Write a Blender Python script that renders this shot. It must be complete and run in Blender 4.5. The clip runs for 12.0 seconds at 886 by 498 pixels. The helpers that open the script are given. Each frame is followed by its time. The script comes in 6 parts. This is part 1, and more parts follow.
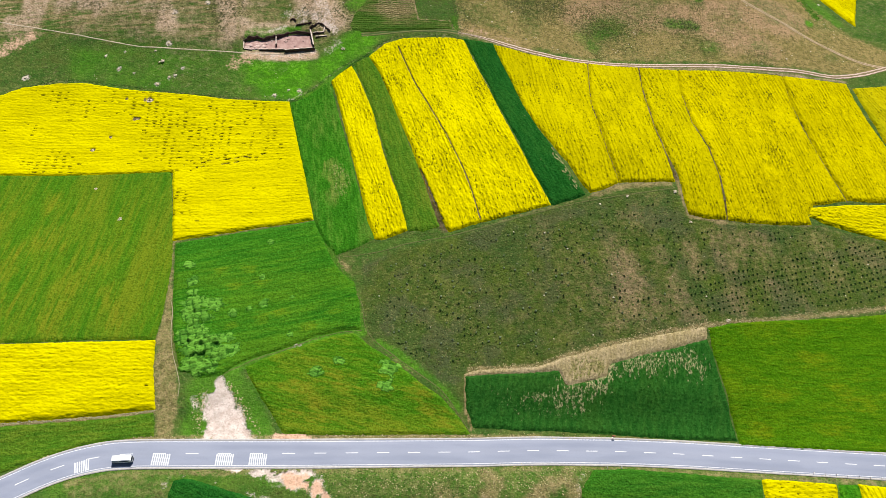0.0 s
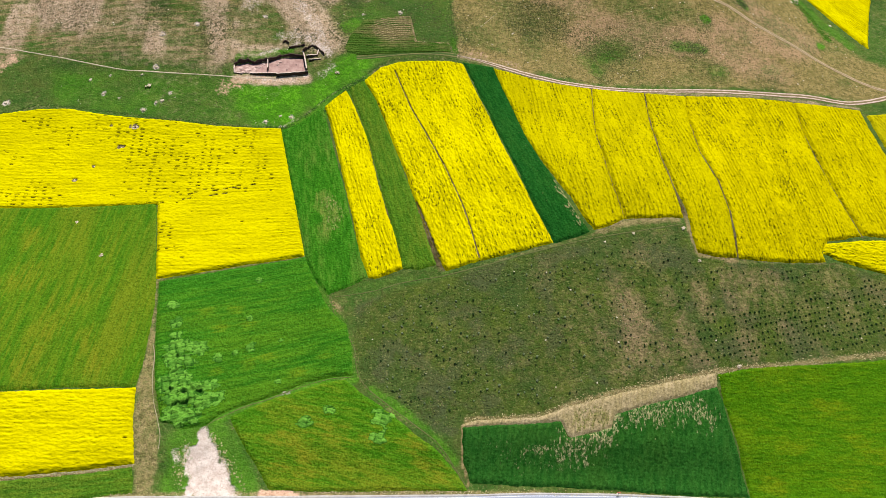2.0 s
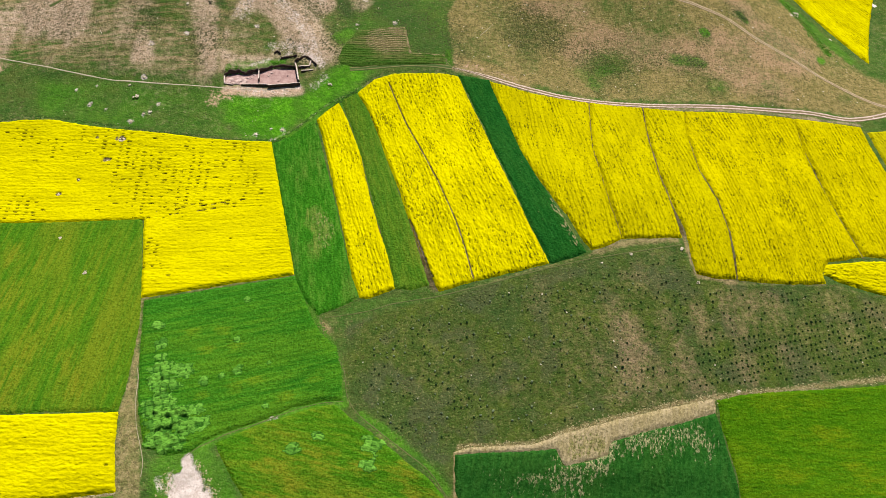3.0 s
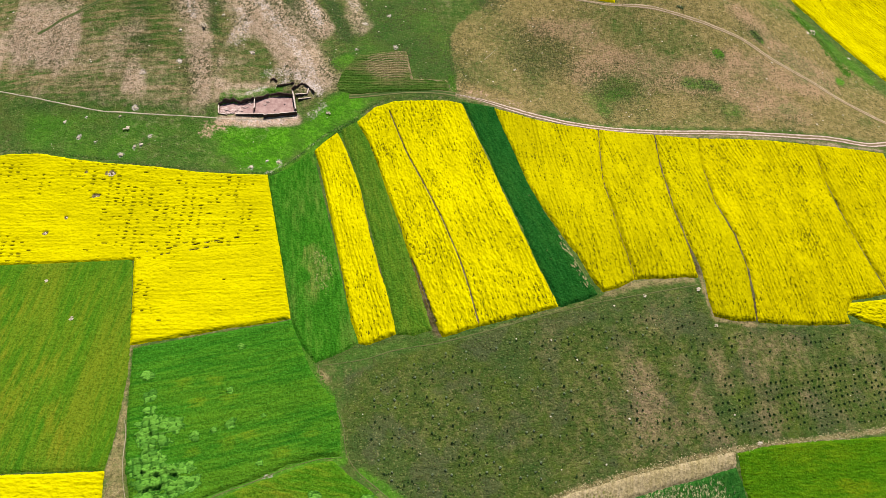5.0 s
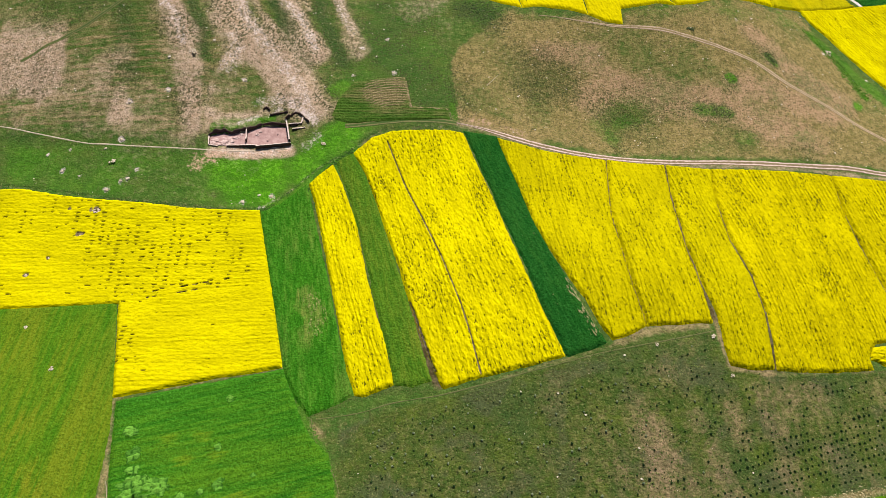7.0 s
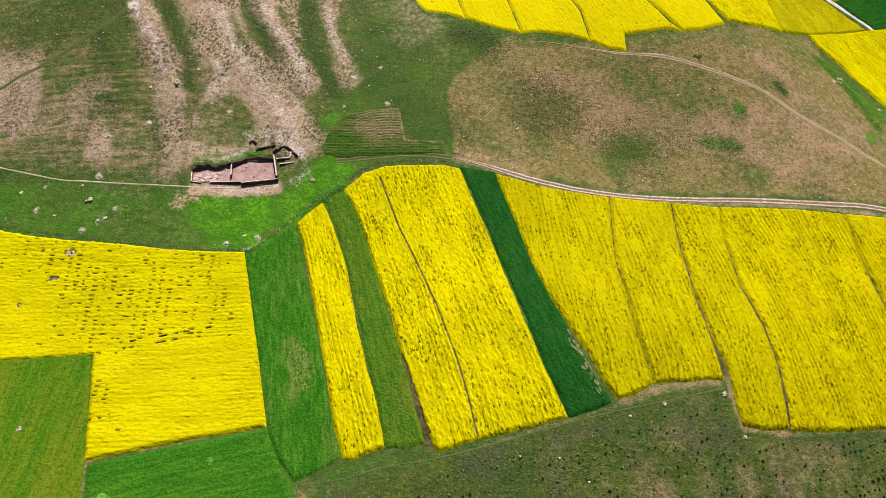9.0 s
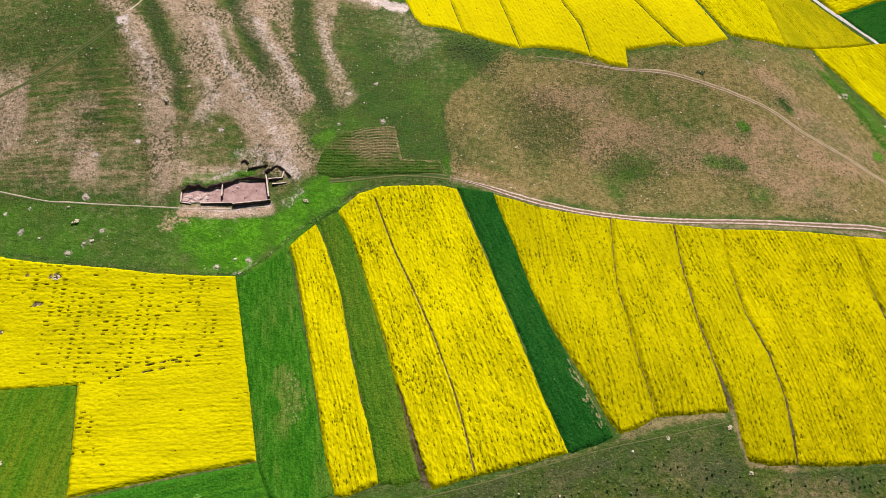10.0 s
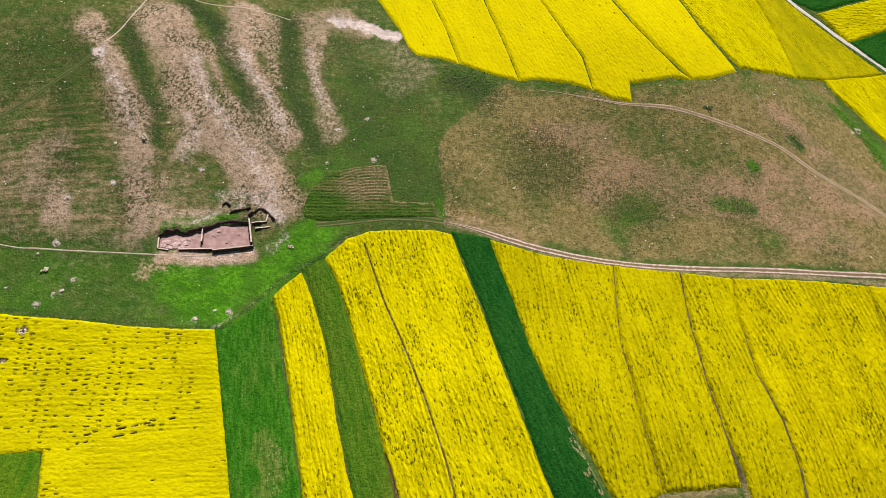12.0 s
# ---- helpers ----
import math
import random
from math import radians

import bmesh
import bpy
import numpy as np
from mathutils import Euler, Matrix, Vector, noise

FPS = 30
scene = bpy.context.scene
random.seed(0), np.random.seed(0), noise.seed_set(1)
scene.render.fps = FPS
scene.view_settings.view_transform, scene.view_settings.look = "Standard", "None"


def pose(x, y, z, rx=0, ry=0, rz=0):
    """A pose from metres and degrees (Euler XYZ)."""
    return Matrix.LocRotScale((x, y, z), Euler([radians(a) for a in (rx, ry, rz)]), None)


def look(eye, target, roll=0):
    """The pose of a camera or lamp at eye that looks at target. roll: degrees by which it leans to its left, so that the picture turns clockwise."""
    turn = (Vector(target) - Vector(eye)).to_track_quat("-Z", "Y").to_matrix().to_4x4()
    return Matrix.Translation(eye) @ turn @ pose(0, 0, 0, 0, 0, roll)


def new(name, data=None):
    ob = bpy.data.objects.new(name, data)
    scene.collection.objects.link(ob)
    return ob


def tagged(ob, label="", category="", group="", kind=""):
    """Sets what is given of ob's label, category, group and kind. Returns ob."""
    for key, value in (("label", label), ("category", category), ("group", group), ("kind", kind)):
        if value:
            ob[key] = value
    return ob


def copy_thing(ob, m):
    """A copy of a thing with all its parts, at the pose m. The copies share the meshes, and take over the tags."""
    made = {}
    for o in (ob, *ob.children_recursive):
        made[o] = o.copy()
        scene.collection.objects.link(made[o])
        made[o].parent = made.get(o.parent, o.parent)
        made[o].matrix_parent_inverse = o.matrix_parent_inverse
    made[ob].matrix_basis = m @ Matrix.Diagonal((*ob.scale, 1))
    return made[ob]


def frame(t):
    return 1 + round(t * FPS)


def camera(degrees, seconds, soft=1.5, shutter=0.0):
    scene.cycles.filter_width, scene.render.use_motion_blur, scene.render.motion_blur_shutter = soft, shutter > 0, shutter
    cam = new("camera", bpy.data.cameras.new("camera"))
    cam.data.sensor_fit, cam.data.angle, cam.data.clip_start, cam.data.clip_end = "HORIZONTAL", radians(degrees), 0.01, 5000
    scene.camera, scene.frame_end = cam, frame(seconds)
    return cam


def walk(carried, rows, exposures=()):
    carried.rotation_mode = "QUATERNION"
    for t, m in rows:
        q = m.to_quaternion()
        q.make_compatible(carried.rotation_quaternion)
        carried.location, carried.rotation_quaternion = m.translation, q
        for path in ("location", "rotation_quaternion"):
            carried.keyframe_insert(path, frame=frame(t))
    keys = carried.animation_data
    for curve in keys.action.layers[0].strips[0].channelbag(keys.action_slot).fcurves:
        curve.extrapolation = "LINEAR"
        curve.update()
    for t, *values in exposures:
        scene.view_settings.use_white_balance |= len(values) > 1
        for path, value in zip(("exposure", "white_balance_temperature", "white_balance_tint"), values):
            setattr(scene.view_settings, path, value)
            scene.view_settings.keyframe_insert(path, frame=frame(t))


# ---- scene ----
# ---- camera ----
cam = camera(65.5, 12.0, soft=0.45)
# seconds, eye, yaw, pitch, roll
ROWS = [
    (0, 0.00, 0.00, 218.68, -0.02, -49.67, 0.03),
    (0.5, 0.33, 4.85, 218.60, 0.05, -49.70, 0.05),
    (1, 0.63, 9.64, 218.53, 0.20, -49.66, -0.08),
    (1.5, 0.90, 14.39, 218.47, 0.29, -49.63, -0.14),
    (2, 1.16, 19.13, 218.42, -0.01, -49.61, 0.26),
    (2.5, 1.40, 23.86, 218.38, -0.17, -49.58, 0.49),
    (3, 1.62, 28.61, 218.35, -0.68, -49.58, 1.18),
    (5, 2.40, 47.92, 218.30, 0.05, -49.52, 0.31),
    (5.5, 2.58, 52.87, 218.30, 0.09, -49.53, 0.30),
    (6, 2.76, 57.90, 218.31, 0.15, -49.56, 0.24),
    (6.5, 2.95, 62.99, 218.32, 0.33, -49.57, 0.02),
    (7, 3.14, 68.16, 218.34, 0.39, -49.58, -0.04),
    (9, 3.99, 89.57, 218.44, 0.09, -49.56, 0.29),
    (9.5, 4.24, 95.10, 218.47, -0.13, -49.52, 0.56),
    (10, 4.52, 100.70, 218.51, -0.13, -49.50, 0.55),
    (10.5, 4.81, 106.35, 218.55, -0.31, -49.47, 0.83),
    (11, 5.14, 112.05, 218.59, -0.49, -49.44, 1.08),
    (11.5, 5.49, 117.79, 218.64, -0.50, -49.44, 1.12),
    (12, 5.87, 123.56, 218.68, -0.46, -49.42, 1.09),
]
walk(cam, [(t, pose(x, y, z, 90 + pitch, 0, yaw) @ pose(0, 0, 0, 0, 0, roll)) for t, x, y, z, yaw, pitch, roll in ROWS], [(0.0, 0.69, 6650, 7.8), (6.0, 0.73, 6650, 12.0), (9.0, 0.60, 6650, 15.2), (12.0, 0.44, 6650, 14.8)])

# ---- light ----
SUN_AZ, SUN_EL = 14.0, 57.0  # degrees from +y towards +x, degrees above the horizon
world = bpy.data.worlds.new("sky")
scene.world = world
world.use_nodes = True
sky = world.node_tree.nodes.new("ShaderNodeTexSky")
sky.sky_type, sky.sun_disc = "NISHITA", False
sky.sun_elevation, sky.sun_rotation, sky.altitude = radians(SUN_EL), radians(SUN_AZ), 3200
world.node_tree.links.new(sky.outputs[0], world.node_tree.nodes["Background"].inputs[0])
world.node_tree.nodes["Background"].inputs[1].default_value = 0.042
sun = new("sun", bpy.data.lights.new("sun", "SUN"))
sun.data.energy, sun.data.angle, sun.data.color = 4.8, radians(0.55), (1.0, 0.97, 0.92)
sun.matrix_world = look((0, 0, 0), (-math.sin(radians(SUN_AZ)) * math.cos(radians(SUN_EL)), -math.cos(radians(SUN_AZ)) * math.cos(radians(SUN_EL)), -math.sin(radians(SUN_EL))))


# ---- small helpers ----
def smooth(a, b, v):
    s = np.clip((v - a) / (b - a), 0, 1)
    return s * s * (3 - 2 * s)


def grain(x, y, seed=0):
    """Smooth lattice noise, 0 to 1, for arrays."""
    xi, yi = np.floor(x).astype(np.int64), np.floor(y).astype(np.int64)
    fx, fy = x - xi, y - yi
    fx, fy = fx * fx * (3 - 2 * fx), fy * fy * (3 - 2 * fy)

    def knot(i, j):
        n = (i * 374761393 + j * 668265263 + seed * 982451653) & 0x7FFFFFFF
        n = ((n ^ (n >> 13)) * 1274126177) & 0x7FFFFFFF
        return ((n ^ (n >> 16)) & 0xFFFF) / 65535.0

    low = knot(xi, yi) * (1 - fx) + knot(xi + 1, yi) * fx
    high = knot(xi, yi + 1) * (1 - fx) + knot(xi + 1, yi + 1) * fx
    return low * (1 - fy) + high * fy


def clouds(x, y, seed=0, octaves=3):
    total, weight = 0.0, 0.0
    for k in range(octaves):
        total = total + grain(x * 2**k + 17.3 * k, y * 2**k - 9.1 * k, seed + k) * 0.55**k
        weight += 0.55**k
    return total / weight


def away(x, y, line, closed=False):
    """Distance of points from a line of corners."""
    pts = list(line) + ([line[0]] if closed else [])
    best = np.full(np.shape(x), 1e9)
    for (ax, ay), (bx, by) in zip(pts, pts[1:]):
        dx, dy = bx - ax, by - ay
        f = np.clip(((x - ax) * dx + (y - ay) * dy) / (dx * dx + dy * dy + 1e-9), 0, 1)
        best = np.minimum(best, np.hypot(x - ax - f * dx, y - ay - f * dy))
    return best


def inside(x, y, outline):
    """Signed distance from an outline, positive inside it."""
    odd = np.zeros(np.shape(x), bool)
    for (ax, ay), (bx, by) in zip(outline, list(outline[1:]) + [outline[0]]):
        cross = (ay > y) != (by > y)
        odd ^= cross & (x < (bx - ax) * (y - ay) / (by - ay if by != ay else 1e-9) + ax)
    return np.where(odd, 1, -1) * away(x, y, outline, True)


def flow(line, step=1.5):
    """A line of corners as an even, rounded run of points."""
    p = np.array([line[0], *line, line[-1]], float)
    out = []
    for a, b, c, d in zip(p, p[1:], p[2:], p[3:]):
        n = max(2, int(np.hypot(*(c - b)) / step))
        for s in np.arange(n) / n:
            out.append(0.5 * (2 * b + (c - a) * s + (2 * a - 5 * b + 4 * c - d) * s**2 + (3 * b - a - 3 * c + d) * s**3))
    return np.array(out + [p[-1]])


# ---- the lie of the land ----
ROAD = [(-151.5, 63.9), (-140.8, 75.9), (-130, 83.4), (-120.5, 88.4), (-110.3, 91.7), (-100.3, 93.1), (-80, 93.9), (-49.7, 94.9), (-29.6, 95.7), (-9.5, 96.5), (10.6, 97.3), (31.1, 98.4), (51, 98.8), (60.7, 98.9), (81.4, 98.7), (101, 98.1), (121, 97.5), (141.2, 96.9), (152.8, 96.6), (175.1, 95.9)]
ROAD_LINE = flow(ROAD, 2.0)
RISE = (24.7, -16.6, 27)  # level, slope to the east, slope to the north
# heights of soft swells, 50 m apart: rows go north from y = 70, each from x = -225 to 225
SWELLS = np.array([
    (0.6, 1.1, -0.9, -1.4, 0.9, -2.2, -0.6, 3.6, 2.4, 0.6),
    (0, -0.5, -0.6, -0, -0.7, -0.9, -1.3, -3.8, -0.5, 0.8),
    (-0.6, -1.3, 0.9, -1.4, -2.4, 4.1, 6.5, -2.8, -2.9, 0.6),
    (-1.6, -4, -3.2, -2.9, 1.6, 2.7, 7.3, 7.9, -1.2, 0.5),
    (-3, -3.3, -1.3, -3.3, -4.6, 0, -5.6, 1.8, -1.3, 1.5),
    (-2.9, 1, 4.2, 0, 1.7, 6.7, -10.4, 1.1, 1.9, -1),
    (-0.9, 4, 8.6, 0.4, -3.6, 1.9, 2.1, 10.1, -0.4, -8.5),
    (0, 2, 4.5, 1.7, -1.8, -0.3, 3.5, 4.5, -3.6, -6.4),
    (0, 0.2, 0.6, 0.5, -0, -0.1, 0.3, 0.2, -1.1, -1.2),
])


RUIN_YARD = [(-93.6, 281.4), (-94.3, 286.0), (-92.4, 287.5), (-88.4, 288.8), (-85.6, 287.9), (-79.7, 289.9), (-75.0, 292.5), (-71.7, 293.5), (-63.5, 293.8), (-61.4, 285.2), (-74.2, 282.6)]


def road_level(x):
    return -0.07 * np.clip(x, -260, 260)


def land(x, y):
    x, y = np.asarray(x, float), np.asarray(y, float)
    z = RISE[0] + RISE[1] * np.clip(x, -500, 500) / 200 + RISE[2] * (np.clip(y, -250, 800) - 250) / 180
    for j, row in enumerate(SWELLS):
        gy = np.exp(-((y - 70 - 50 * j) ** 2) / (2 * 46**2))
        if np.size(gy) and gy.max() > 1e-5:
            z = z + gy * sum(k * np.exp(-((x + 225 - 50 * i) ** 2) / (2 * 46**2)) for i, k in enumerate(row))
    near = smooth(22, 5.5, away(x, y, ROAD_LINE[::4]))
    z = z * (1 - near) + (road_level(x) - 0.25) * near
    yard = (np.abs(x + 77) < 22) & (np.abs(y - 287) < 12)
    if yard.any():
        cut = np.zeros_like(z)
        cut[yard] = smooth(-0.7, 0.1, inside(x[yard], y[yard], RUIN_YARD))
        z = z * (1 - cut) + (31.3 - 0.062 * (x + 77) + 0.13 * (y - 283)) * cut
    return z


def level(x, y):
    return float(land(np.array([x]), np.array([y]))[0])


# ---- meshes ----
def mesh_of(name, verts, faces, material, attrs=None, shade=True):
    me = bpy.data.meshes.new(name)
    verts, faces = np.asarray(verts, np.float32), np.asarray(faces, np.int32)
    n, k = faces.shape
    me.vertices.add(len(verts))
    me.vertices.foreach_set("co", verts.ravel())
    me.loops.add(n * k)
    me.loops.foreach_set("vertex_index", faces.ravel())
    me.polygons.add(n)
    me.polygons.foreach_set("loop_start", np.arange(0, n * k, k, dtype=np.int32))
    me.polygons.foreach_set("use_smooth", np.full(n, shade))
    for key, values in (attrs or {}).items():
        me.attributes.new(key, "FLOAT", "POINT").data.foreach_set("value", np.asarray(values, np.float32))
    me.materials.append(material)
    me.update(calc_edges=True)
    return new(name, me)


def sheet(nx, ny):
    """Faces of a grid of nx by ny points, x running fastest."""
    i, j = np.meshgrid(np.arange(nx - 1), np.arange(ny - 1))
    a = (j * nx + i).ravel()
    return np.stack([a, a + 1, a + nx + 1, a + nx], 1)


def part(name, bm, material, parent, label=""):
    me = bpy.data.meshes.new(name)
    bm.to_mesh(me)
    bm.free()
    me.materials.append(material)
    ob = new(name, me)
    ob.parent = parent
    return tagged(ob, label)


def thing(name, at, turn=0.0):
    ob = new(name)
    ob.matrix_basis = pose(*at, 0, 0, turn)
    ob.empty_display_size = 0.2
    return ob


def box(bm, x0, x1, y0, y1, z0, z1, bevel=0.0):
    made = bmesh.ops.create_cube(bm, size=1, matrix=Matrix.Translation(((x0 + x1) / 2, (y0 + y1) / 2, (z0 + z1) / 2)) @ Matrix.Diagonal((x1 - x0, y1 - y0, z1 - z0, 1)))
    if bevel:
        edges = list({e for v in made["verts"] for e in v.link_edges})
        bmesh.ops.bevel(bm, geom=edges, offset=bevel, segments=2, affect="EDGES")
    return bm


# ---- materials ----
class Nodes:
    """Short hand for a node material."""

    def __init__(self, name, rough=0.9, spec=0.2):
        self.mat = bpy.data.materials.new(name)
        self.mat.use_nodes = True
        self.tree = self.mat.node_tree
        self.bsdf = self.tree.nodes["Principled BSDF"]
        self.bsdf.inputs["Roughness"].default_value = rough
        self.bsdf.inputs["Specular IOR Level"].default_value = spec
        self.where = self.tree.nodes.new("ShaderNodeNewGeometry").outputs["Position"]

    def put(self, socket, value):
        if isinstance(value, bpy.types.NodeSocket):
            self.tree.links.new(value, socket)
        elif isinstance(value, tuple) and len(value) == 3 and socket.type == "RGBA":
            socket.default_value = (*value, 1)
        else:
            socket.default_value = value

    def noise(self, scale, detail=3.0, stretch=None, turn=0.0, rough=0.55):
        n = self.tree.nodes.new("ShaderNodeTexNoise")
        n.inputs["Scale"].default_value, n.inputs["Detail"].default_value, n.inputs["Roughness"].default_value = scale, detail, rough
        source = self.where
        if stretch or turn:
            m = self.tree.nodes.new("ShaderNodeMapping")
            m.vector_type = "TEXTURE"
            m.inputs["Rotation"].default_value, m.inputs["Scale"].default_value = (0, 0, radians(turn)), (*(stretch or (1, 1)), 1)
            self.put(m.inputs["Vector"], source)
            source = m.outputs[0]
        self.put(n.inputs["Vector"], source)
        return n.outputs[0]

    def rows(self, period, turn, sway=1.2):
        """Even, slightly wandering rows along a heading, 0 to 1 across each."""
        m = self.tree.nodes.new("ShaderNodeMapping")
        m.vector_type = "TEXTURE"
        m.inputs["Rotation"].default_value = (0, 0, radians(turn))
        self.put(m.inputs["Vector"], self.where)
        x = self.tree.nodes.new("ShaderNodeSeparateXYZ")
        self.put(x.inputs[0], m.outputs[0])
        bent = self.math("ADD", x.outputs[1], self.math("MULTIPLY", self.noise(0.09, 2, (2.0, 1.0), turn), sway * period))
        return self.math("MULTIPLY_ADD", self.math("SINE", self.math("MULTIPLY", bent, 6.2832 / period)), 0.5, 0.5)

    def attr(self, name):
        a = self.tree.nodes.new("ShaderNodeAttribute")
        a.attribute_name = name
        return a.outputs["Fac"]

    def math(self, op, a, b=0.0, c=0.0):
        m = self.tree.nodes.new("ShaderNodeMath")
        m.operation = op
        for s, v in zip(m.inputs, (a, b, c)):
            self.put(s, v)
        return m.outputs[0]

    def ramp(self, v, lo, hi, a=0.0, b=1.0):
        m = self.tree.nodes.new("ShaderNodeMapRange")
        m.interpolation_type = "SMOOTHSTEP"
        for s, q in zip(m.inputs, (v, lo, hi, a, b)):
            self.put(s, q)
        return m.outputs[0]

    def mix(self, f, a, b):
        m = self.tree.nodes.new("ShaderNodeMix")
        m.data_type = "RGBA"
        self.put(m.inputs[0], f)
        self.put(m.inputs[6], a)
        self.put(m.inputs[7], b)
        return m.outputs[2]

    def done(self, colour, bump=None, strength=0.5, distance=0.1):
        self.put(self.bsdf.inputs["Base Color"], colour)
        if bump is not None:
            b = self.tree.nodes.new("ShaderNodeBump")
            b.inputs["Strength"].default_value, b.inputs["Distance"].default_value = strength, distance
            self.put(b.inputs["Height"], bump)
            self.put(self.bsdf.inputs["Normal"], b.outputs[0])
        return self.mat


def ground_material():
    n = Nodes("ground", 1.0, 0.0)
    broad, mid, fine = n.noise(0.05, 4), n.noise(0.40, 5, rough=0.62), n.noise(1.25, 2, rough=0.7)
    tuft, comb = n.noise(0.72, 3, rough=0.65), n.noise(0.55, 3, (8.0, 1.0), 6.0, rough=0.6)
    plant = n.attr("plant")
    olive = n.attr("olive")
    grass = n.mix(n.ramp(mid, 0.32, 0.68), (0.036, 0.084, 0.015), (0.086, 0.120, 0.028))
    grass = n.mix(n.ramp(broad, 0.4, 0.7, 0, 0.6), grass, (0.040, 0.102, 0.015))
    patch = n.noise(0.13, 4, (1.6, 1.0), 10.0, rough=0.6)
    grass = n.mix(n.ramp(patch, 0.50, 0.66, 0, 0.7), grass, (0.074, 0.096, 0.022))
    grass = n.mix(n.ramp(patch, 0.48, 0.34, 0, 0.6), grass, (0.024, 0.066, 0.012))
    grass = n.mix(n.math("MULTIPLY", n.ramp(comb, 0.50, 0.60, 0, 0.75), n.attr("terrace")), grass, (0.150, 0.118, 0.045))
    sown = n.mix(n.ramp(mid, 0.34, 0.66), (0.036, 0.070, 0.012), (0.070, 0.092, 0.019))
    sown = n.mix(n.ramp(n.noise(0.17, 4, rough=0.65), 0.46, 0.62, 0, 0.8), sown, (0.078, 0.110, 0.016))
    sown = n.mix(n.ramp(broad, 0.50, 0.62, 0, 0.5), sown, (0.036, 0.070, 0.020))
    sown = n.mix(n.ramp(n.noise(0.085, 3, rough=0.6), 0.50, 0.62, 0, 0.65), sown, (0.058, 0.066, 0.034))
    grass = n.mix(plant, grass, sown)
    bright = n.mix(n.ramp(tuft, 0.35, 0.65), (0.040, 0.155, 0.006), (0.096, 0.280, 0.013))
    bright = n.mix(n.ramp(n.noise(0.16, 4, rough=0.65), 0.44, 0.60, 0, 0.75), bright, (0.040, 0.135, 0.008))
    grass = n.mix(n.math("MULTIPLY", n.attr("lush"), n.ramp(mid, 0.2, 0.7, 0.6, 1.0)), grass, bright)
    rank = n.mix(n.ramp(tuft, 0.4, 0.62), (0.016, 0.042, 0.014), (0.042, 0.075, 0.024))
    grass = n.mix(n.ramp(n.math("ADD", n.attr("dark"), n.math("MULTIPLY", n.math("SUBTRACT", mid, 0.5), 0.6)), 0.2, 0.8, 0, 0.85), grass, rank)
    dust = n.mix(n.ramp(mid, 0.3, 0.7), (0.318, 0.220, 0.140), (0.492, 0.368, 0.268))
    dust = n.mix(n.ramp(broad, 0.35, 0.65, 0, 0.45), dust, (0.250, 0.180, 0.128))
    sere = n.mix(n.ramp(mid, 0.3, 0.7), (0.160, 0.124, 0.043), (0.252, 0.190, 0.080))
    sere = n.mix(n.ramp(n.math("ADD", n.attr("red"), n.math("MULTIPLY", n.math("SUBTRACT", mid, 0.5), 0.8)), 0.2, 0.9, 0, 0.85), sere, (0.325, 0.203, 0.125))
    dust = n.mix(olive, dust, sere)
    dust = n.mix(n.ramp(tuft, 0.54, 0.68, 0, 0.38), dust, (0.095, 0.085, 0.035))
    bare = n.math("ADD", n.attr("dry"), n.math("MULTIPLY", n.math("SUBTRACT", mid, 0.5), 0.75))
    bare = n.math("ADD", bare, n.math("MULTIPLY", n.math("SUBTRACT", tuft, 0.5), 0.75))
    bare = n.math("ADD", bare, n.math("MULTIPLY", n.math("MULTIPLY", n.math("SUBTRACT", comb, 0.5), 1.5), n.attr("terrace")))
    c = n.mix(n.ramp(bare, 0.10, 0.90), grass, dust)
    knot = n.noise(1.05, 2, (1.0, 1.4), -25.0, rough=0.6)
    c = n.mix(n.math("MULTIPLY", n.attr("tuss"), n.ramp(knot, 0.50, 0.57, 0, 0.9)), c, n.mix(fine, (0.016, 0.026, 0.010), (0.070, 0.075, 0.030)))
    thick = n.math("SUBTRACT", 1.0, n.math("MULTIPLY", n.attr("lush"), 0.7))
    c = n.mix(n.math("MULTIPLY", thick, n.ramp(tuft, 0.53, 0.63, 0.0, 0.45)), c, (0.030, 0.040, 0.010))
    c = n.mix(n.math("MULTIPLY", thick, n.ramp(fine, 0.50, 0.66, 0.0, 0.30)), c, (0.034, 0.040, 0.010))
    c = n.mix(n.math("MULTIPLY", thick, n.ramp(fine, 0.42, 0.30, 0.0, 0.28)), c, (0.33, 0.285, 0.125))
    fleck = n.noise(1.25, 2, (1.0, 1.3), 70.0, rough=0.6)
    c = n.mix(n.math("MULTIPLY", plant, n.ramp(fleck, 0.61, 0.72, 0, 0.6)), c, (0.165, 0.180, 0.060))
    c = n.mix(n.math("MULTIPLY", plant, n.ramp(fleck, 0.40, 0.30, 0, 0.55)), c, (0.016, 0.030, 0.008))
    heath = n.math("MULTIPLY", olive, n.ramp(n.attr("dry"), 0.25, 0.6))
    c = n.mix(n.math("MULTIPLY", heath, n.ramp(fleck, 0.58, 0.68, 0, 0.6)), c, (0.055, 0.055, 0.022))
    c = n.mix(n.math("MULTIPLY", heath, n.ramp(fleck, 0.38, 0.28, 0, 0.5)), c, (0.36, 0.28, 0.18))
    soil = n.mix(n.ramp(mid, 0.3, 0.7), (0.42, 0.330, 0.290), (0.62, 0.530, 0.490))
    soil = n.mix(n.ramp(fine, 0.50, 0.66, 0, 0.5), soil, (0.27, 0.22, 0.18))
    soil = n.mix(n.ramp(patch, 0.50, 0.62, 0, 0.5), soil, (0.36, 0.31, 0.275))
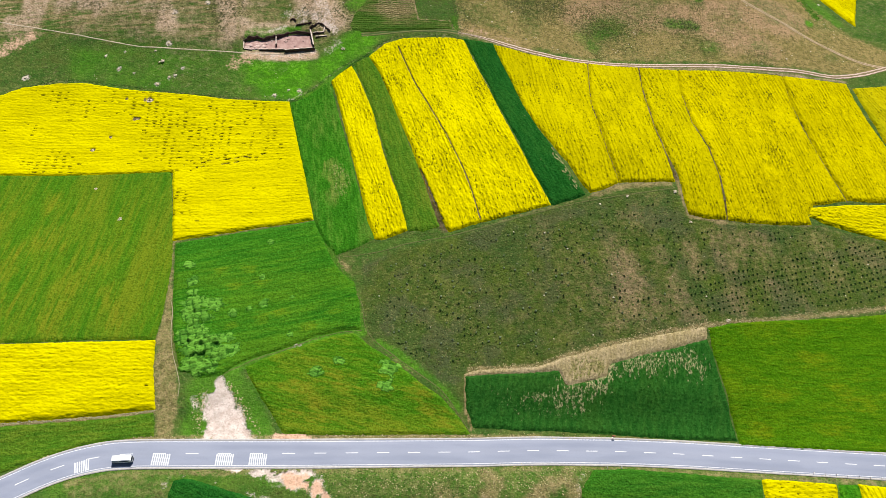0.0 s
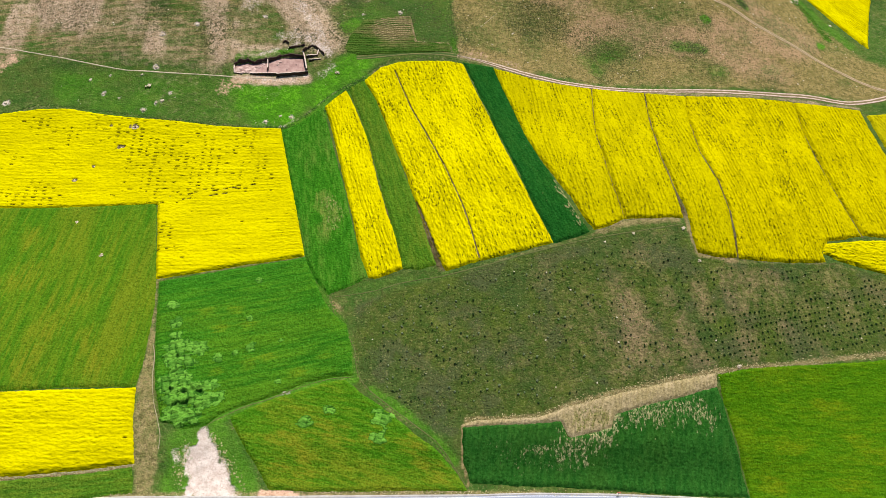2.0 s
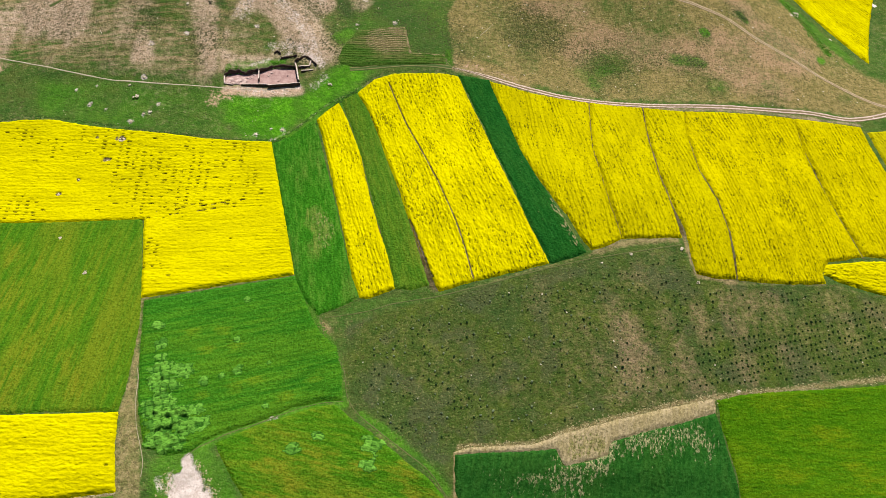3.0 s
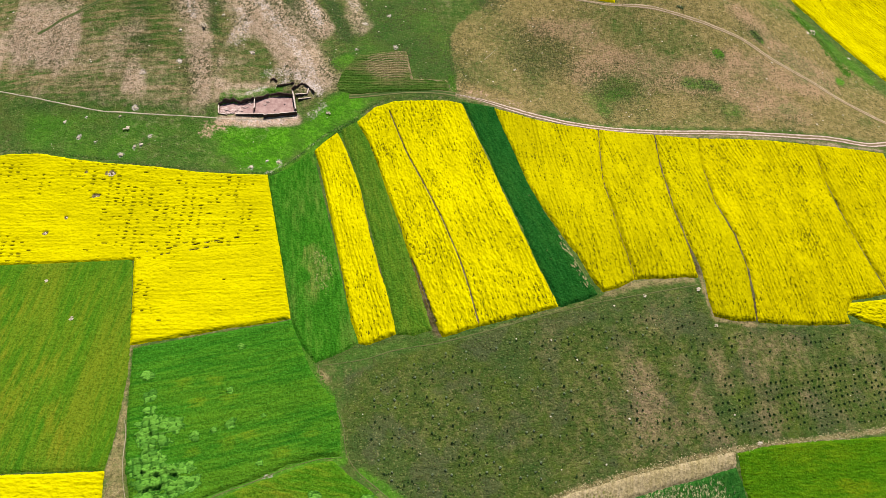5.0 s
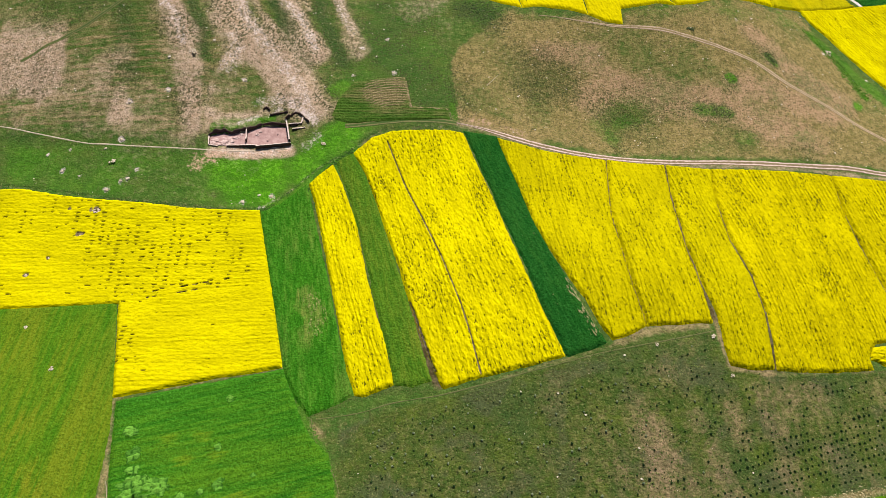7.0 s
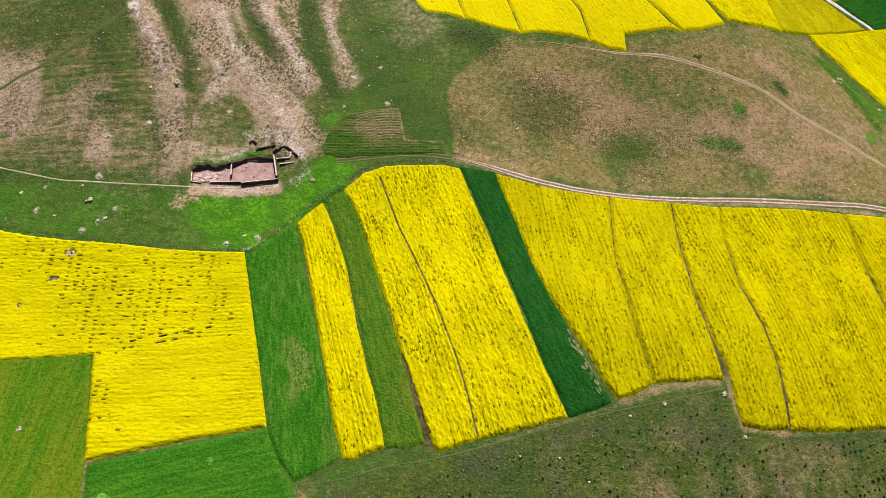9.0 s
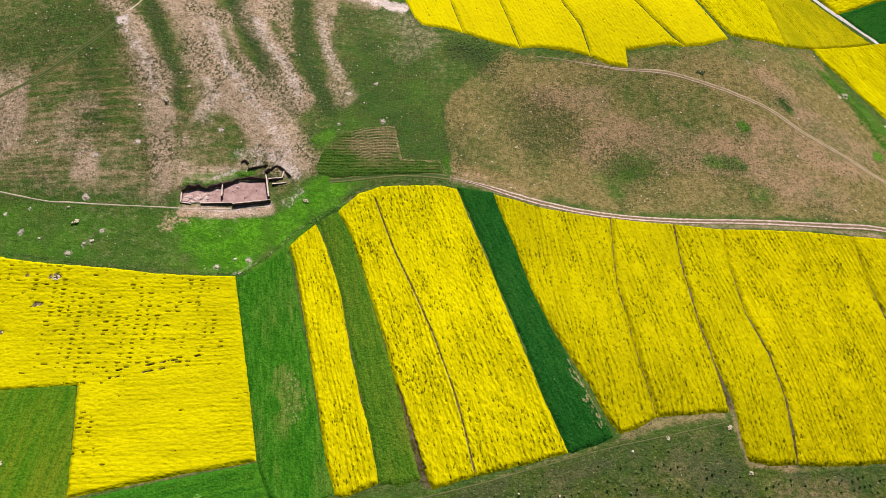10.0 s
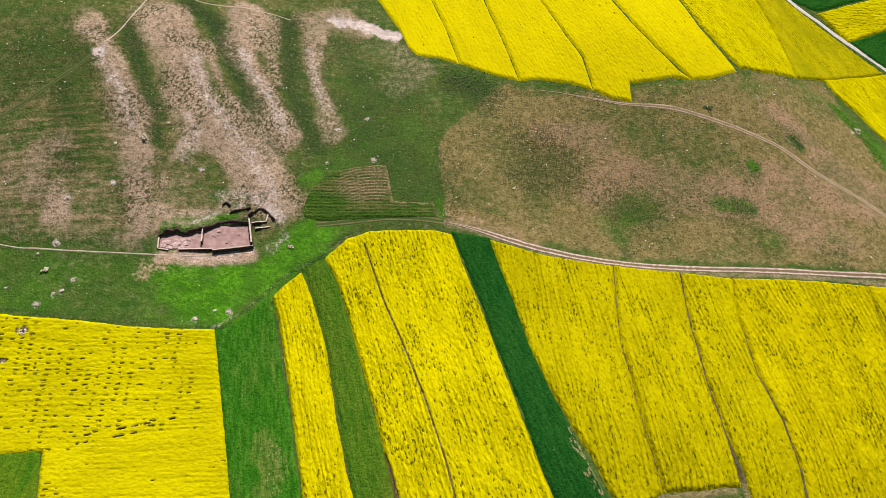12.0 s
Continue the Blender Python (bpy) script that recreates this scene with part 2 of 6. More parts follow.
    worn = n.math("ADD", n.attr("soil"), n.math("MULTIPLY", n.math("SUBTRACT", n.noise(0.9, 5, rough=0.7), 0.5), 1.5))
    c = n.mix(n.ramp(worn, 0.26, 0.76), c, soil)
    clay = n.mix(mid, (0.43, 0.245, 0.155), (0.62, 0.42, 0.32))
    clay = n.mix(n.ramp(fine, 0.50, 0.66, 0, 0.4), clay, (0.20, 0.13, 0.07))
    c = n.mix(n.ramp(n.math("ADD", n.attr("clay"), n.math("MULTIPLY", n.math("SUBTRACT", tuft, 0.5), 1.2)), 0.25, 0.75), c, clay)
    c = n.mix(n.attr("earth"), c, n.mix(n.ramp(mid, 0.35, 0.65), (0.046, 0.036, 0.014), (0.125, 0.098, 0.052)))
    rough = n.math("ADD", fine, n.math("SUBTRACT", tuft, n.math("MULTIPLY", n.attr("tuss"), knot)))
    return n.done(c, n.math("MULTIPLY", rough, n.ramp(n.attr("soil"), 0.3, 0.9, 1.0, 0.3)), 1.0, 0.44)


def rape_material(name, heading, tone=(0.508, 0.444, 0.0012), other=(0.435, 0.376, 0.0015), green=0.0, rough=1.0, sparse=0.0):
    n = Nodes(name, 1.0, 0.0)
    fine, speck, mid = n.noise(1.1, 2, (1.4, 1.0), heading, rough=0.55), n.noise(0.62, 3, (2.2, 1.0), heading, rough=0.6), n.noise(0.10, 4, (3.0, 1.0), heading)
    dash, row = n.noise(1.9, 1, (2.6, 1.0), heading, rough=0.4), n.noise(0.75, 1, (16.0, 1.0), heading, rough=0.4)
    yellow = n.mix(n.ramp(mid, 0.35, 0.7), tone, other)
    yellow = n.mix(n.ramp(fine, 0.50, 0.68, 0, 0.34 * rough), yellow, tuple(v * 0.52 for v in tone))
    yellow = n.mix(n.ramp(fine, 0.46, 0.32, 0, 0.30 * rough), yellow, tuple(v * 1.06 for v in tone))
    yellow = n.mix(n.ramp(speck, 0.52, 0.64, 0, 0.22 * rough), yellow, tuple(v * 0.6 for v in tone))
    comb = n.math("MULTIPLY", n.rows(1.65, heading, 2.0), n.ramp(n.noise(0.16, 3, (4.0, 1.0), heading), 0.36, 0.60, 0.15, 1.0))
    yellow = n.mix(n.ramp(comb, 0.45, 0.95, 0, 0.70 * rough), yellow, tuple(v * 0.50 for v in tone))
    if green:
        yellow = n.mix(n.ramp(n.noise(0.12, 3, (3.0, 1.0), heading), 0.3, 0.7, 0.2 * green, green), yellow, (0.16, 0.20, 0.003))
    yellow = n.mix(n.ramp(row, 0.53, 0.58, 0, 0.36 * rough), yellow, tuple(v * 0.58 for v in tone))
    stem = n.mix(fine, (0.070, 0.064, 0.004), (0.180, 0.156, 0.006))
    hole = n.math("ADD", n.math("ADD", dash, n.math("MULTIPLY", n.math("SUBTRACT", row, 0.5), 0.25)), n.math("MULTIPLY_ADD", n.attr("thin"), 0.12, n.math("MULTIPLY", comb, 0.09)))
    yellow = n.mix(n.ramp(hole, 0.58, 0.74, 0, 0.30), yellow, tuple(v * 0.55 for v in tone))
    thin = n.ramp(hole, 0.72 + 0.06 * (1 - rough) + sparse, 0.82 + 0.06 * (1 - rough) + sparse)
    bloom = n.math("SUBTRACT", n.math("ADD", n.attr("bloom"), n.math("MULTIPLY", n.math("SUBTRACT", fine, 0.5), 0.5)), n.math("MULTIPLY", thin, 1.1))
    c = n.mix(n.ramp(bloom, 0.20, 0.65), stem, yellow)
    earth = n.mix(n.ramp(fine, 0.35, 0.65), (0.062, 0.047, 0.020), (0.175, 0.138, 0.078))
    high = n.math("SUBTRACT", n.math("ADD", n.math("MULTIPLY", fine, 1.1), n.math("MULTIPLY", speck, 1.0)), n.math("MULTIPLY", thin, 1.2))
    return n.done(n.mix(n.ramp(n.attr("pale"), 0.3, 0.6), c, earth), high, 1.0, 0.40 * rough)


def crop_material(name, heading, dark, light, ripe, amount, stretch=5.0, worn=(0.28, 0.25, 0.12)):
    n = Nodes(name, 1.0, 0.0)
    streak, fine, broad = n.noise(0.75, 4, (stretch, 1.0), heading, rough=0.65), n.noise(1.6, 2, rough=0.7), n.noise(0.07, 4, (stretch * 0.6, 1.0), heading)
    c_lodge = n.attr("lodge")
    spot, speck = n.noise(0.5, 4, rough=0.65), n.noise(0.95, 3, rough=0.65)
    c = n.mix(n.ramp(streak, 0.3, 0.7), dark, light)
    c = n.mix(n.ramp(n.math("ADD", broad, n.math("MULTIPLY", n.math("SUBTRACT", streak, 0.5), 0.6)), 0.40, 0.74, 0, amount), c, ripe)
    c = n.mix(n.ramp(n.math("ADD", n.attr("ripe"), n.math("MULTIPLY", n.math("SUBTRACT", streak, 0.5), 0.9)), 0.25, 0.8), c, ripe)
    c = n.mix(n.ramp(spot, 0.55, 0.75, 0, 0.45), c, tuple(v * 0.6 for v in dark))
    flat = n.ramp(c_lodge, 0.20, 0.42)
    upright = n.math("SUBTRACT", 1.0, n.math("MULTIPLY", flat, 0.75))
    # Low lodge values paint the shade of crevices dark green; high ones are pale plates.
    c = n.mix(flat, c, n.mix(n.ramp(c_lodge, 0.35, 0.9), (0.024, 0.092, 0.010), (0.125, 0.300, 0.036)))
    c = n.mix(n.math("MULTIPLY", upright, n.ramp(fine, 0.48, 0.64, 0, 0.34)), c, tuple(v * 0.4 for v in dark))
    c = n.mix(n.math("MULTIPLY", upright, n.ramp(speck, 0.53, 0.64, 0, 0.46)), c, tuple(v * 0.5 for v in dark))
    c = n.mix(n.ramp(fine, 0.44, 0.32, 0, 0.35), c, tuple(min(1, v * 1.5 + 0.012) for v in light))
    stalk = n.noise(1.6, 3, (2.2, 1.0), heading, rough=0.7)
    c = n.mix(n.ramp(n.math("ADD", n.attr("pale"), n.math("MULTIPLY", n.math("SUBTRACT", stalk, 0.5), 1.6)), 0.40, 0.75), c, n.mix(n.ramp(fine, 0.4, 0.6), worn, tuple(v * 0.45 for v in worn)))
    return n.done(c, n.math("ADD", fine, n.math("ADD", n.math("MULTIPLY", speck, 1.5), streak)), 1.0, 0.42)


def plain_material(name, a, b, scale=2.0, rough=0.9, bump=0.4, distance=0.03, metal=0.0):
    n = Nodes(name, rough, 0.3)
    n.bsdf.inputs["Metallic"].default_value = metal
    v = n.noise(scale, 4, rough=0.65)
    return n.done(n.mix(n.ramp(v, 0.3, 0.7), a, b), v, bump, distance)


GROUND = ground_material()
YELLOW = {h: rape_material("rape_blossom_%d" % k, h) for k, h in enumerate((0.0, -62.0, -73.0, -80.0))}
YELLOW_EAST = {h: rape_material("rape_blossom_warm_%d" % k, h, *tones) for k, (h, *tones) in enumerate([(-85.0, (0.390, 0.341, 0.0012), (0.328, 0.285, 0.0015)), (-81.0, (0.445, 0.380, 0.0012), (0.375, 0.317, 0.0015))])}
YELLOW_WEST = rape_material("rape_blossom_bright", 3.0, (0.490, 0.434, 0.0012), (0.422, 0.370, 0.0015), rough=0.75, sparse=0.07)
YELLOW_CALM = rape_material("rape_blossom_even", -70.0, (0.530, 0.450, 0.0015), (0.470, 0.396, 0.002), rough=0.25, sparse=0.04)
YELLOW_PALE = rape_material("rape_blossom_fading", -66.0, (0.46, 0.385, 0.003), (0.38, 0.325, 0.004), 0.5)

# ---- ground ----
RIDGES = [
    ([(-132.1, 363.4), (-124.5, 352.2), (-116.1, 339.9), (-108, 325.3), (-103.9, 308.7), (-100.4, 288.6)], 7.5, 0.88),
    ([(-106.5, 374), (-96.5, 359.3), (-90.8, 343.5), (-80.5, 328.6), (-66.9, 319.3), (-54.6, 302.2)], 11.0, 0.95),
    ([(-76.8, 390.2), (-75.5, 367), (-64.6, 351.1), (-55.9, 332.4)], 8.0, 0.95),
    ([(-51, 388), (-48.8, 367.9), (-42.5, 350.3), (-36.5, 333.7)], 6.0, 0.72),
    ([(-89.1, 364.9), (-78.8, 345.6), (-68.3, 330)], 5.5, 0.80),
    ([(-67.9, 388.7), (-65.5, 367.6), (-60.4, 355.2)], 5.5, 0.72),
    ([(-153.7, 364), (-157.8, 346.9)], 8.0, 0.25),
]
RIDGES += [
    ([(-97.5, 354), (-94.5, 341), (-90.5, 328), (-89.5, 317)], 4.5, 0.62),
    ([(-132, 314.9), (-139.4, 311.4), (-139, 299.4)], 6.0, 0.62),
    ([(-158.8, 307.2), (-143.8, 303.2), (-145.3, 291.3)], 5.0, 0.40),
    ([(-181.9, 312.4), (-175.9, 299.4), (-169.7, 287)], 5.0, 0.52),
    ([(-164.7, 319), (-163.8, 307.7), (-160.6, 296.6)], 5.0, 0.56),
    ([(-54.1, 394.2), (-40.3, 402.4), (-29.7, 393.7)], 6.0, 0.7),
    ([(-16.8, 382.8), (-4.3, 374.7), (-15.6, 360.1)], 11.0, 0.38),
]
DRY_PASTURE = [(4.8, 331), (8.1, 339.8), (22.1, 357.5), (34.1, 364.4), (57.9, 363), (85, 365), (102, 369), (120, 371.5), (136.1, 379), (186.3, 395.9), (196.2, 368.7), (202.5, 345.5), (214, 328), (232, 312), (232, 300), (206.7, 287.1), (174.2, 286.6), (115.7, 286.2), (63.4, 289.5), (31.5, 294.5), (18.9, 297.9), (10.4, 299.5), (6.1, 312.7)]
PLANTED = [(-31.2, 166.3), (-18.3, 171.8), (3.6, 176.2), (14.5, 178.9), (43.3, 186.2), (57, 190.8), (92.7, 199.4), (96.7, 187.3), (117.4, 186.9), (154.9, 193.6), (186.9, 190.3), (208.5, 187), (199, 162), (176.9, 160), (135, 152.9), (108, 147.3), (75.6, 138.3), (43.7, 129.9), (33.3, 126.5), (9.2, 124), (6.2, 118), (-2.7, 121.9), (-16.9, 129.9), (-27.3, 137.3), (-29.9, 145.1)]
MEADOW = [(-174.8, 277), (-146.1, 277.6), (-98.6, 277.6), (-60.2, 281), (-51.6, 293.5), (-39.4, 295.2), (-27, 294.4), (-38.1, 280.7), (-55.6, 261.2), (-66.1, 254.8), (-94.4, 255.4), (-122.3, 256.6), (-167.2, 253.7)]
HILL_GRASS = [(-47.8, 317), (-39.6, 296.3), (7.3, 298), (4.8, 331), (-2.4, 348.1), (-35.3, 345.4)]
GREENS = [
    ([(-92.0, 289.0), (-80.0, 292.5), (-70.0, 295.5)], 2.6, 1.0),
    ([(-81.9, 101.9), (-82.1, 109.6), (-83.6, 115.5), (-78.7, 119.4)], 4.5, 0.65),
    ([(-59.9, 101.8), (-63.9, 110.3), (-68.6, 116.1), (-73, 119.6)], 4.0, 0.65),
    ([(-41.0, 316.0), (-45.0, 312.0)], 3.0, 0.6),
    ([(-69.8, 254.1), (-62.5, 255.9), (-55.6, 261.2), (-48.6, 267.6), (-43.6, 275.2), (-35.2, 282.5)], 4.0, 0.8),
    ([(-58, 271.6), (-51.9, 278.2), (-44.8, 287.2), (-39.2, 292.3)], 7.0, 1.0),
]
GREENS += [
    ([(6.6, 299.5), (5.4, 307)], 1.6, 0.8),
    ([(-45.2, 174.1), (-40.6, 166.6), (-35.4, 158.6), (-32.1, 150.3), (-30.9, 141.5)], 1.8, 0.9),
    ([(-23.1, 135.2), (-13.4, 128.6), (-4, 122.3), (5.3, 112.5)], 1.4, 0.7),
    ([(-38, 174.5), (-24.5, 175), (-10, 177.5), (2, 178.5)], 2.2, 0.16),
    ([(86.6, 365.2), (104.3, 365.7), (128.5, 369.9), (149.1, 373.1), (172, 380)], 4.0, 0.22),
    ([(174, 384), (186, 381), (196, 366), (204, 350), (212, 334)], 5.0, 0.42),
    ([(186.1, 380), (192, 371)], 2.4, 0.7),
    ([(197, 355), (199.3, 345), (201, 335)], 2.6, 0.7),
    ([(152.6, 347.6), (155.6, 342.7)], 2.2, 0.62),
    ([(131.4, 330.9), (132.6, 330.3)], 2.0, 0.62),
    ([(68.8, 305), (75, 297)], 4.0, 0.3),
    ([(114.7, 314.3), (123.8, 312.8), (128.1, 310.7)], 2.2, 0.5),
    ([(194, 327), (193.2, 325)], 2.6, 0.8),
    ([(129.7, 296.6), (134.7, 298.1)], 3.5, 0.28),
    ([(156.3, 299.5), (164.4, 301.9)], 3.0, 0.3),
    ([(-87, 265.8), (-75, 262.5), (-64.2, 267.2)], 6.0, 0.9),
    ([(74.2, 315.4), (83.5, 318.3), (88.5, 313.4), (78.8, 306.9)], 4.0, 0.24),
    ([(-116.9, 82.7), (-100.9, 86.7), (-51.8, 89), (3, 91.4), (50.3, 93.1), (98.3, 92), (150.3, 90.7)], 8.0, 0.36),
    ([(-29.5, 138.8), (-39.7, 138.0), (-51.5, 133.5), (-62.7, 128.8), (-70.2, 125.0), (-75, 122.2)], 2.0, 0.8),
]
BARES = [
    ([(-42.5, 398.8), (-30.1, 398.2), (-14.8, 393.7)], 3.5, 1.0),
    ([(-80.0, 279.5), (-62.0, 281.5)], 1.6, 0.45),
    ([(-123.2, 348.5), (-115.1, 337.7), (-109.1, 326.2)], 3.4, 0.44),
    ([(-93.3, 359), (-84.5, 342.6), (-76.7, 330.7), (-64.8, 318.4), (-57.2, 306.5)], 4.6, 0.44),
    ([(-75.1, 367.2), (-69.7, 356.9), (-62, 347.5), (-56, 333.7)], 3.4, 0.48),
    ([(-50.4, 377.6), (-45.6, 359), (-39.7, 344.8)], 2.8, 0.40),
    ([(-62.0, 302.0), (-52.0, 296.0)], 3.0, 0.6),
    ([(-74, 302.3), (-65.2, 305.2), (-56.9, 303.8), (-51.9, 296.1)], 4.0, 0.42),
]
BARES += [
    ([(-90, 331), (-86.7, 324.4), (-90, 316)], 4.5, 0.40),
    ([(-70.5, 254.5), (-67.8, 256), (-65, 258.2)], 1.2, 0.55),
    ([(-54.8, 284.2), (-50.4, 289.2)], 3.0, 0.40),
    ([(-86, 279.4), (-74, 279.8), (-62, 282)], 2.0, 0.5),
    ([(-84.7, 113.4), (-82.5, 108.7)], 1.3, 0.7),
    ([(-85.2, 290.8), (-78.9, 294.4), (-72.3, 297.3), (-64.6, 300.4)], 1.0, 0.5),
    ([(-126.1, 352.4), (-124.6, 351.6)], 2.4, 1.0),
    ([(-105.9, 324.5), (-103.9, 321.6)], 1.3, 0.6),
    ([(-70.6, 89.2), (-60.7, 88.9), (-51.6, 88.3), (-43.1, 88.2)], 1.7, 0.9),
    ([(-55, 87.0), (-47, 86.2), (-41, 86.2), (-39, 81.5)], 2.8, 0.72),
    ([(-56, 131.6), (-50.5, 133.9)], 0.6, 0.5),
    ([(-86.6, 86.6), (-87.4, 83.6), (-87.0, 76)], 0.8, 0.35),
    ([(-87, 86.4), (-79, 86.2), (-72, 84.4), (-64.7, 82.6), (-60.5, 81.2), (-52, 80.6)], 0.35, 0.4),
    ([(46.6, 91.4), (45.6, 88.6), (43.6, 85.6), (42.6, 80)], 0.9, 0.35),
    ([(-81, 113.6), (-80.9, 109.3), (-78.6, 106.8)], 1.4, 0.8),
]
CLAYS = [
    ([(12, 300), (22, 298.4), (36, 294.8)], 2.6, 0.36),
    ([(-86, 279.4), (-74, 279.6), (-62, 281.8)], 2.2, 0.42),
    ([(-203.3, 274), (-198.2, 278.6), (-191.5, 282.3)], 4.5, 0.55),
    ([(-55, 100.1), (-42, 100.3)], 1.6, 0.95),
    ([(-50, 86.6), (-44.5, 86.2), (-40.5, 84.6), (-38.3, 81)], 2.5, 0.8),
    ([(-38.9, 83.4), (-37.6, 79), (-38, 74)], 1.6, 0.9),
    ([(-97.4, 273.3), (-93.9, 274.8), (-90.3, 276.4)], 4.2, 0.46),
]
VERGES = [
    ([(10.0, 301.0), (22.0, 299.0), (40.0, 295.0)], 6.0, 0.95),
    ([(-29.5, 138.8), (-39.7, 138.0), (-51.5, 133.5), (-62.7, 128.8), (-70.2, 125.0), (-75, 122.2)], 0.35, 0.32),
    ([(-33.9, 174), (-40.1, 169.1), (-36.9, 161.6), (-31.5, 154.3), (-28.6, 140.6), (-25.2, 135.2), (-16.8, 128.4), (-8.7, 122.8), (-0.7, 117), (6.1, 108.4), (10.4, 103.3)], 0.4, 0.35),
    ([(-39.1, 167.5), (-37.2, 165.5)], 2.6, 0.6),
    ([(67.6, 164.6), (71.1, 156.5), (68.6, 149.2)], 8.0, 0.50),
    ([(95.8, 173.4), (98.1, 165)], 5.0, 0.5),
]
VERGES += [
    ([(8.2, 123), (8, 112), (9.8, 105.5)], 0.5, 0.95),
    ([(22, 293.2), (45, 288.2), (70, 286.2), (112, 282), (165, 281.3), (198, 281.4)], 1.4, 0.55),
    ([(60.9, 192.8), (69.8, 196.7), (80.9, 199), (91.4, 200.9)], 2.2, 0.62),
    ([(95.2, 207), (95.4, 202), (95.8, 196.2), (96.7, 190.7), (98.3, 186.9), (113.1, 187.2)], 1.0, 0.85),
    ([(9.2, 124.9), (33.3, 126.5), (43.7, 130.2), (64.8, 136), (98.5, 144.9), (134.9, 152.4), (176.9, 160), (204.2, 163.4)], 1.2, 0.7),
    ([(14.5, 179.4), (43.3, 186.7), (57, 190.8), (71.5, 199), (94.5, 202.4), (96.7, 187.3), (117.6, 187.6), (154.9, 193.6), (186.9, 190.3)], 0.7, 0.42),
    ([(-224.7, 234.1), (-195.8, 248.7), (-174.4, 259.1), (-149.1, 258.1), (-123.6, 255.6), (-98.4, 254.8), (-70.3, 254.8), (-60.8, 261), (-48.8, 273.9), (-36, 283.2), (-22.9, 293.3), (4.4, 295.2)], 0.7, 0.28),
]
VERGES += [
    ([(-129.2, 89.9), (-115.4, 95.9), (-101.9, 98.1), (-75.2, 99.7), (10.8, 102.8), (61.2, 103.4), (100.8, 102.3), (154.4, 100.6)], 1.2, 0.6),
    ([(-116.9, 82.7), (-100.9, 86.7), (-51.8, 89), (3, 91.4), (50.3, 93.1), (98.3, 92), (150.3, 90.7)], 1.6, 0.5),
    ([(14.5, 84), (18, 87.5), (14.2, 90)], 3.4, 0.62),
    ([(30, 82.5), (34.3, 87), (41.6, 90), (43.1, 84.6)], 4.0, 0.6),
    ([(-1, 84), (3.5, 82)], 3.0, 0.55),
    ([(-113, 80.5), (-100.4, 84.4), (-88.3, 82.4)], 4.5, 0.36),
    ([(-33, 86), (-14, 86.5), (6, 87.5), (28, 88.5), (46, 89.5)], 6.0, 0.30),
    ([(-160, 97.6), (-142.7, 100.4), (-126.1, 102.9), (-112.4, 105.0), (-97.5, 107.6)], 0.9, 1.1),
    ([(-105.2, 176.1), (-79.4, 182.7), (-52.4, 188.1)], 0.7, 0.5),
    ([(-92.0, 278.5), (-77.0, 279.0), (-61.0, 281.5)], 3.0, 0.85),
]

# dark, rank hollows: line, half width, strength
DARKS = [
    ([(-118.8, 367.3), (-111.4, 350.9), (-105.8, 338.4), (-102.6, 328.5), (-100.9, 319.9)], 3.2, 0.6),
    ([(-100.3, 385.7), (-87.1, 378.5), (-81.3, 367.9), (-74.9, 355.2), (-68.5, 344.4), (-63.5, 333.6), (-59.3, 324.9)], 4.0, 0.7),
    ([(-60.4, 391.8), (-57.5, 371.9), (-55.2, 356.6), (-48, 339.2), (-42.4, 327.2)], 4.5, 0.6),
    ([(-136.4, 337.4), (-131.8, 322.3), (-127.8, 308)], 5.0, 0.5),
    ([(-35.6, 381.6), (-27.4, 362.2), (-20.8, 350)], 6.0, 0.4),
    ([(-25.7, 337.5), (-11.5, 321.9), (-2.5, 310.8)], 13.0, 0.46),
    ([(-30, 350), (-22, 336), (-14, 350)], 10.0, 0.36),
    ([(-163, 338), (-150, 348), (-138, 352), (-132, 342)], 9.0, 0.34),
]
DARKS += [
    ([(152.6, 347.6), (155.6, 342.7)], 2.4, 0.25),
    ([(131.4, 330.9), (132.6, 330.3)], 1.8, 0.3),
    ([(114.7, 314.3), (123.8, 312.8), (128.1, 310.7)], 2.4, 0.26),
    ([(34.3, 337.2), (43.4, 335.3), (52.4, 329.3), (38.4, 324.6), (55.5, 324.7)], 7.0, 0.13),
    ([(74.2, 315.4), (83.5, 318.3), (88.5, 313.4), (78.8, 306.9)], 6.5, 0.10),
    ([(10.3, 366.2), (20.2, 361.4), (24.8, 355.8)], 6.0, 0.5),
]
# where the dry spurs fade into olive grass: line, half width, amount
FADES = [
    ([(-91.8, 309.4), (-86.9, 312.6), (-81.6, 313.5), (-77.6, 306), (-84.2, 300.8), (-91.2, 300.9)], 5.0, 0.5),
    ([(-129.7, 350.9), (-129.9, 336.1), (-124.5, 323.1), (-119.4, 310.9)], 5.0, 0.45),
]
# rank tussocks on the spurs: x, y, radius
KNOTS = [(-99.1, 365.6, 7), (-92.5, 364.8, 8), (-87.1, 363.8, 7), (-95.9, 346.6, 8), (-91.1, 342.7, 7), (-97.3, 336.2, 6), (-81, 344.4, 7), (-76, 339, 8), (-71.2, 335, 8), (-72.6, 329.5, 7), (-69.1, 375.9, 8), (-64.2, 373, 8), (-63.8, 361.5, 8), (-60, 358, 6), (-63.4, 331.6, 7), (-57.6, 338, 5), (-57.5, 346.6, 5), (-109, 333.4, 5), (-106, 329.5, 5), (-111.1, 327.3, 7), (-118.7, 330.6, 8), (-154.8, 351.3, 9), (-42.1, 372.9, 6), (-36.9, 355.5, 4), (-57.1, 391.5, 6)]
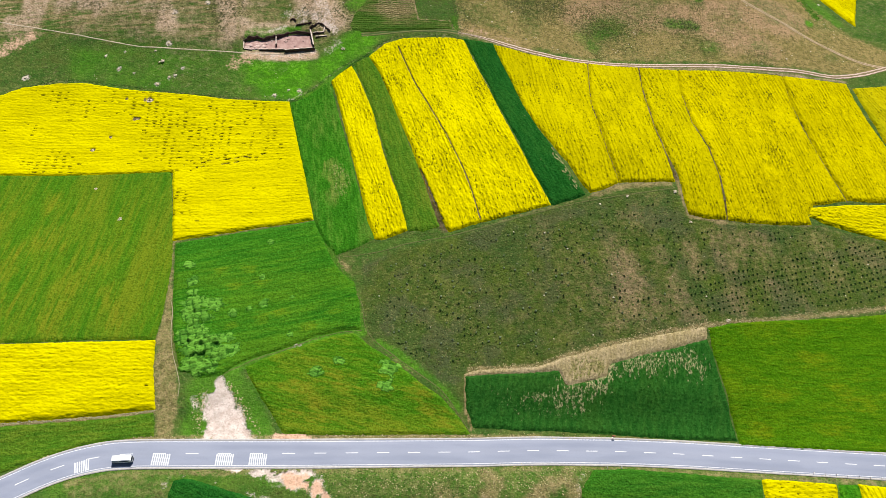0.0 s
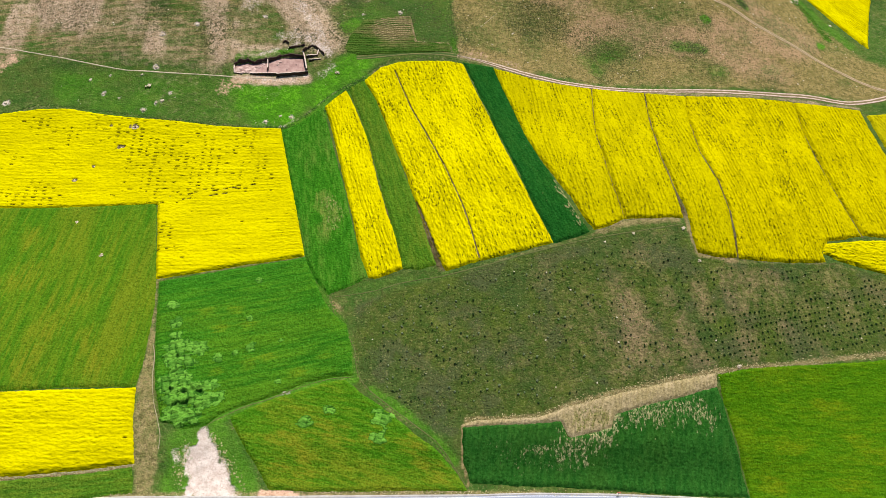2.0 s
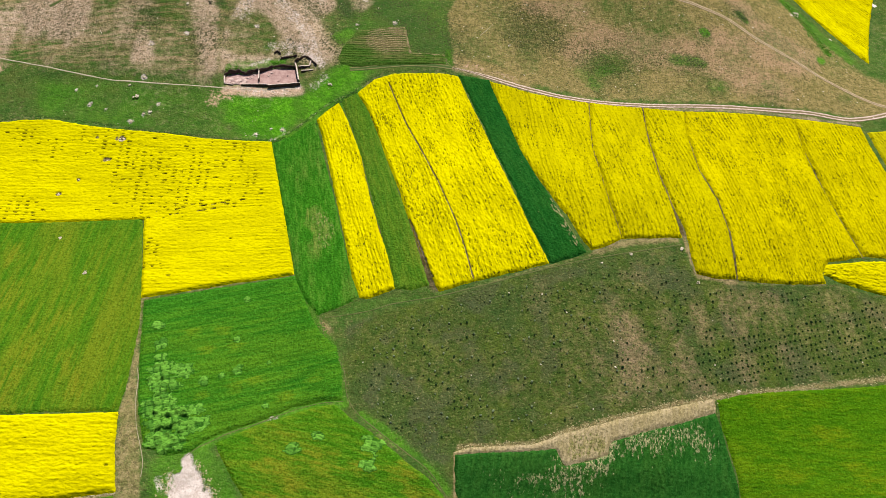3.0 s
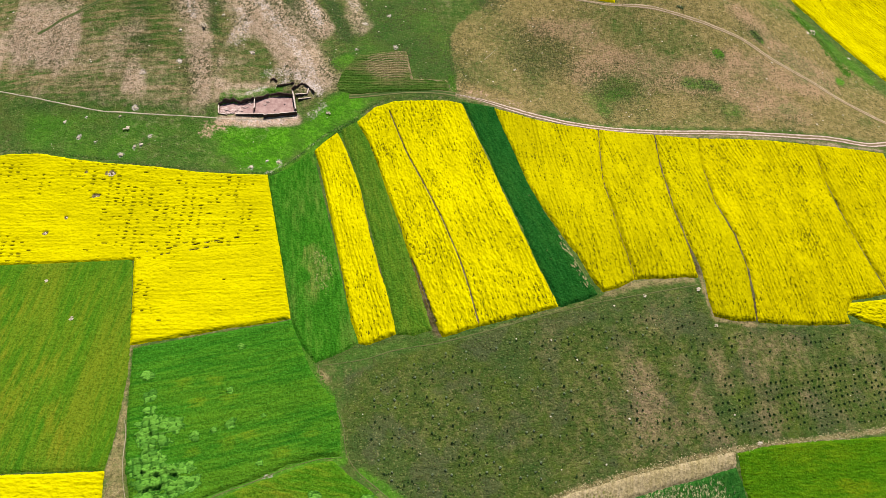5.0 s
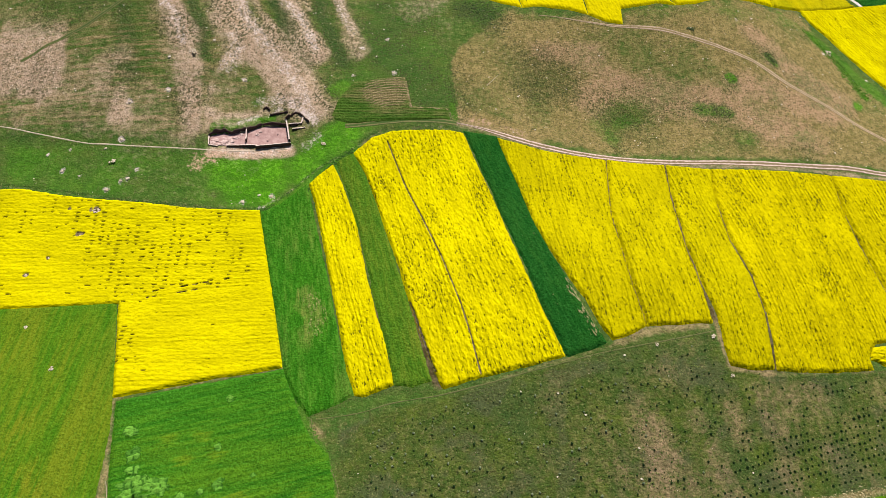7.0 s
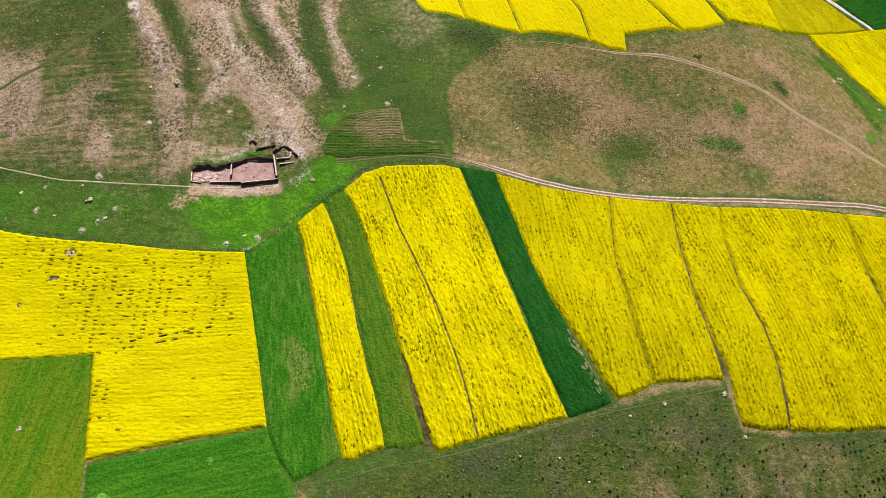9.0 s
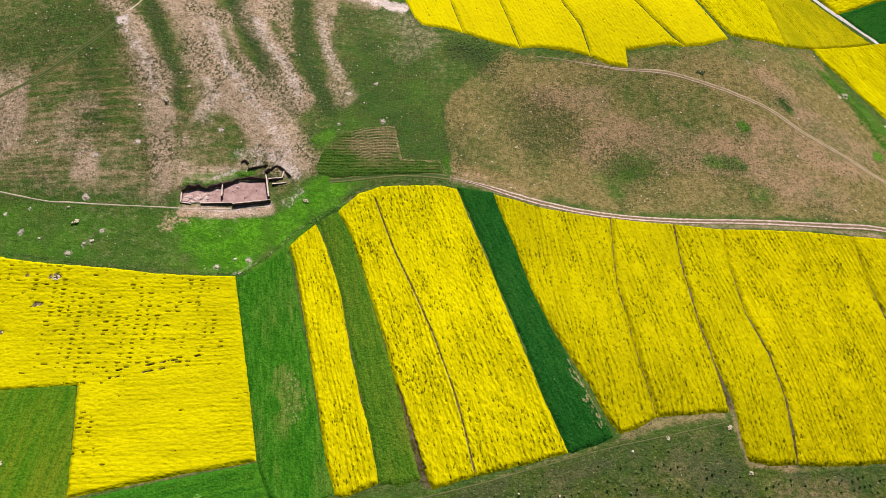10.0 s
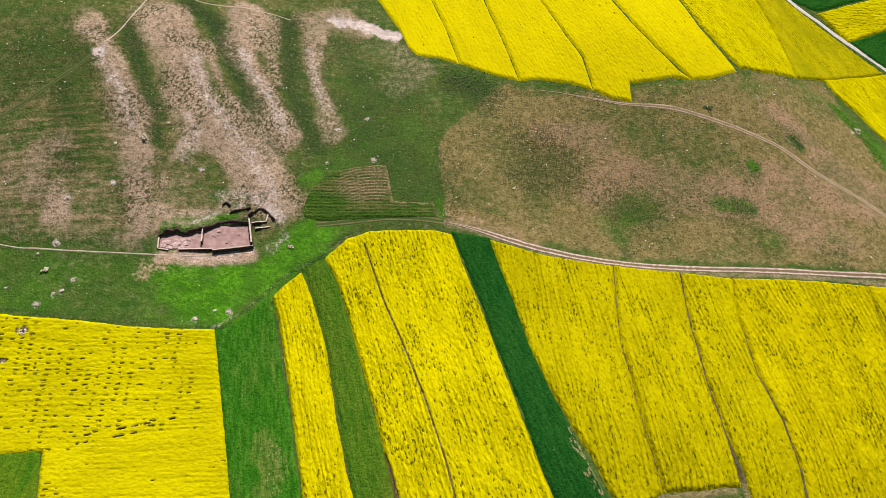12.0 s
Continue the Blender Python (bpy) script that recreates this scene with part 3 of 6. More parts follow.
# reddish and greenish reaches of the pasture
REDS = [([(135.6, 324.8), (152.9, 323.7), (171.2, 314.9), (185.6, 324.9), (166.7, 338.5), (150, 358)], 10.0, 0.8), ([(67.6, 164.6), (71.1, 156.5), (68.6, 149.2)], 8.0, 0.9), ([(95.8, 173.4), (98.1, 165)], 6.0, 0.6), ([(84, 170), (88, 160), (91, 153), (77, 149), (95, 149)], 7.0, 0.75), ([(108, 178), (112, 170), (128, 182)], 7.0, 0.7), ([(129.4, 165), (113, 156)], 7.0, 0.7), ([(54, 164), (57, 153), (64, 141)], 5.0, 0.6), ([(69, 321.2), (78.7, 326.7), (96.3, 322), (113.7, 319.1), (128.7, 316.5), (146.2, 304.6), (158.7, 300.6)], 13.0, 0.72), ([(47.3, 341.5), (56.8, 343.8), (68.3, 340.9)], 9.0, 0.7)]
OLIVES = [([(20, 345), (30, 325), (24, 308)], 13.0, 0.7), ([(71, 346), (85.3, 348.7), (101, 343.7), (111.6, 336.3)], 12.0, 0.8), ([(31.5, 293.3), (23.2, 302.1), (14.7, 311)], 9.0, 0.8)]
APRON = [(-77.6, 119.3), (-79.1, 113.7), (-79.2, 109.1), (-79.1, 102.8), (-78.7, 98.7), (-62, 99.2), (-64, 102.6), (-68, 105.7), (-71.3, 110.3), (-74.5, 115.4)]
# scrubby hollows in the pasture and dry spots in the planted field: x, y, radius
SCRUB = [(42.1, 330.4, 11), (55.7, 327.2, 10), (81.4, 309.5, 9), (106.3, 314.4, 7), (122.4, 306.5, 7), (130.9, 296.4, 8), (156.2, 292.8, 8), (130.7, 326.6, 5), (149.9, 347.8, 7), (77, 293.8, 6), (45.8, 315.7, 7), (92.6, 296.9, 6)]
DRY_SPOTS = [(62.7, 168.2, 8), (66.1, 160.8, 10), (69.5, 153.6, 11), (72, 147, 9), (97.5, 168, 9), (84, 165.5, 5), (130.3, 178.3, 8), (75.8, 183.6, 6), (159.8, 172.8, 7), (116, 179.1, 9), (176, 186.2, 12), (-7, 148, 10), (24, 144, 9), (45.7, 160.5, 8), (66, 149, 10), (44.1, 136.1, 8), (140, 174.1, 7), (57, 153, 6), (54, 164, 5), (64, 141.5, 7), (33, 157.5, 6), (84, 169.7, 6), (88, 160, 8), (90.5, 154.5, 7), (77, 150, 7), (95, 149.2, 8), (108.4, 177, 8), (111.8, 170.7, 7), (127.7, 182.8, 7), (129.4, 165, 8), (112.7, 156.2, 7), (156.7, 187.7, 8), (34.2, 151.2, 5), (37, 175.7, 7), (75.4, 183, 6)]
DRY_LANE = [(-106.6, 175.7), (-104.0, 175.8), (-103.2, 170.8), (-100.7, 157.4), (-98.2, 145.5), (-95.7, 133.7), (-91.6, 121.2), (-89.6, 115.2), (-88.7, 105.5), (-88.4, 99.1), (-94.5, 98.8), (-97, 108.6), (-100.5, 122.9), (-101.7, 133.5), (-101.6, 142.6), (-102.0, 150.5), (-103.6, 159.9), (-105.6, 170.7)]
# pale boulders: x, y, radius
BOULDERS = [(-129.4, 259.1, 0.93), (-122.3, 264.3, 0.93), (-119.4, 268.4, 0.53), (-140.9, 264.3, 0.54), (-127.5, 280.4, 0.88), (-113.6, 316.8, 0.83), (-125.3, 352, 0.8), (-96.9, 327.9, 0.64), (-82.2, 311.7, 0.77), (-112.2, 302.5, 0.77), (-126.7, 296.1, 0.76), (-37.9, 320.9, 0.57), (-23.8, 343, 0.69), (-34.5, 336.2, 0.68), (-20.3, 323, 0.83), (-77, 257.4, 0.95), (-66.1, 260.3, 0.93), (-70.9, 260.7, 0.74), (141.3, 366.4, 0.7), (150.6, 370.4, 0.62), (-67.3, 282, 0.52), (-146.6, 275.5, 0.51), (-133.1, 276.4, 0.71), (-155.2, 272.7, 0.64), (-148.1, 266.1, 0.67)]
BOULDERS += [(190.2, 365.2, 0.62), (194.2, 366.2, 0.75), (208.7, 351.0, 0.7), (199.8, 347.9, 0.45), (-188.2, 259.8, 0.9), (-124.8, 263.2, 0.74)]
# bare earth between the eastern rapeseed strips
EARTHS = [
    ([(70.3, 284.8), (66.9, 251.1), (67.2, 230.5), (68.4, 213.7), (70, 200)], 0.75),
    ([(94.8, 282.6), (92.9, 260.2), (91.8, 232.5), (93.3, 216.3), (95.3, 203)], 0.75),
    ([(113, 279.8), (110.6, 260.9), (110, 239), (113.6, 223.2), (115.2, 208.3), (114.7, 188.6)], 0.6),
    ([(164.5, 279.3), (163.3, 261.6), (164.9, 244.2), (168.9, 225.8), (174.4, 208.3)], 0.5),
    ([(-8.4, 209.8), (-4.9, 195), (-0.4, 181.5), (1, 179.5)], 1.0),
    ([(-13.6, 181), (-17.6, 195.8), (-21.6, 209)], 0.5),
]
TRACKS = [
    ([(-39.4, 294.5), (-31.2, 295.7), (-10.5, 298.1), (7.3, 297.5), (18.8, 295.4), (31.4, 292.1), (44, 289.6), (63.1, 287.4), (84.2, 285.7), (115.2, 284.2), (146.7, 283.6), (173.5, 284.8), (190, 284), (198, 285.2), (211, 289.5), (225, 296), (260, 312)], 1.8),
    ([(22.4, 372.6), (34.2, 365.9), (57.9, 362.2), (81.4, 357.8), (100, 356.2), (113.7, 352.5), (129.6, 347.1), (145.6, 340.7), (160.5, 330.3), (173.5, 323.2), (185.2, 314.7), (198, 306), (211, 298.5), (224, 296)], 1.5),
]
TRACKS += [
    ([(-213.9, 291.4), (-201, 289), (-188, 287), (-146.4, 279), (-132.8, 278.2), (-117.6, 278.2), (-98.8, 278.8), (-81.6, 279.8), (-62.4, 282.4)], 0.6),
    ([(-107.5, 419.4), (-114.9, 383), (-124, 357.6), (-128, 351.7), (-138.9, 339.6), (-149.4, 329.9), (-156.7, 325), (-175.3, 313.9)], 0.6),
    ([(-109.1, 396.4), (-97.8, 389.7), (-85.8, 390.7), (-72.7, 393.2), (-59.9, 393.1)], 0.4),
    ([(168.9, 475.1), (185, 455.1), (199.7, 443.4), (212.5, 432.5), (228.6, 417.8), (249.3, 388.3)], 1.5),
]


def surface(x, y):
    """The ground as it is built: the land, its eroded spurs and its small bumps, smooth along roads and tracks."""
    z = land(x, y)
    spur = np.zeros_like(z)
    wob = (clouds(x / 14, y / 14, 5, 4) - 0.5) * 6
    for line, half, strength in RIDGES:
        spur = np.maximum(spur, strength * smooth(half * 1.6, half * 0.1, away(x, y, line) + wob))
    core = smooth(240, 215, np.abs(x)) * smooth(470, 440, y) * smooth(50, 70, y)
    calm = smooth(4, 8, away(x, y, ROAD_LINE[::4]))
    for line, half in TRACKS:
        calm = np.minimum(calm, smooth(half + 0.3, half + 2.5, away(x, y, line)))
    bumps = 0.22 * (clouds(x / 2.3, y / 2.3, 3) - 0.5) * calm + 0.5 * (clouds(x / 9, y / 9, 4) - 0.5)
    yard = (np.abs(x + 77) < 18) & (np.abs(y - 287) < 8)
    return z + np.where(yard, 0, core * (bumps + 0.9 * spur)) * smooth(5, 9, away(x, y, ROAD_LINE[::4]))


def foot(x, y):
    return float(surface(np.array([float(x)]), np.array([float(y)]))[0])


def stretch_out(lo, hi, step, far):
    """Even steps between lo and hi, then ever longer ones as far as far."""
    mid = list(np.arange(lo, hi + step, step))
    d, s = step, step
    left, right = [], []
    while d < far:
        left.append(lo - d), right.append(mid[-1] + d)
        s *= 1.22
        d += s
    return np.array(left[::-1] + mid + right)


def build_ground():
    xs, ys = stretch_out(-226, 226, 0.9, 2400), stretch_out(62, 452, 0.9, 2400)
    x, y = (a.ravel() for a in np.meshgrid(xs, ys))
    z = surface(x, y)
    wob = (clouds(x / 14, y / 14, 5, 4) - 0.5) * 6
    nib = (clouds(x / 4, y / 4, 6, 3) - 0.5) * 6
    dry = 0.10 + 0.35 * (clouds(x / 30, y / 30, 9) - 0.5)
    hill = smooth(-8, -50, x) * smooth(278, 292, y)
    dry = dry + hill * (0.19 + 0.15 * smooth(335, 308, y) * smooth(-55, -90, x) + 0.05 * smooth(-90, -130, x) * smooth(360, 330, y) + 0.50 * smooth(0.40, 0.62, clouds(x / 15, y / 40, 44)) * smooth(345, 318, y) * smooth(-55, -85, x))
    crisp = smooth(305, 345, y)
    sway = (clouds(x / 27, y / 27, 81) - 0.5) * 9
    tuss, olive, red, dark = (np.zeros_like(x) for _ in range(4))
    for line, half, strength in RIDGES:
        p = sorted(line, key=lambda q: q[1])
        east = smooth(-2.5, 2.5, x - np.interp(y, [q[1] for q in p], [q[0] for q in p]))
        d = away(x, y, line) + nib * 0.35 + sway
        spur = strength * (east * smooth(half * (1.7 - 0.35 * crisp), half * (0.1 + 0.45 * crisp), d + wob * (1 - 0.5 * crisp)) + (1 - east) * smooth(half * 2.3, half * 0.0, d + wob * 1.2))
        dry = np.maximum(dry, spur)
        tuss = np.maximum(tuss, smooth(half * 1.7, half * 0.9, d) * np.clip(0.12 + 0.95 * smooth(0.46, 0.58, clouds(x / 11, y / 15, 71)), 0, 1) * strength)

    for px, py, r in KNOTS:
        tuss = np.maximum(tuss, smooth(r * 1.2, r * 0.3, np.hypot(x - px, y - py) + nib * 0.5))
    for line, half, amount in FADES:
        dry = dry * (1 - amount * smooth(half * 1.5, half * 0.4, away(x, y, line) + wob * 0.6))
    olive = 0.75 * hill * (1 - smooth(0.35, 0.8, dry))
    loose = smooth(10, 32, x) * (0.3 + 0.7 * smooth(288, 300, y))
    d = inside(x, y, DRY_PASTURE) + wob * loose
    patch = clouds(x / 22, y / 22, 31)
    brown = 0.78 - 0.24 * smooth(0.52, 0.74, patch)
    for px, py, r in SCRUB:
        brown = brown - 0.16 * smooth(r * 1.6, r * 0.3, np.hypot(x - px, y - py) + wob * 1.4)
    dry = np.maximum(dry, smooth(-1 - 4 * loose, 1 + 4 * loose, d + nib * (0.25 + 0.75 * loose)) * np.clip(brown, 0.1, 1))
    olive = np.maximum(olive, smooth(-9, 2, d) * smooth(-2, 6, x))
    for line, half, strength in REDS:
        red = np.maximum(red, strength * smooth(half * 1.6, half * 0.2, away(x, y, line) + wob * 1.5))
    for line, half, strength in OLIVES:
        dry = dry - 0.20 * strength * smooth(half * 1.5, half * 0.3, away(x, y, line) + wob * 1.5)
    for line, half, strength in DARKS:
        near = smooth(half * 1.7, half * 0.4, away(x, y, line) + wob * 0.8)
        dark = np.maximum(dark, strength * near)
        dry = dry - 0.30 * strength * near
        tuss = np.maximum(tuss, 0.75 * smooth(half * 2.0, half * 1.1, away(x, y, line) + wob * 0.8) * (0.35 + 0.65 * smooth(0.40, 0.55, clouds(x / 8, y / 8, 73))))
    d = inside(x, y, PLANTED)
    olive = np.maximum(olive, 0.85 * smooth(-3, 2, d))
    tan = 0.14 + 0.7 * (clouds(x / 12, y / 20, 12) - 0.5)
    for px, py, r in DRY_SPOTS:
        tan = np.maximum(tan, 0.39 * smooth(r * 2.0, r * 0.1, np.hypot((x - px) * 1.15, (y - py) * 0.9) + wob * 2.0))
    west = smooth(70, 5, x)
    tan = tan * (1 - 0.55 * west)
    dark = np.maximum(dark, 0.10 * west * smooth(-1, 3, d))
    dry = np.where(d > 0, np.minimum(dry, 0.25), dry)
    dry = np.maximum(dry, smooth(-1, 3, d) * tan)
    lush = smooth(-3, 5, inside(x, y, MEADOW) + wob) * (0.35 + 0.65 * smooth(0.35, 0.6, clouds(x / 18, y / 18, 21)))
    lush = lush * (0.50 + 0.7 * smooth(-125, -70, x))
    lush = np.maximum(lush, 0.17 * smooth(-2, 3, inside(x, y, HILL_GRASS) + wob * 0.5))
    for line, half, strength in GREENS:
        near = smooth(half * 1.3, half * 0.5, away(x, y, line) + wob * 0.6 + nib * min(0.6, half * 0.12))
        lush = np.maximum(lush, strength * near)
        dry = dry - 0.5 * strength * near
    soil = np.zeros_like(x)
    for line, half, strength in BARES:
        soil = np.maximum(soil, strength * smooth(half * 1.7, half * 0.1, away(x, y, line) + nib * 0.7))
    soil = np.maximum(soil, 0.9 * smooth(-2.4, 1.6, inside(x, y, APRON) + nib * 1.15))
    for bx, by, r in BOULDERS:
        soil = np.maximum(soil, 0.62 * smooth(r * 2.6, r * 0.6, np.hypot(x - bx, y - by) + nib * 0.35))
    earth = np.zeros_like(x)
    for line, half in EARTHS:
        earth = np.maximum(earth, smooth(half * 1.8, half * 0.7, away(x, y, line) + nib * 0.1))
    clay = np.zeros_like(x)
    for line, half, strength in CLAYS:
        clay = np.maximum(clay, strength * smooth(half * 1.5, half * 0.2, away(x, y, line) + nib * 0.7))
    flecks = smooth(0.56, 0.68, clouds(x / 3.0, y / 2.4, 93, 3)) * smooth(97, 95, y)
    soil, clay = soil * (1 - 0.75 * flecks), clay * (1 - 0.85 * flecks)
    for line, half, strength in VERGES:
        dry = np.maximum(dry, strength * smooth(half * 1.5, half * 0.3, away(x, y, line) + wob * 0.25))
    lane = smooth(-0.8, 1.2, inside(x, y, DRY_LANE) + nib * 0.2)
    dry = np.maximum(dry, 0.62 * lane)
    lush = np.maximum(lush, 0.10 * lane)
    olive = np.maximum(olive, 0.8 * np.maximum(lane, smooth(262, 250, y)))
    ob = mesh_of("ground", np.stack([x, y, z], 1), sheet(len(xs), len(ys)), GROUND, {"dry": dry, "lush": lush, "soil": soil, "clay": clay, "tuss": tuss, "olive": olive, "red": red, "dark": dark, "earth": earth, "terrace": hill * (0.25 + 0.75 * smooth(345, 318, y) * smooth(-75, -110, x)), "plant": smooth(-1, 1.5, inside(x, y, PLANTED))})
    return tagged(ob, "hilly pasture ground with dry brown ridges and green hollows", "ground", kind="structure")


build_ground()


# ---- ribbons: road and tracks ----
def ribbon(name, line, half, lift, material, across=9, step=1.2, ragged=0.0, crown=0.0, follow=None, seed=0, taper=0.0):
    p = flow(line, step)
    t = np.gradient(p, axis=0)
    t /= np.linalg.norm(t, axis=1)[:, None] + 1e-9
    side = np.stack([t[:, 1], -t[:, 0]], 1)
    s = np.linspace(-1, 1, across)
    run = np.arange(len(p)) * step
    wide = half * (1 + ragged * (clouds(run / 6, run * 0 + seed, seed, 3) - 0.5) * 2)
    if taper:
        wide = wide * (0.15 + 0.85 * smooth(0, taper, run))
    x = p[:, None, 0] + side[:, None, 0] * s * wide[:, None]
    y = p[:, None, 1] + side[:, None, 1] * s * wide[:, None]
    z = (follow or surface)(x.ravel(), y.ravel()).reshape(x.shape) + lift + crown * (1 - s**2)
    z[:, [0, -1]] -= lift + 0.12
    verts = np.stack([x.ravel(), y.ravel(), z.ravel()], 1)
    return mesh_of(name, verts, sheet(across, len(p))[:, ::-1], material, {"across": np.tile(s, len(p))})


def track_material(name, rut, middle, two=True):
    n = Nodes(name, 0.95, 0.1)
    v, fine = n.noise(0.7, 4, rough=0.65), n.noise(3.0, 3)
    c = n.mix(n.ramp(v, 0.3, 0.7), rut, tuple(q * 0.72 for q in rut))
    if two:
        s = n.math("ABSOLUTE", n.attr("across"))
        off = n.math("ABSOLUTE", n.math("SUBTRACT", s, 0.52))
        c = n.mix(n.ramp(n.math("ADD", off, n.math("MULTIPLY", n.math("SUBTRACT", v, 0.5), 0.5)), 0.12, 0.26), c, middle)
    return n.done(c, fine, 0.5, 0.06)


def asphalt_material():
    n = Nodes("asphalt", 0.8, 0.35)
    broad, fine = n.noise(0.25, 3, (6.0, 1.0)), n.noise(5.0, 3, rough=0.7)
    s = n.math("ABSOLUTE", n.attr("across"))
    wheel = n.ramp(n.math("ABSOLUTE", n.math("SUBTRACT", s, 0.45)), 0.05, 0.3)
    c = n.mix(n.ramp(broad, 0.3, 0.7), (0.180, 0.200, 0.270), (0.220, 0.240, 0.315))
    c = n.mix(n.math("MULTIPLY", wheel, 0.25), c, (0.26, 0.275, 0.34))
    return n.done(n.mix(n.ramp(fine, 0.4, 0.7, 0, 0.25), c, (0.15, 0.16, 0.21)), fine, 0.25, 0.02)


ASPHALT = asphalt_material()
PAINT = plain_material("road_paint", (0.80, 0.80, 0.82), (0.66, 0.66, 0.69), 1.5, 0.6, 0.1)
KERB = plain_material("concrete_kerb", (0.40, 0.385, 0.38), (0.30, 0.28, 0.27), 1.2)
TRACK = track_material("dirt_track", (0.52, 0.40, 0.34), (0.15, 0.11, 0.06))
TRACK_FAINT = track_material("faint_track", (0.40, 0.30, 0.215), (0.20, 0.150, 0.075))
TRACK_GRASSY = track_material("grassy_track", (0.150, 0.142, 0.056), (0.046, 0.078, 0.018))
FOOTPATH = track_material("trodden_path", (0.52, 0.43, 0.32), (0.2, 0.2, 0.1), False)
LANE_PATH = track_material("lane_path", (0.300, 0.255, 0.165), (0.2, 0.2, 0.1), False)
GRASS_PATH = track_material("grassy_path", (0.118, 0.124, 0.045), (0.1, 0.1, 0.05), False)
LANE_PAVED = track_material("paved_lane", (0.60, 0.55, 0.52), (0.5, 0.45, 0.4), False)


def on_road(x, y):
    return road_level(x)


def side_line(off):
    p = ROAD_LINE
    t = np.gradient(p, axis=0)
    t /= np.linalg.norm(t, axis=1)[:, None]
    return [tuple(q) for q in p + np.stack([-t[:, 1], t[:, 0]], 1) * off]


tagged(ribbon("road", ROAD, 4.45, 0.02, ASPHALT, 11, follow=on_road, crown=0.05), "grey two-lane asphalt road curving past the fields", "road", kind="structure")
for off in (-4.05, 4.05):
    tagged(ribbon("edge_line", side_line(off), 0.11, 0.055, PAINT, 3, follow=on_road), "solid white road edge line", "road marking", kind="structure")
for off in (-4.8, 4.8):
    tagged(ribbon("kerb", side_line(off), 0.34, 0.03, KERB, 5, follow=on_road, ragged=0.25, seed=3), "pale concrete road shoulder strip", "kerb", kind="structure")

tagged(ribbon("track", [(-39.4, 294.5), (-31.2, 295.7), (-10.5, 298.1), (7.3, 297.5), (18.8, 295.4), (31.4, 292.1), (44, 289.6), (63.1, 287.4), (84.2, 285.7), (115.2, 284.2), (146.7, 283.6), (173.5, 284.8), (190, 284), (198, 285.2), (211, 289.5), (225, 296), (260, 312)][3:], 1.55, 0.12, TRACK, 11, ragged=0.12, seed=1, taper=24.0), "pale two-rut dirt track along the rapeseed", "track", kind="structure")
tagged(ribbon("track", [(-39.4, 294.5), (-31.2, 295.7), (-10.5, 298.1), (7.3, 297.5), (18.8, 295.4), (31.4, 292.1), (44, 289.6), (63.1, 287.4), (84.2, 285.7), (115.2, 284.2), (146.7, 283.6), (173.5, 284.8), (190, 284), (198, 285.2), (211, 289.5), (225, 296), (260, 312)][:4], 1.4, 0.10, TRACK_GRASSY, 11, ragged=0.25, seed=11), "overgrown grassy track above the rapeseed", "track", kind="structure")
tagged(ribbon("track", [(46, 363.6), (57.9, 362.2), (81.4, 357.8), (100, 356.2), (113.7, 352.5), (129.6, 347.1), (145.6, 340.7), (160.5, 330.3), (173.5, 323.2), (185.2, 314.7), (198, 306), (211, 298.5), (224, 296)], 1.15, 0.10, TRACK_FAINT, 11, ragged=0.2, seed=4, taper=60.0), "faint two-rut track over dry pasture", "track", kind="structure")
tagged(ribbon("footpath", [(-213.9, 291.4), (-201, 289), (-188, 287), (-146.4, 279), (-132.8, 278.2), (-117.6, 278.2), (-98.8, 278.8), (-81.6, 279.8), (-62.4, 282.4)], 0.32, 0.10, FOOTPATH, 5, ragged=0.3, seed=5), "narrow trodden path to the ruin", "path", kind="structure")
tagged(ribbon("footpath", [(-107.5, 419.4), (-114.9, 383), (-120.5, 365.4), (-124, 357.6)], 0.34, 0.10, FOOTPATH, 5, ragged=0.5, seed=6), "pale trodden path over the hill", "path", kind="structure")
tagged(ribbon("track", [(-127.7, 350.4), (-138.8, 339.2), (-149.3, 329.4), (-156.6, 324.5), (-175.2, 313.5)], 0.9, 0.08, TRACK_GRASSY, 11, ragged=0.3, seed=8), "faint grassy double track over the hill", "track", kind="structure")
tagged(ribbon("footpath", [(-109.1, 396.4), (-97.8, 389.7), (-85.8, 390.7), (-72.7, 393.2), (-59.9, 393.1)], 0.26, 0.10, FOOTPATH, 5, ragged=0.5, seed=9), "faint trodden path over the hill", "path", kind="structure")
tagged(ribbon("footpath", [(20.6, 319.2), (24.1, 323.5), (27.3, 327.6)], 0.2, 0.06, LANE_PATH, 5, ragged=0.9, seed=10), "short pale scar across the dry pasture", "path", kind="structure")
tagged(ribbon("footpath", [(-99.9, 149.4), (-98.3, 145), (-97.3, 138), (-95, 129.2), (-92.2, 122.6), (-90.2, 117.4), (-89.8, 113)], 0.16, 0.06, LANE_PATH, 5, ragged=0.9, seed=12), "thin pale path beside the barley", "path", kind="structure")
tagged(ribbon("footpath", [(-40.2, 170.4), (-38.4, 164), (-33.8, 156.7), (-29.9, 149.6), (-28.4, 141.7), (-24.8, 135.8), (-16.4, 129.1), (-8.3, 123.4), (-0.3, 117.5), (6.1, 109.4), (9.3, 104.4)], 0.26, 0.10, GRASS_PATH, 5, ragged=0.5, seed=13), "thin grassy path round the planted pasture", "path", kind="structure")
tagged(ribbon("footpath", [(-29.5, 139.4), (-37.4, 138.7), (-45.8, 136.0), (-53.5, 132.8), (-58.9, 130.3), (-64.9, 128.0), (-70.2, 125.0), (-74.5, 122.6), (-77.2, 120)], 0.17, 0.10, GRASS_PATH, 5, ragged=0.7, seed=14), "thin grassy path between barley fields", "path", kind="structure")
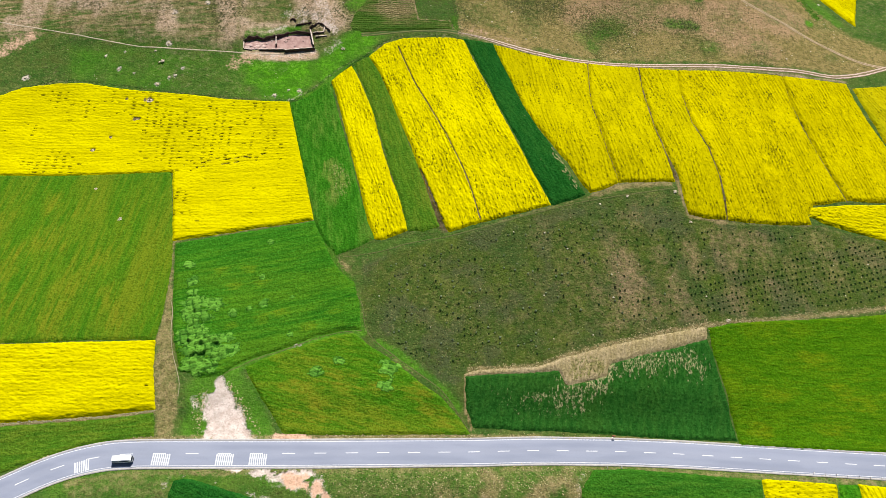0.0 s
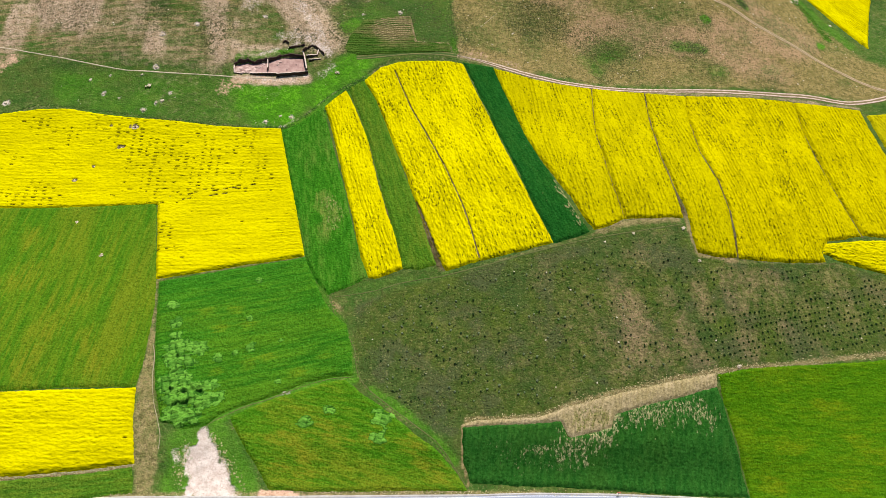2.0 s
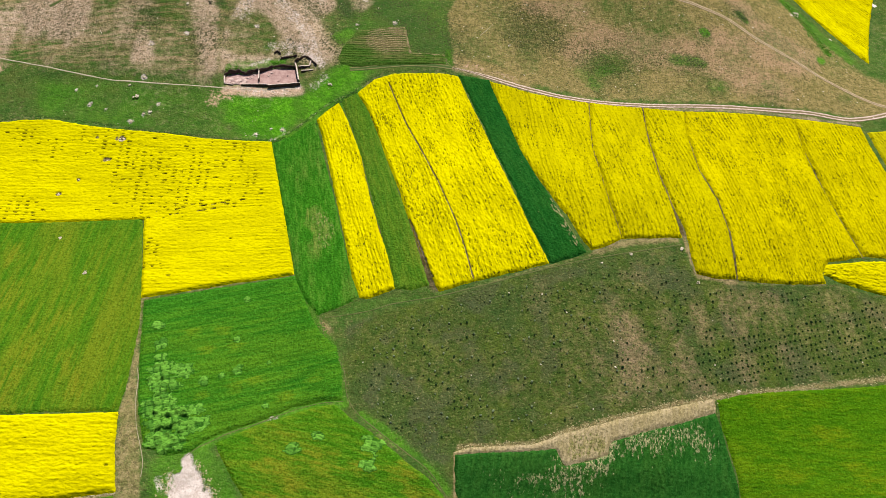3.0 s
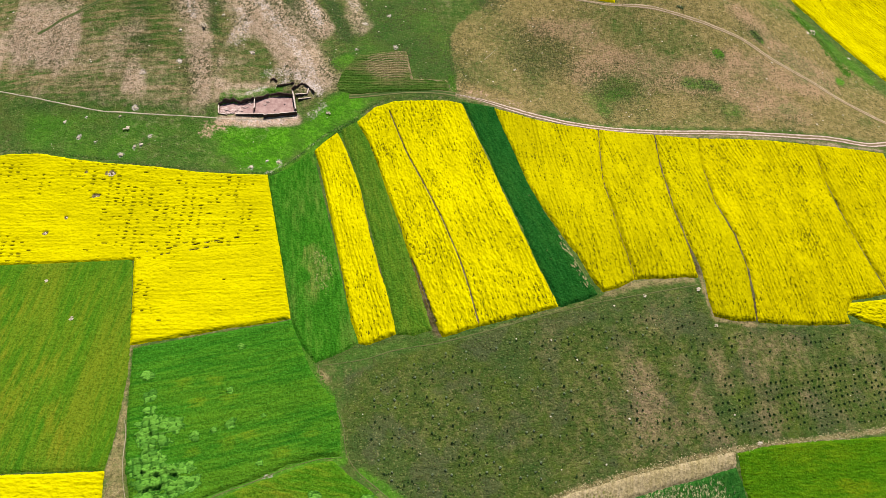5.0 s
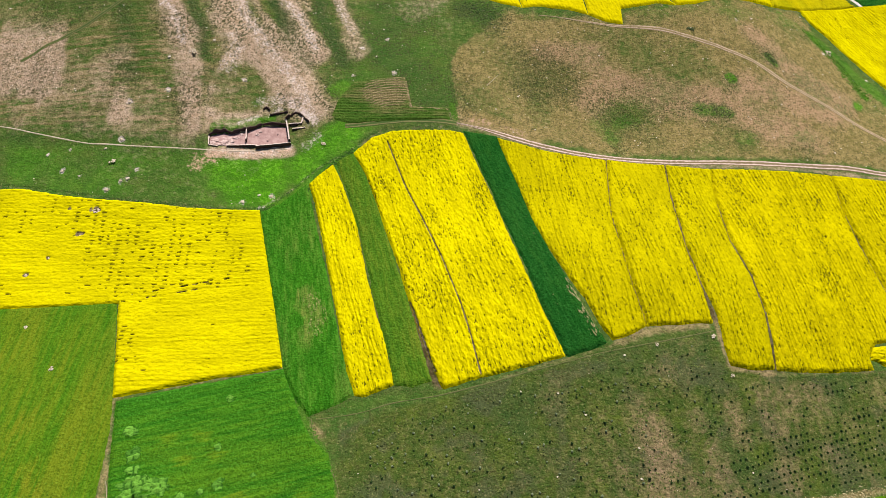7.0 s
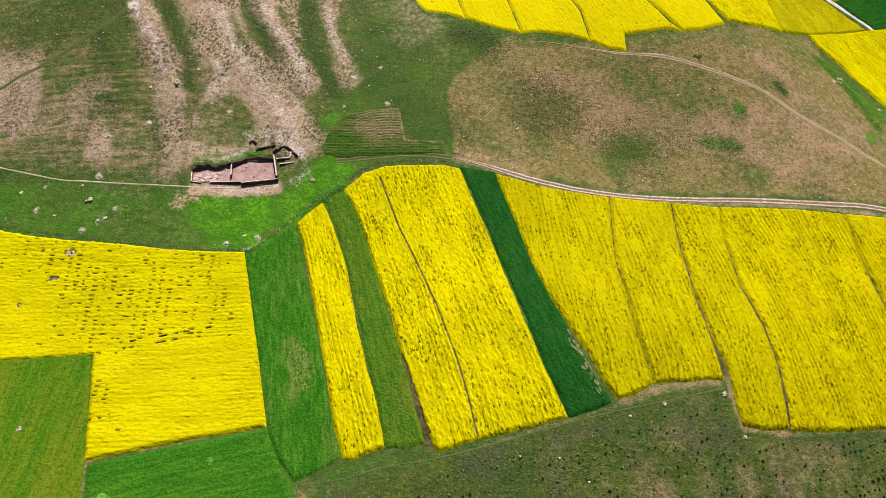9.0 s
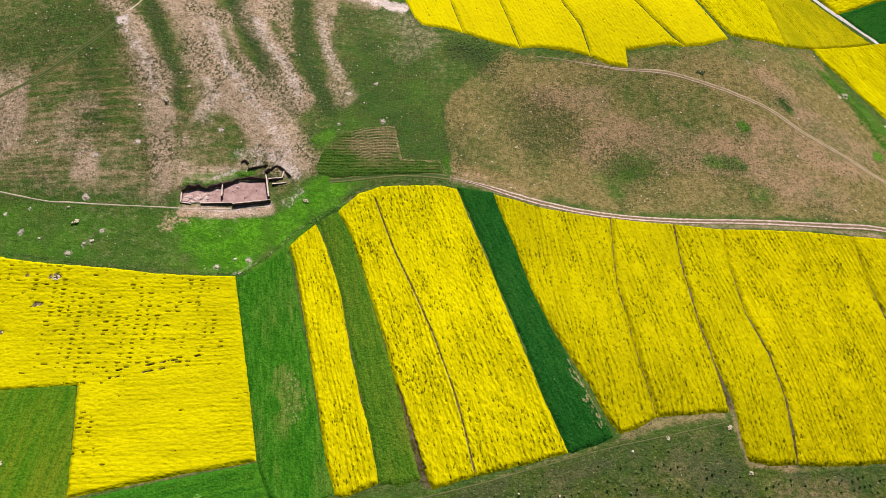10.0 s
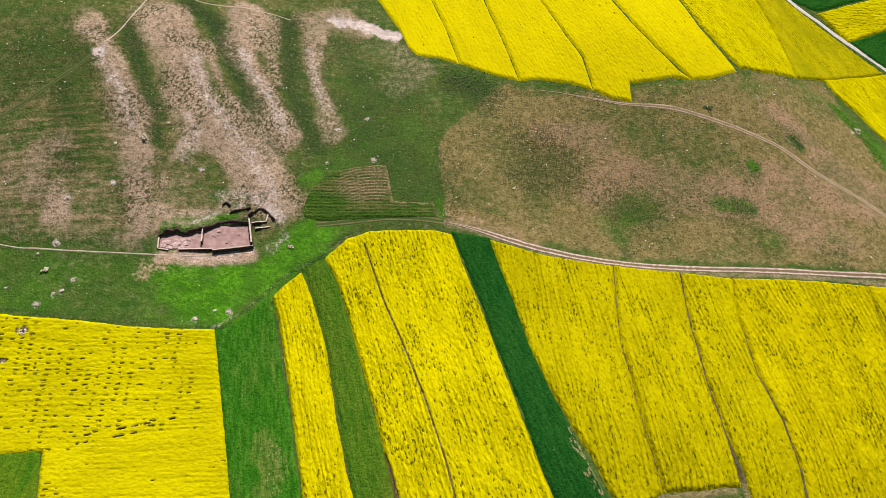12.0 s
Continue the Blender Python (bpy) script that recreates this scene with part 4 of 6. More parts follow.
tagged(ribbon("footpath", [(-38.7, 170.2), (-24.5, 172), (-14.8, 174.6), (1.9, 176.7), (15.9, 179.4), (29.4, 182.5), (44, 186), (56.9, 189.3), (74.9, 193.4), (93.8, 198.7)], 0.28, 0.10, GRASS_PATH, 5, ragged=0.6, seed=15), "thin pale path below the rapeseed strips", "path", kind="structure")
tagged(ribbon("lane", [(168.9, 475.1), (185, 455.1), (199.7, 443.4), (212.5, 432.5), (228.6, 417.8), (249.3, 388.3)], 1.5, 0.12, LANE_PAVED, 5, ragged=0.08, seed=7), "pale paved farm lane between fields", "lane", kind="structure")

# ---- crops ----
def crop_field(name, outline, heading, tall, step, material, label, category, gaps=0.0, rows=0.0, seams=(), bald=(), lumps=0.25, worn=(), seed=0, edge=0.3, columns=0.0, lodged=(), grow=0.0, ripes=(), furrows=None, cells=(2.0, 1.0), crowds=()):
    """A standing crop: its top is a fine uneven sheet that drops to the ground along the outline."""
    o = np.array(outline, float)
    a = radians(heading)
    ex, ey = np.array((math.cos(a), math.sin(a))), np.array((-math.sin(a), math.cos(a)))
    u0, v0 = (o @ ex).min() - 2 * step, (o @ ey).min() - 2 * step
    us, vs = np.arange(u0, (o @ ex).max() + 2 * step, step), np.arange(v0, (o @ ey).max() + 2 * step, step * 0.62)
    u, v = (q.ravel() for q in np.meshgrid(us, vs))
    x, y = u * ex[0] + v * ey[0], u * ex[1] + v * ey[1]
    x = x + (grain(u * 3.1, v * 3.1, seed + 40) - 0.5) * step * 0.5
    y = y + (grain(u * 3.1, v * 3.1, seed + 41) - 0.5) * step * 0.5
    d = inside(x, y, outline)
    d = d + grow
    keep = d > -2.0 * step
    d = d + (clouds(x / 1.6, y / 1.6, seed + 7, 2) - 0.5) * 2 * edge
    cut = np.ones_like(x)
    for line, half, *broken in seams:
        far = away(x, y, line) + (clouds(x / 1.2, y / 1.2, seed + 3, 2) - 0.5) * half
        if broken:
            far = far + 1.2 * smooth(0.44, 0.56, clouds(u / 2.6, v / 9, seed + 5, 2))
        cut = np.minimum(cut, smooth(half * 0.6, half * 1.5, far))
    for bx, by, r in bald:
        cut = np.minimum(cut, 0.20 + 0.80 * smooth(r * 0.25, r * 1.35, np.hypot(x - bx, (y - by) * 1.3) + (grain(x * 0.9, y * 0.9, seed) - 0.5) * r))
    gap, thin = np.zeros_like(x), np.zeros_like(x)
    bend = 1.6 * clouds(u / 14, v / 6, seed + 29, 2)
    if gaps:
        thick = np.zeros_like(x)
        for px, py, r in crowds:
            thick = np.maximum(thick, smooth(r * 1.6, r * 0.3, np.hypot(x - px, y - py) + (clouds(x / 4, y / 4, seed + 26, 2) - 0.5) * r))
        long, wide = cells
        cv = np.floor((v + bend * 0.5) / wide)
        shove = 0.37 * (cv % 3) if not columns else 0.15 * grain(cv, cv * 0, seed + 19)
        cu = np.floor(u / long + shove)
        fu, fv = u / long + shove - cu, (v + bend * 0.5) / wide - cv
        pick, more, push = (grain(cu, cv, seed + k) for k in (13, 14, 15))
        patchy = smooth(0.42, 0.66, clouds(u / 20, v / 10, seed + 11, 3))
        if columns:
            crowd = gaps * (0.015 + 1.25 * thick * (0.25 + 0.75 * smooth(0.30, 0.60, grain(cu, np.floor(v / 9), seed + 18))))
            half_u, half_v = 0.12 + 0.20 * more, 0.10 + 0.08 * push
            thin = gaps * (0.0 + 0.30 * thick)
        else:
            crowd = 0.20 * gaps * np.clip(0.2 + 0.5 * patchy + 0.6 * thick, 0, 1)
            half_u, half_v = 0.20 + 0.26 * more, 0.14 + 0.12 * push
            thin = np.clip(gaps * (0.06 + 0.30 * patchy + 0.7 * thick), 0, 1)
        ragged = 0.5 * (grain(u * 2.3, v * 2.3, seed + 12) - 0.5)
        shape = np.maximum(np.abs(fu - 0.5 + 0.3 * (push - 0.5)) / half_u, np.abs(fv - 0.5 + 0.4 * (more - 0.5)) / half_v) + ragged
        gap = 0.95 * smooth(1.15, 0.8, shape) * (pick < crowd)
    lump = 1.1 * (clouds(u / 1.3, v / 0.55, seed + 17, 3) - 0.5) + (0.05 * np.cos((v + bend) * 2 * math.pi / 1.35) if gaps else 0)
    if rows:
        lump = lump + 0.6 * np.sin(v * 2 * math.pi / rows + 2.5 * clouds(u / 9, v / 9, seed + 19, 2))
    top = tall * np.maximum(0.2, 1 + lumps * lump * 1.6) * (1 - 0.72 * gap)
    side = np.clip((d + 0.20) / 0.9, -0.6, 1)
    hgt = np.where(side > 0, top * np.sqrt(np.clip(side, 0, 1)), side * 0.6)
    hgt = hgt * np.where(hgt > 0, 0.10 + 0.90 * cut, 1)
    z = land(x, y) + hgt + 0.36 * smooth(-0.2, 1.1, d)
    bloom = np.clip(1 - gap * 1.1, 0, 1) * smooth(-0.50, -0.12, d) * cut
    pale = 0.9 * (1 - cut) * (d > 0)
    lodge = np.zeros_like(x)
    if len(lodged):
        qu = u / 2.6 + 0.6 * clouds(u / 2, v / 2, seed + 33, 2)
        qv = v / 1.7 + 0.8 * clouds(u / 3, v / 2, seed + 34, 2) + 0.5 * grain(np.floor(qu), u * 0, seed + 35)
        cu, cv = np.floor(qu), np.floor(qv)
        fu, fv = qu - cu - 0.5, qv - cv - 0.5
        lean, slope, tint = (grain(cu, cv, seed + k) for k in (36, 37, 38))
        plate = 0.25 + 0.9 * lean + 1.3 * (slope - 0.5) * fu + 1.1 * (tint - 0.2) * fv + 0.5 * (clouds(u / 0.9, v / 0.7, seed + 39, 2) - 0.5)
    for lx, ly, r in lodged:
        near = smooth(r * 1.25, r * 0.95, np.hypot(x - lx, y - ly) + (clouds(x / 2.5, y / 1.7, seed + 31, 3) - 0.5) * r * 1.7)
        flat = near * (grain(cu, cv, seed + 32) > 0.07) * smooth(-0.02, 0.10, 0.5 - np.maximum(np.abs(fu), np.abs(fv)) + 0.25 * (clouds(u / 1.1, v / 0.8, seed + 42, 2) - 0.5))
        z = z - 0.5 * near * tall + 1.8 * flat * tall * np.clip(plate, 0.1, 2)
        # 0.38 marks crevices between plates, whose shade is painted by the crop colour.
        lodge = np.maximum(lodge, np.where(near > 0.5, np.maximum(0.38, flat * (0.55 + 0.45 * tint)), 0))
    for line, half, strength in worn:
        pale = np.maximum(pale, strength * smooth(half * 1.3, half * 0.3, away(x, y, line) + (clouds(u / 1.6, v / 0.6, seed + 23, 2) - 0.5) * half * 2.6))
    if furrows:
        fx, fy, r, period = furrows
        arc = np.hypot(x - fx - 6, y - fy + 26)
        pale = np.maximum(pale, 1.0 * smooth(r * 1.15, r * 0.75, np.hypot((x - fx) * 0.8, y - fy)) * (0.5 + 0.5 * np.sin(arc * 2 * math.pi / period)))
    ripe = np.zeros_like(x)
    for rx, ry, r in ripes:
        du, dv = (x - rx) * ex[0] + (y - ry) * ex[1], (x - rx) * ey[0] + (y - ry) * ey[1]
        ripe = np.maximum(ripe, 0.5 * smooth(r * 1.4, r * 0.2, np.hypot(du / 1.8, dv) + (clouds(u / 6, v / 3, seed + 47, 3) - 0.5) * r))
    nx, ny = len(us), len(vs)
    f = sheet(nx, ny)
    f = f[keep[f].all(1)]
    used = np.unique(f)
    back = np.full(nx * ny, -1)
    back[used] = np.arange(len(used))
    ob = mesh_of(name, np.stack([x, y, z], 1)[used], back[f], material, {"bloom": bloom[used], "pale": pale[used], "thin": thin[used], "ripe": ripe[used], "lodge": lodge[used]})
    return tagged(ob, label, category, kind="stuff")


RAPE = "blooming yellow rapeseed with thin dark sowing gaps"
RAPE_SEED = 0


def rape(outline, heading, gaps=0.5, tone=None, seams=(), bald=(), label=RAPE, lumps=0.55, columns=0.0, cells=(1.5, 0.85), crowds=()):
    global RAPE_SEED
    RAPE_SEED += 53
    h = min(YELLOW, key=lambda k: abs(k - heading))
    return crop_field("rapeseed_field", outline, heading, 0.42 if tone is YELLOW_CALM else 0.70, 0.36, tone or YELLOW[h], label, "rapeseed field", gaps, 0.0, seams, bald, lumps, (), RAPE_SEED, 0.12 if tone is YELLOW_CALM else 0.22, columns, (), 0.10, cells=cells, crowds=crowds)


rape([(-225.4, 236.9), (-195.4, 248.5), (-187.4, 253.8), (-173.5, 257), (-161.2, 257.9), (-148.3, 256), (-135.6, 254.9), (-115.6, 254.4), (-98, 253.3), (-85.4, 253.3), (-70, 253.6), (-63.8, 230.4), (-58.4, 211.1), (-52.3, 188.4), (-79.3, 183.1), (-105, 176.4), (-113.2, 211.8), (-137, 209.1), (-159, 206.7), (-180.6, 205), (-211, 201.2)], 3, 0.8, YELLOW_WEST, columns=1.0, cells=(3.3, 1.7), lumps=0.3, crowds=[(-128.5, 243.1, 11), (-116.7, 233, 12), (-108.5, 241.4, 12), (-98.4, 232.6, 12), (-91.2, 240.9, 12), (-116.8, 222, 9), (-102.7, 222.8, 10), (-83.6, 249.3, 9), (-77.6, 231.9, 9), (-171.3, 248.4, 5), (-158.1, 244.6, 5), (-175.8, 230.6, 4), (-169.6, 211.4, 6), (-158.7, 213, 7), (-107.1, 199.1, 4), (-104, 190.3, 4), (-58.4, 205, 4), (-143.7, 251.4, 5)], seams=[([(-114, 214.2), (-99.6, 217.5), (-85.8, 221), (-76.5, 223.2)], 0.26, True), ([(-104, 214.2), (-86, 218.6)], 0.24, True)], bald=[(-131.3, 250, 2.3), (-134.9, 239.6, 1.9), (-143.3, 229.1, 1.6), (-148.9, 221.5, 1.3), (-141.2, 250, 1.4)], label="broad blooming yellow rapeseed field with bare stony spots")
rape([(-173.3, 126.3), (-152, 128.2), (-128.4, 130.4), (-101.9, 132.7), (-100.3, 122.4), (-96.8, 108.7), (-112.4, 105.9), (-126.1, 103.9), (-142.7, 101.3), (-162.1, 98.3)], 2, 0.015, YELLOW_WEST, lumps=0.45,  label="blooming yellow rapeseed beside the road verge")
rape([(-51.5, 266.2), (-48.4, 270.3), (-43, 275.4), (-37.5, 263.4), (-31.3, 245.8), (-26.4, 224.9), (-22, 208.5), (-18, 196.2), (-14.1, 180.9), (-18.5, 179.3), (-24, 177.3), (-26.5, 178), (-29.6, 186.2), (-33.3, 200.6), (-38.2, 219.5), (-43.5, 239.8), (-48.2, 256.9)], -74, 0.5, crowds=[(-45, 263, 4.2), (-41.6, 253.6, 3.6), (-38.2, 258.2, 2.6), (-24.1, 182.7, 3.6), (-20.8, 190.8, 2.1)], label="narrow strip of blooming yellow rapeseed between green strips")
rape([(-34.8, 281.2), (-28.1, 288.4), (-20.1, 291.9), (-6.5, 292.8), (4.4, 293), (9.9, 291.9), (15, 277.2), (20.2, 261.6), (26.2, 239.1), (31.1, 221.6), (35.7, 204.7), (42, 187.6), (32.2, 185), (21.1, 182.9), (14.6, 181.7), (8, 180.1), (2.5, 178.8), (0.9, 182), (-4.3, 194.6), (-9.1, 210), (-15.1, 230.4), (-20.3, 244.9), (-24.2, 257.6), (-29.5, 271.8)], -72, 0.8, crowds=[(-13.8, 236, 8.8), (-7.6, 228.8, 7.8), (-22.6, 265.2, 5.2), (-11, 220.4, 7.8), (-4.3, 215.7, 6.5), (-16.1, 283.8, 5.7), (-26.9, 282.1, 3.6), (-2.2, 248.5, 6.8), (2.9, 242.2, 6.2), (18.3, 259.7, 6.8), (15.3, 266.2, 5.7), (20.5, 250.4, 5.2), (21.4, 234.2, 5.7), (-4, 282.6, 5.2), (36, 191.3, 6.8), (14.2, 186.2, 5.2), (28.1, 199.1, 3.6)], seams=[([(-21.3, 286.6), (-12.7, 263.3), (-6, 248.3), (1.5, 229.4), (8.4, 208.5), (11.6, 196.3), (14.6, 182.6)], 0.26), ([(-9.8, 210.9), (-4.3, 194.9), (0.1, 182.1)], 0.6)], label="wide blooming yellow rapeseed strip with an earth seam")
rape([(24.6, 290.8), (45.4, 286.6), (69.9, 284.8), (66.4, 251.1), (66.8, 230.5), (67.9, 213.7), (69.5, 202.3), (69.9, 198.6), (64, 195), (58.2, 193.2), (55.7, 196.7), (51.8, 207), (47.1, 217), (41.4, 230.4), (36.6, 245.1), (31.7, 266.5)], -84, 0.65, YELLOW_EAST[-85.0], crowds=[(52.5, 261.6, 4.2), (54.2, 247.2, 4.2), (63.4, 268.6, 4.2), (52.3, 281.9, 4.2), (53.5, 228.8, 5.2)])
rape([(71, 284.9), (94.3, 282.6), (92.2, 260.2), (91.2, 232.4), (92.7, 216.2), (93.9, 202), (83.1, 200.2), (70.6, 198.7), (70.5, 202.4), (68.9, 213.8), (67.7, 230.5), (67.4, 251.2)], -86, 0.65, YELLOW_EAST[-85.0], crowds=[(74.2, 266.1, 5.7), (72, 275.5, 4.2), (82.3, 254.4, 5.7), (72.9, 239.6, 5.7)])
rape([(95.4, 282.6), (112.7, 279.8), (110.2, 260.9), (109.4, 238.9), (112.9, 223.1), (114.6, 208.2), (114, 188.7), (104.9, 187.4), (98.2, 187.9), (96.8, 194.1), (96.8, 204.8), (94, 216.4), (92.5, 232.6), (93.5, 260.2)], -85, 0.65, YELLOW_EAST[-85.0], crowds=[(97.1, 270.1, 5.2), (98.3, 259.5, 6.2), (99.6, 245.2, 5.2), (105.8, 276.2, 3.6)])
rape([(113.3, 279.8), (164.1, 279.2), (162.9, 261.5), (164.3, 244.1), (168.3, 225.7), (173.8, 208.1), (157.2, 203.7), (153, 197.7), (153.8, 194), (138.3, 191.2), (125.1, 189.2), (115.4, 188.5), (115.9, 208.5), (114.3, 223.3), (110.5, 239.1), (111, 260.9)], -82, 0.8, YELLOW_EAST[-81.0], crowds=[(117.7, 267.5, 6.2), (120.9, 260.4, 6.2), (124.7, 248.6, 6.8), (135, 260.2, 6.8), (140.6, 250.5, 6.8), (133.5, 242.2, 6.2), (152.3, 264.7, 5.2), (146.5, 241.7, 6.2), (134.1, 271.2, 5.2), (145.5, 226, 6.8), (148.4, 273.7, 4.7)])
rape([(165, 279.4), (180.2, 279.6), (197.1, 279.4), (197.8, 267.2), (200, 253.2), (203.4, 240.8), (215, 219.3), (211.6, 210.2), (192.9, 210.2), (175, 208.6), (169.5, 225.9), (165.5, 244.3), (163.8, 261.7)], -79, 0.7, YELLOW_EAST[-81.0], crowds=[(163.7, 248.6, 5.2), (167.8, 269.2, 4.7), (174.7, 264.4, 5.7), (178.5, 242.9, 5.2)])
rape([(200, 276.7), (218.3, 280.9), (247.2, 285.1), (219.2, 216.6), (204.4, 243.6), (202, 258.7)], -75, 0.3, YELLOW_PALE, label="fading yellow rapeseed field turning green")
rape([(155.8, 201.6), (173.7, 205.9), (192.2, 208.1), (216, 208.1), (208.1, 187.1), (186.5, 190.7), (170.2, 194), (160.3, 195.6), (153.9, 197.4)], -10, 0.4)
rape([(188.5, 399.4), (191.9, 391.6), (200.4, 381.7), (208, 365.9), (223.2, 333.8), (259.6, 418.5), (227, 414.2), (204, 407)], -60, 0.5)
rape([(-41.4, 445.2), (-24.2, 418.5), (-18, 407.8), (-13, 398.8), (-9, 387.1), (-4.9, 382.1), (4.1, 381), (12.9, 377.6), (7.2, 399.7), (0.5, 419.3), (-7.8, 452)], -72, 0.07, YELLOW_CALM)
rape([(-6.7, 452.1), (1.6, 419.3), (8.2, 399.7), (13.9, 377.6), (22.3, 373.6), (29.5, 370.4), (38.3, 368.2), (32.2, 391.6), (25.8, 415), (17.2, 454.1)], -74, 0.07, YELLOW_CALM)
rape([(18.3, 454.1), (26.9, 414.9), (33.2, 391.5), (39.2, 368.2), (48.7, 369.1), (60.5, 367.3), (69.4, 364.3), (66.3, 380.5), (60.1, 393.8), (52.1, 414), (38.1, 454.6)], -73, 0.07, YELLOW_CALM)
rape([(39.2, 454.6), (53.1, 414), (61.1, 393.7), (67.3, 380.5), (70.3, 364.1), (76.7, 360.6), (85.3, 358.8), (85.3, 367.2), (94, 368.6), (103.9, 370.4), (111.5, 369.6), (106.8, 374), (98.6, 385.8), (90.6, 399.3), (83.5, 416.1), (68.8, 455.3)], -68, 0.07, YELLOW_CALM)
rape([(70.2, 455.3), (84.8, 416.1), (91.7, 400.1), (99.7, 386.5), (107.9, 375.2), (112.5, 369.7), (121.3, 371.6), (134, 378), (129.2, 387.5), (121.8, 402.3), (116.5, 421.5), (106.7, 461.3)], -65, 0.07, YELLOW_CALM)
rape([(108.3, 461.7), (118, 422), (123.5, 403.7), (130.9, 388.8), (136.6, 380.9), (148.3, 383.3), (168.6, 390.3), (168.9, 401), (167.4, 425.4), (163.5, 445.2), (156.6, 478.9)], -65, 0.7)
rape([(157.7, 479.3), (164.3, 445.5), (168.2, 425.8), (169.8, 401.5), (169.4, 390.8), (187, 399.1), (204.1, 407.4), (225.9, 414.4), (211, 429), (197.2, 440.5), (183, 452.4), (158.9, 475)], -62, 0.3, YELLOW_PALE, label="fading yellow rapeseed field turning green")
rape([(200.2, 449.3), (218.7, 457.8), (241.6, 465.7), (272.4, 475.2), (264.5, 451.1), (235.5, 443.2), (212.9, 433.4)], 15, 0.4)
rape([(107.3, 90.4), (116.9, 90.2), (132.2, 89.4), (129.5, 76.3), (106.2, 76)], 0, 0.5, label="small plot of blooming yellow rapeseed below the road")
rape([(140.4, 89.6), (144.8, 89.3), (149.6, 89), (144.6, 76.5), (138.9, 76.4)], -80, 0.5, label="small plot of blooming yellow rapeseed below the road")


def green(name, outline, heading, colours, amount, label, tall=0.5, rows=0.0, step=0.55, worn=(), stretch=6.0, pale=(0.28, 0.25, 0.12), seed=1, bald=(), lodged=(), ripes=(), furrows=None):
    m = crop_material(name + "_leaves", heading, *colours, amount, stretch, pale)
    return crop_field(name, outline, heading, 0.6 * tall, step, m, label, "crop field", 0.0, rows, (), bald, 0.55, worn, seed, 0.25, 0.0, lodged, 0.0, ripes, furrows)


FRESH = ((0.021, 0.124, 0.005), (0.048, 0.192, 0.008), (0.120, 0.212, 0.008))
DEEP = ((0.008, 0.066, 0.008), (0.016, 0.102, 0.013), (0.040, 0.115, 0.012))
MIXED = ((0.040, 0.130, 0.006), (0.075, 0.168, 0.008), (0.172, 0.178, 0.012))
OLIVE = ((0.036, 0.112, 0.003), (0.066, 0.156, 0.004), (0.125, 0.165, 0.005))
LUSH = ((0.021, 0.108, 0.007), (0.044, 0.168, 0.010), (0.135, 0.200, 0.010))
GRASSY = ((0.038, 0.112, 0.008), (0.080, 0.162, 0.011), (0.150, 0.150, 0.020))
green("barley_field", [(-207.4, 201.4), (-181.1, 205.2), (-159.4, 206.9), (-137.4, 209.3), (-114.2, 212), (-105.9, 178), (-103.2, 164.6), (-102, 149.6), (-101.7, 140.3), (-102.1, 133.5), (-129, 131.3), (-152.8, 129.1), (-175.9, 127.1)], 87, MIXED, 0.55, "green barley field with ochre ripening streaks", seed=2, stretch=14.0, bald=[(-141.7, 200.6, 0.9), (-127.7, 185.2, 0.9)], ripes=[(-150, 176, 9), (-136.4, 152.9, 9), (-129, 166, 5), (-138, 140.4, 10), (-154.4, 144.2, 10), (-156, 192, 6), (-123.2, 150, 5), (-117, 141, 5), (-163, 160, 10), (-172, 180, 8)])
green("grass_strip", [(-163.9, 96.4), (-143, 99.8), (-126.3, 102.3), (-109.2, 104.9), (-97.1, 107.0), (-94.9, 99.5), (-102, 98.7), (-115.4, 95.9), (-126.3, 91.6), (-138, 86), (-154.7, 73.7)], 8, GRASSY, 0.4, "short green grass strip between rapeseed and road", 0.3, seed=3)
green("barley_field", [(-103.6, 174.8), (-79.2, 181.6), (-51.9, 187.5), (-47.6, 178.4), (-43.5, 170.4), (-39.7, 164.1), (-33.9, 159.1), (-31.2, 149.6), (-29.6, 139.9), (-36.7, 139.9), (-45.9, 137.0), (-57.3, 132.0), (-68.3, 127.2), (-72.5, 124.8), (-76.5, 121.5), (-83.5, 120), (-90.7, 122.3), (-95.4, 133.9), (-99.4, 152.2)], 14, LUSH, 0.30, "lush green barley field with pale flattened patches", 0.6, seed=4, stretch=11.0, pale=(0.120, 0.290, 0.052), lodged=[(-96.5, 165, 1.8), (-93.6, 157.4, 2.2), (-92.2, 152.6, 2.4), (-91, 148, 3.4), (-84.8, 147.6, 3.2), (-90.6, 142.4, 3.6), (-86.4, 143, 2.6), (-88.4, 137.4, 3.8), (-91.4, 134.2, 3.6), (-84.2, 132, 4.4), (-88, 128.4, 4.4), (-77, 134.8, 2.4), (-75.4, 130.4, 3.2), (-80.6, 129, 4.0), (-84.9, 124.4, 4.4), (-80.4, 123.8, 2.6), (-67.4, 176.5, 1.3), (-68.3, 161.1, 1.2), (-55.9, 152.4, 1.0), (-65.9, 149.0, 1.7), (-71, 147, 1.4), (-76.6, 144.7, 1.3), (-55, 137.1, 1.3)], ripes=[(-84, 162.2, 3), (-74, 164.5, 3), (-78, 156.2, 2.6), (-69, 158.4, 3), (-66.5, 143.4, 3.2), (-60, 146, 3), (-76, 139.5, 2.6), (-48, 140.5, 3), (-41, 146, 3)])
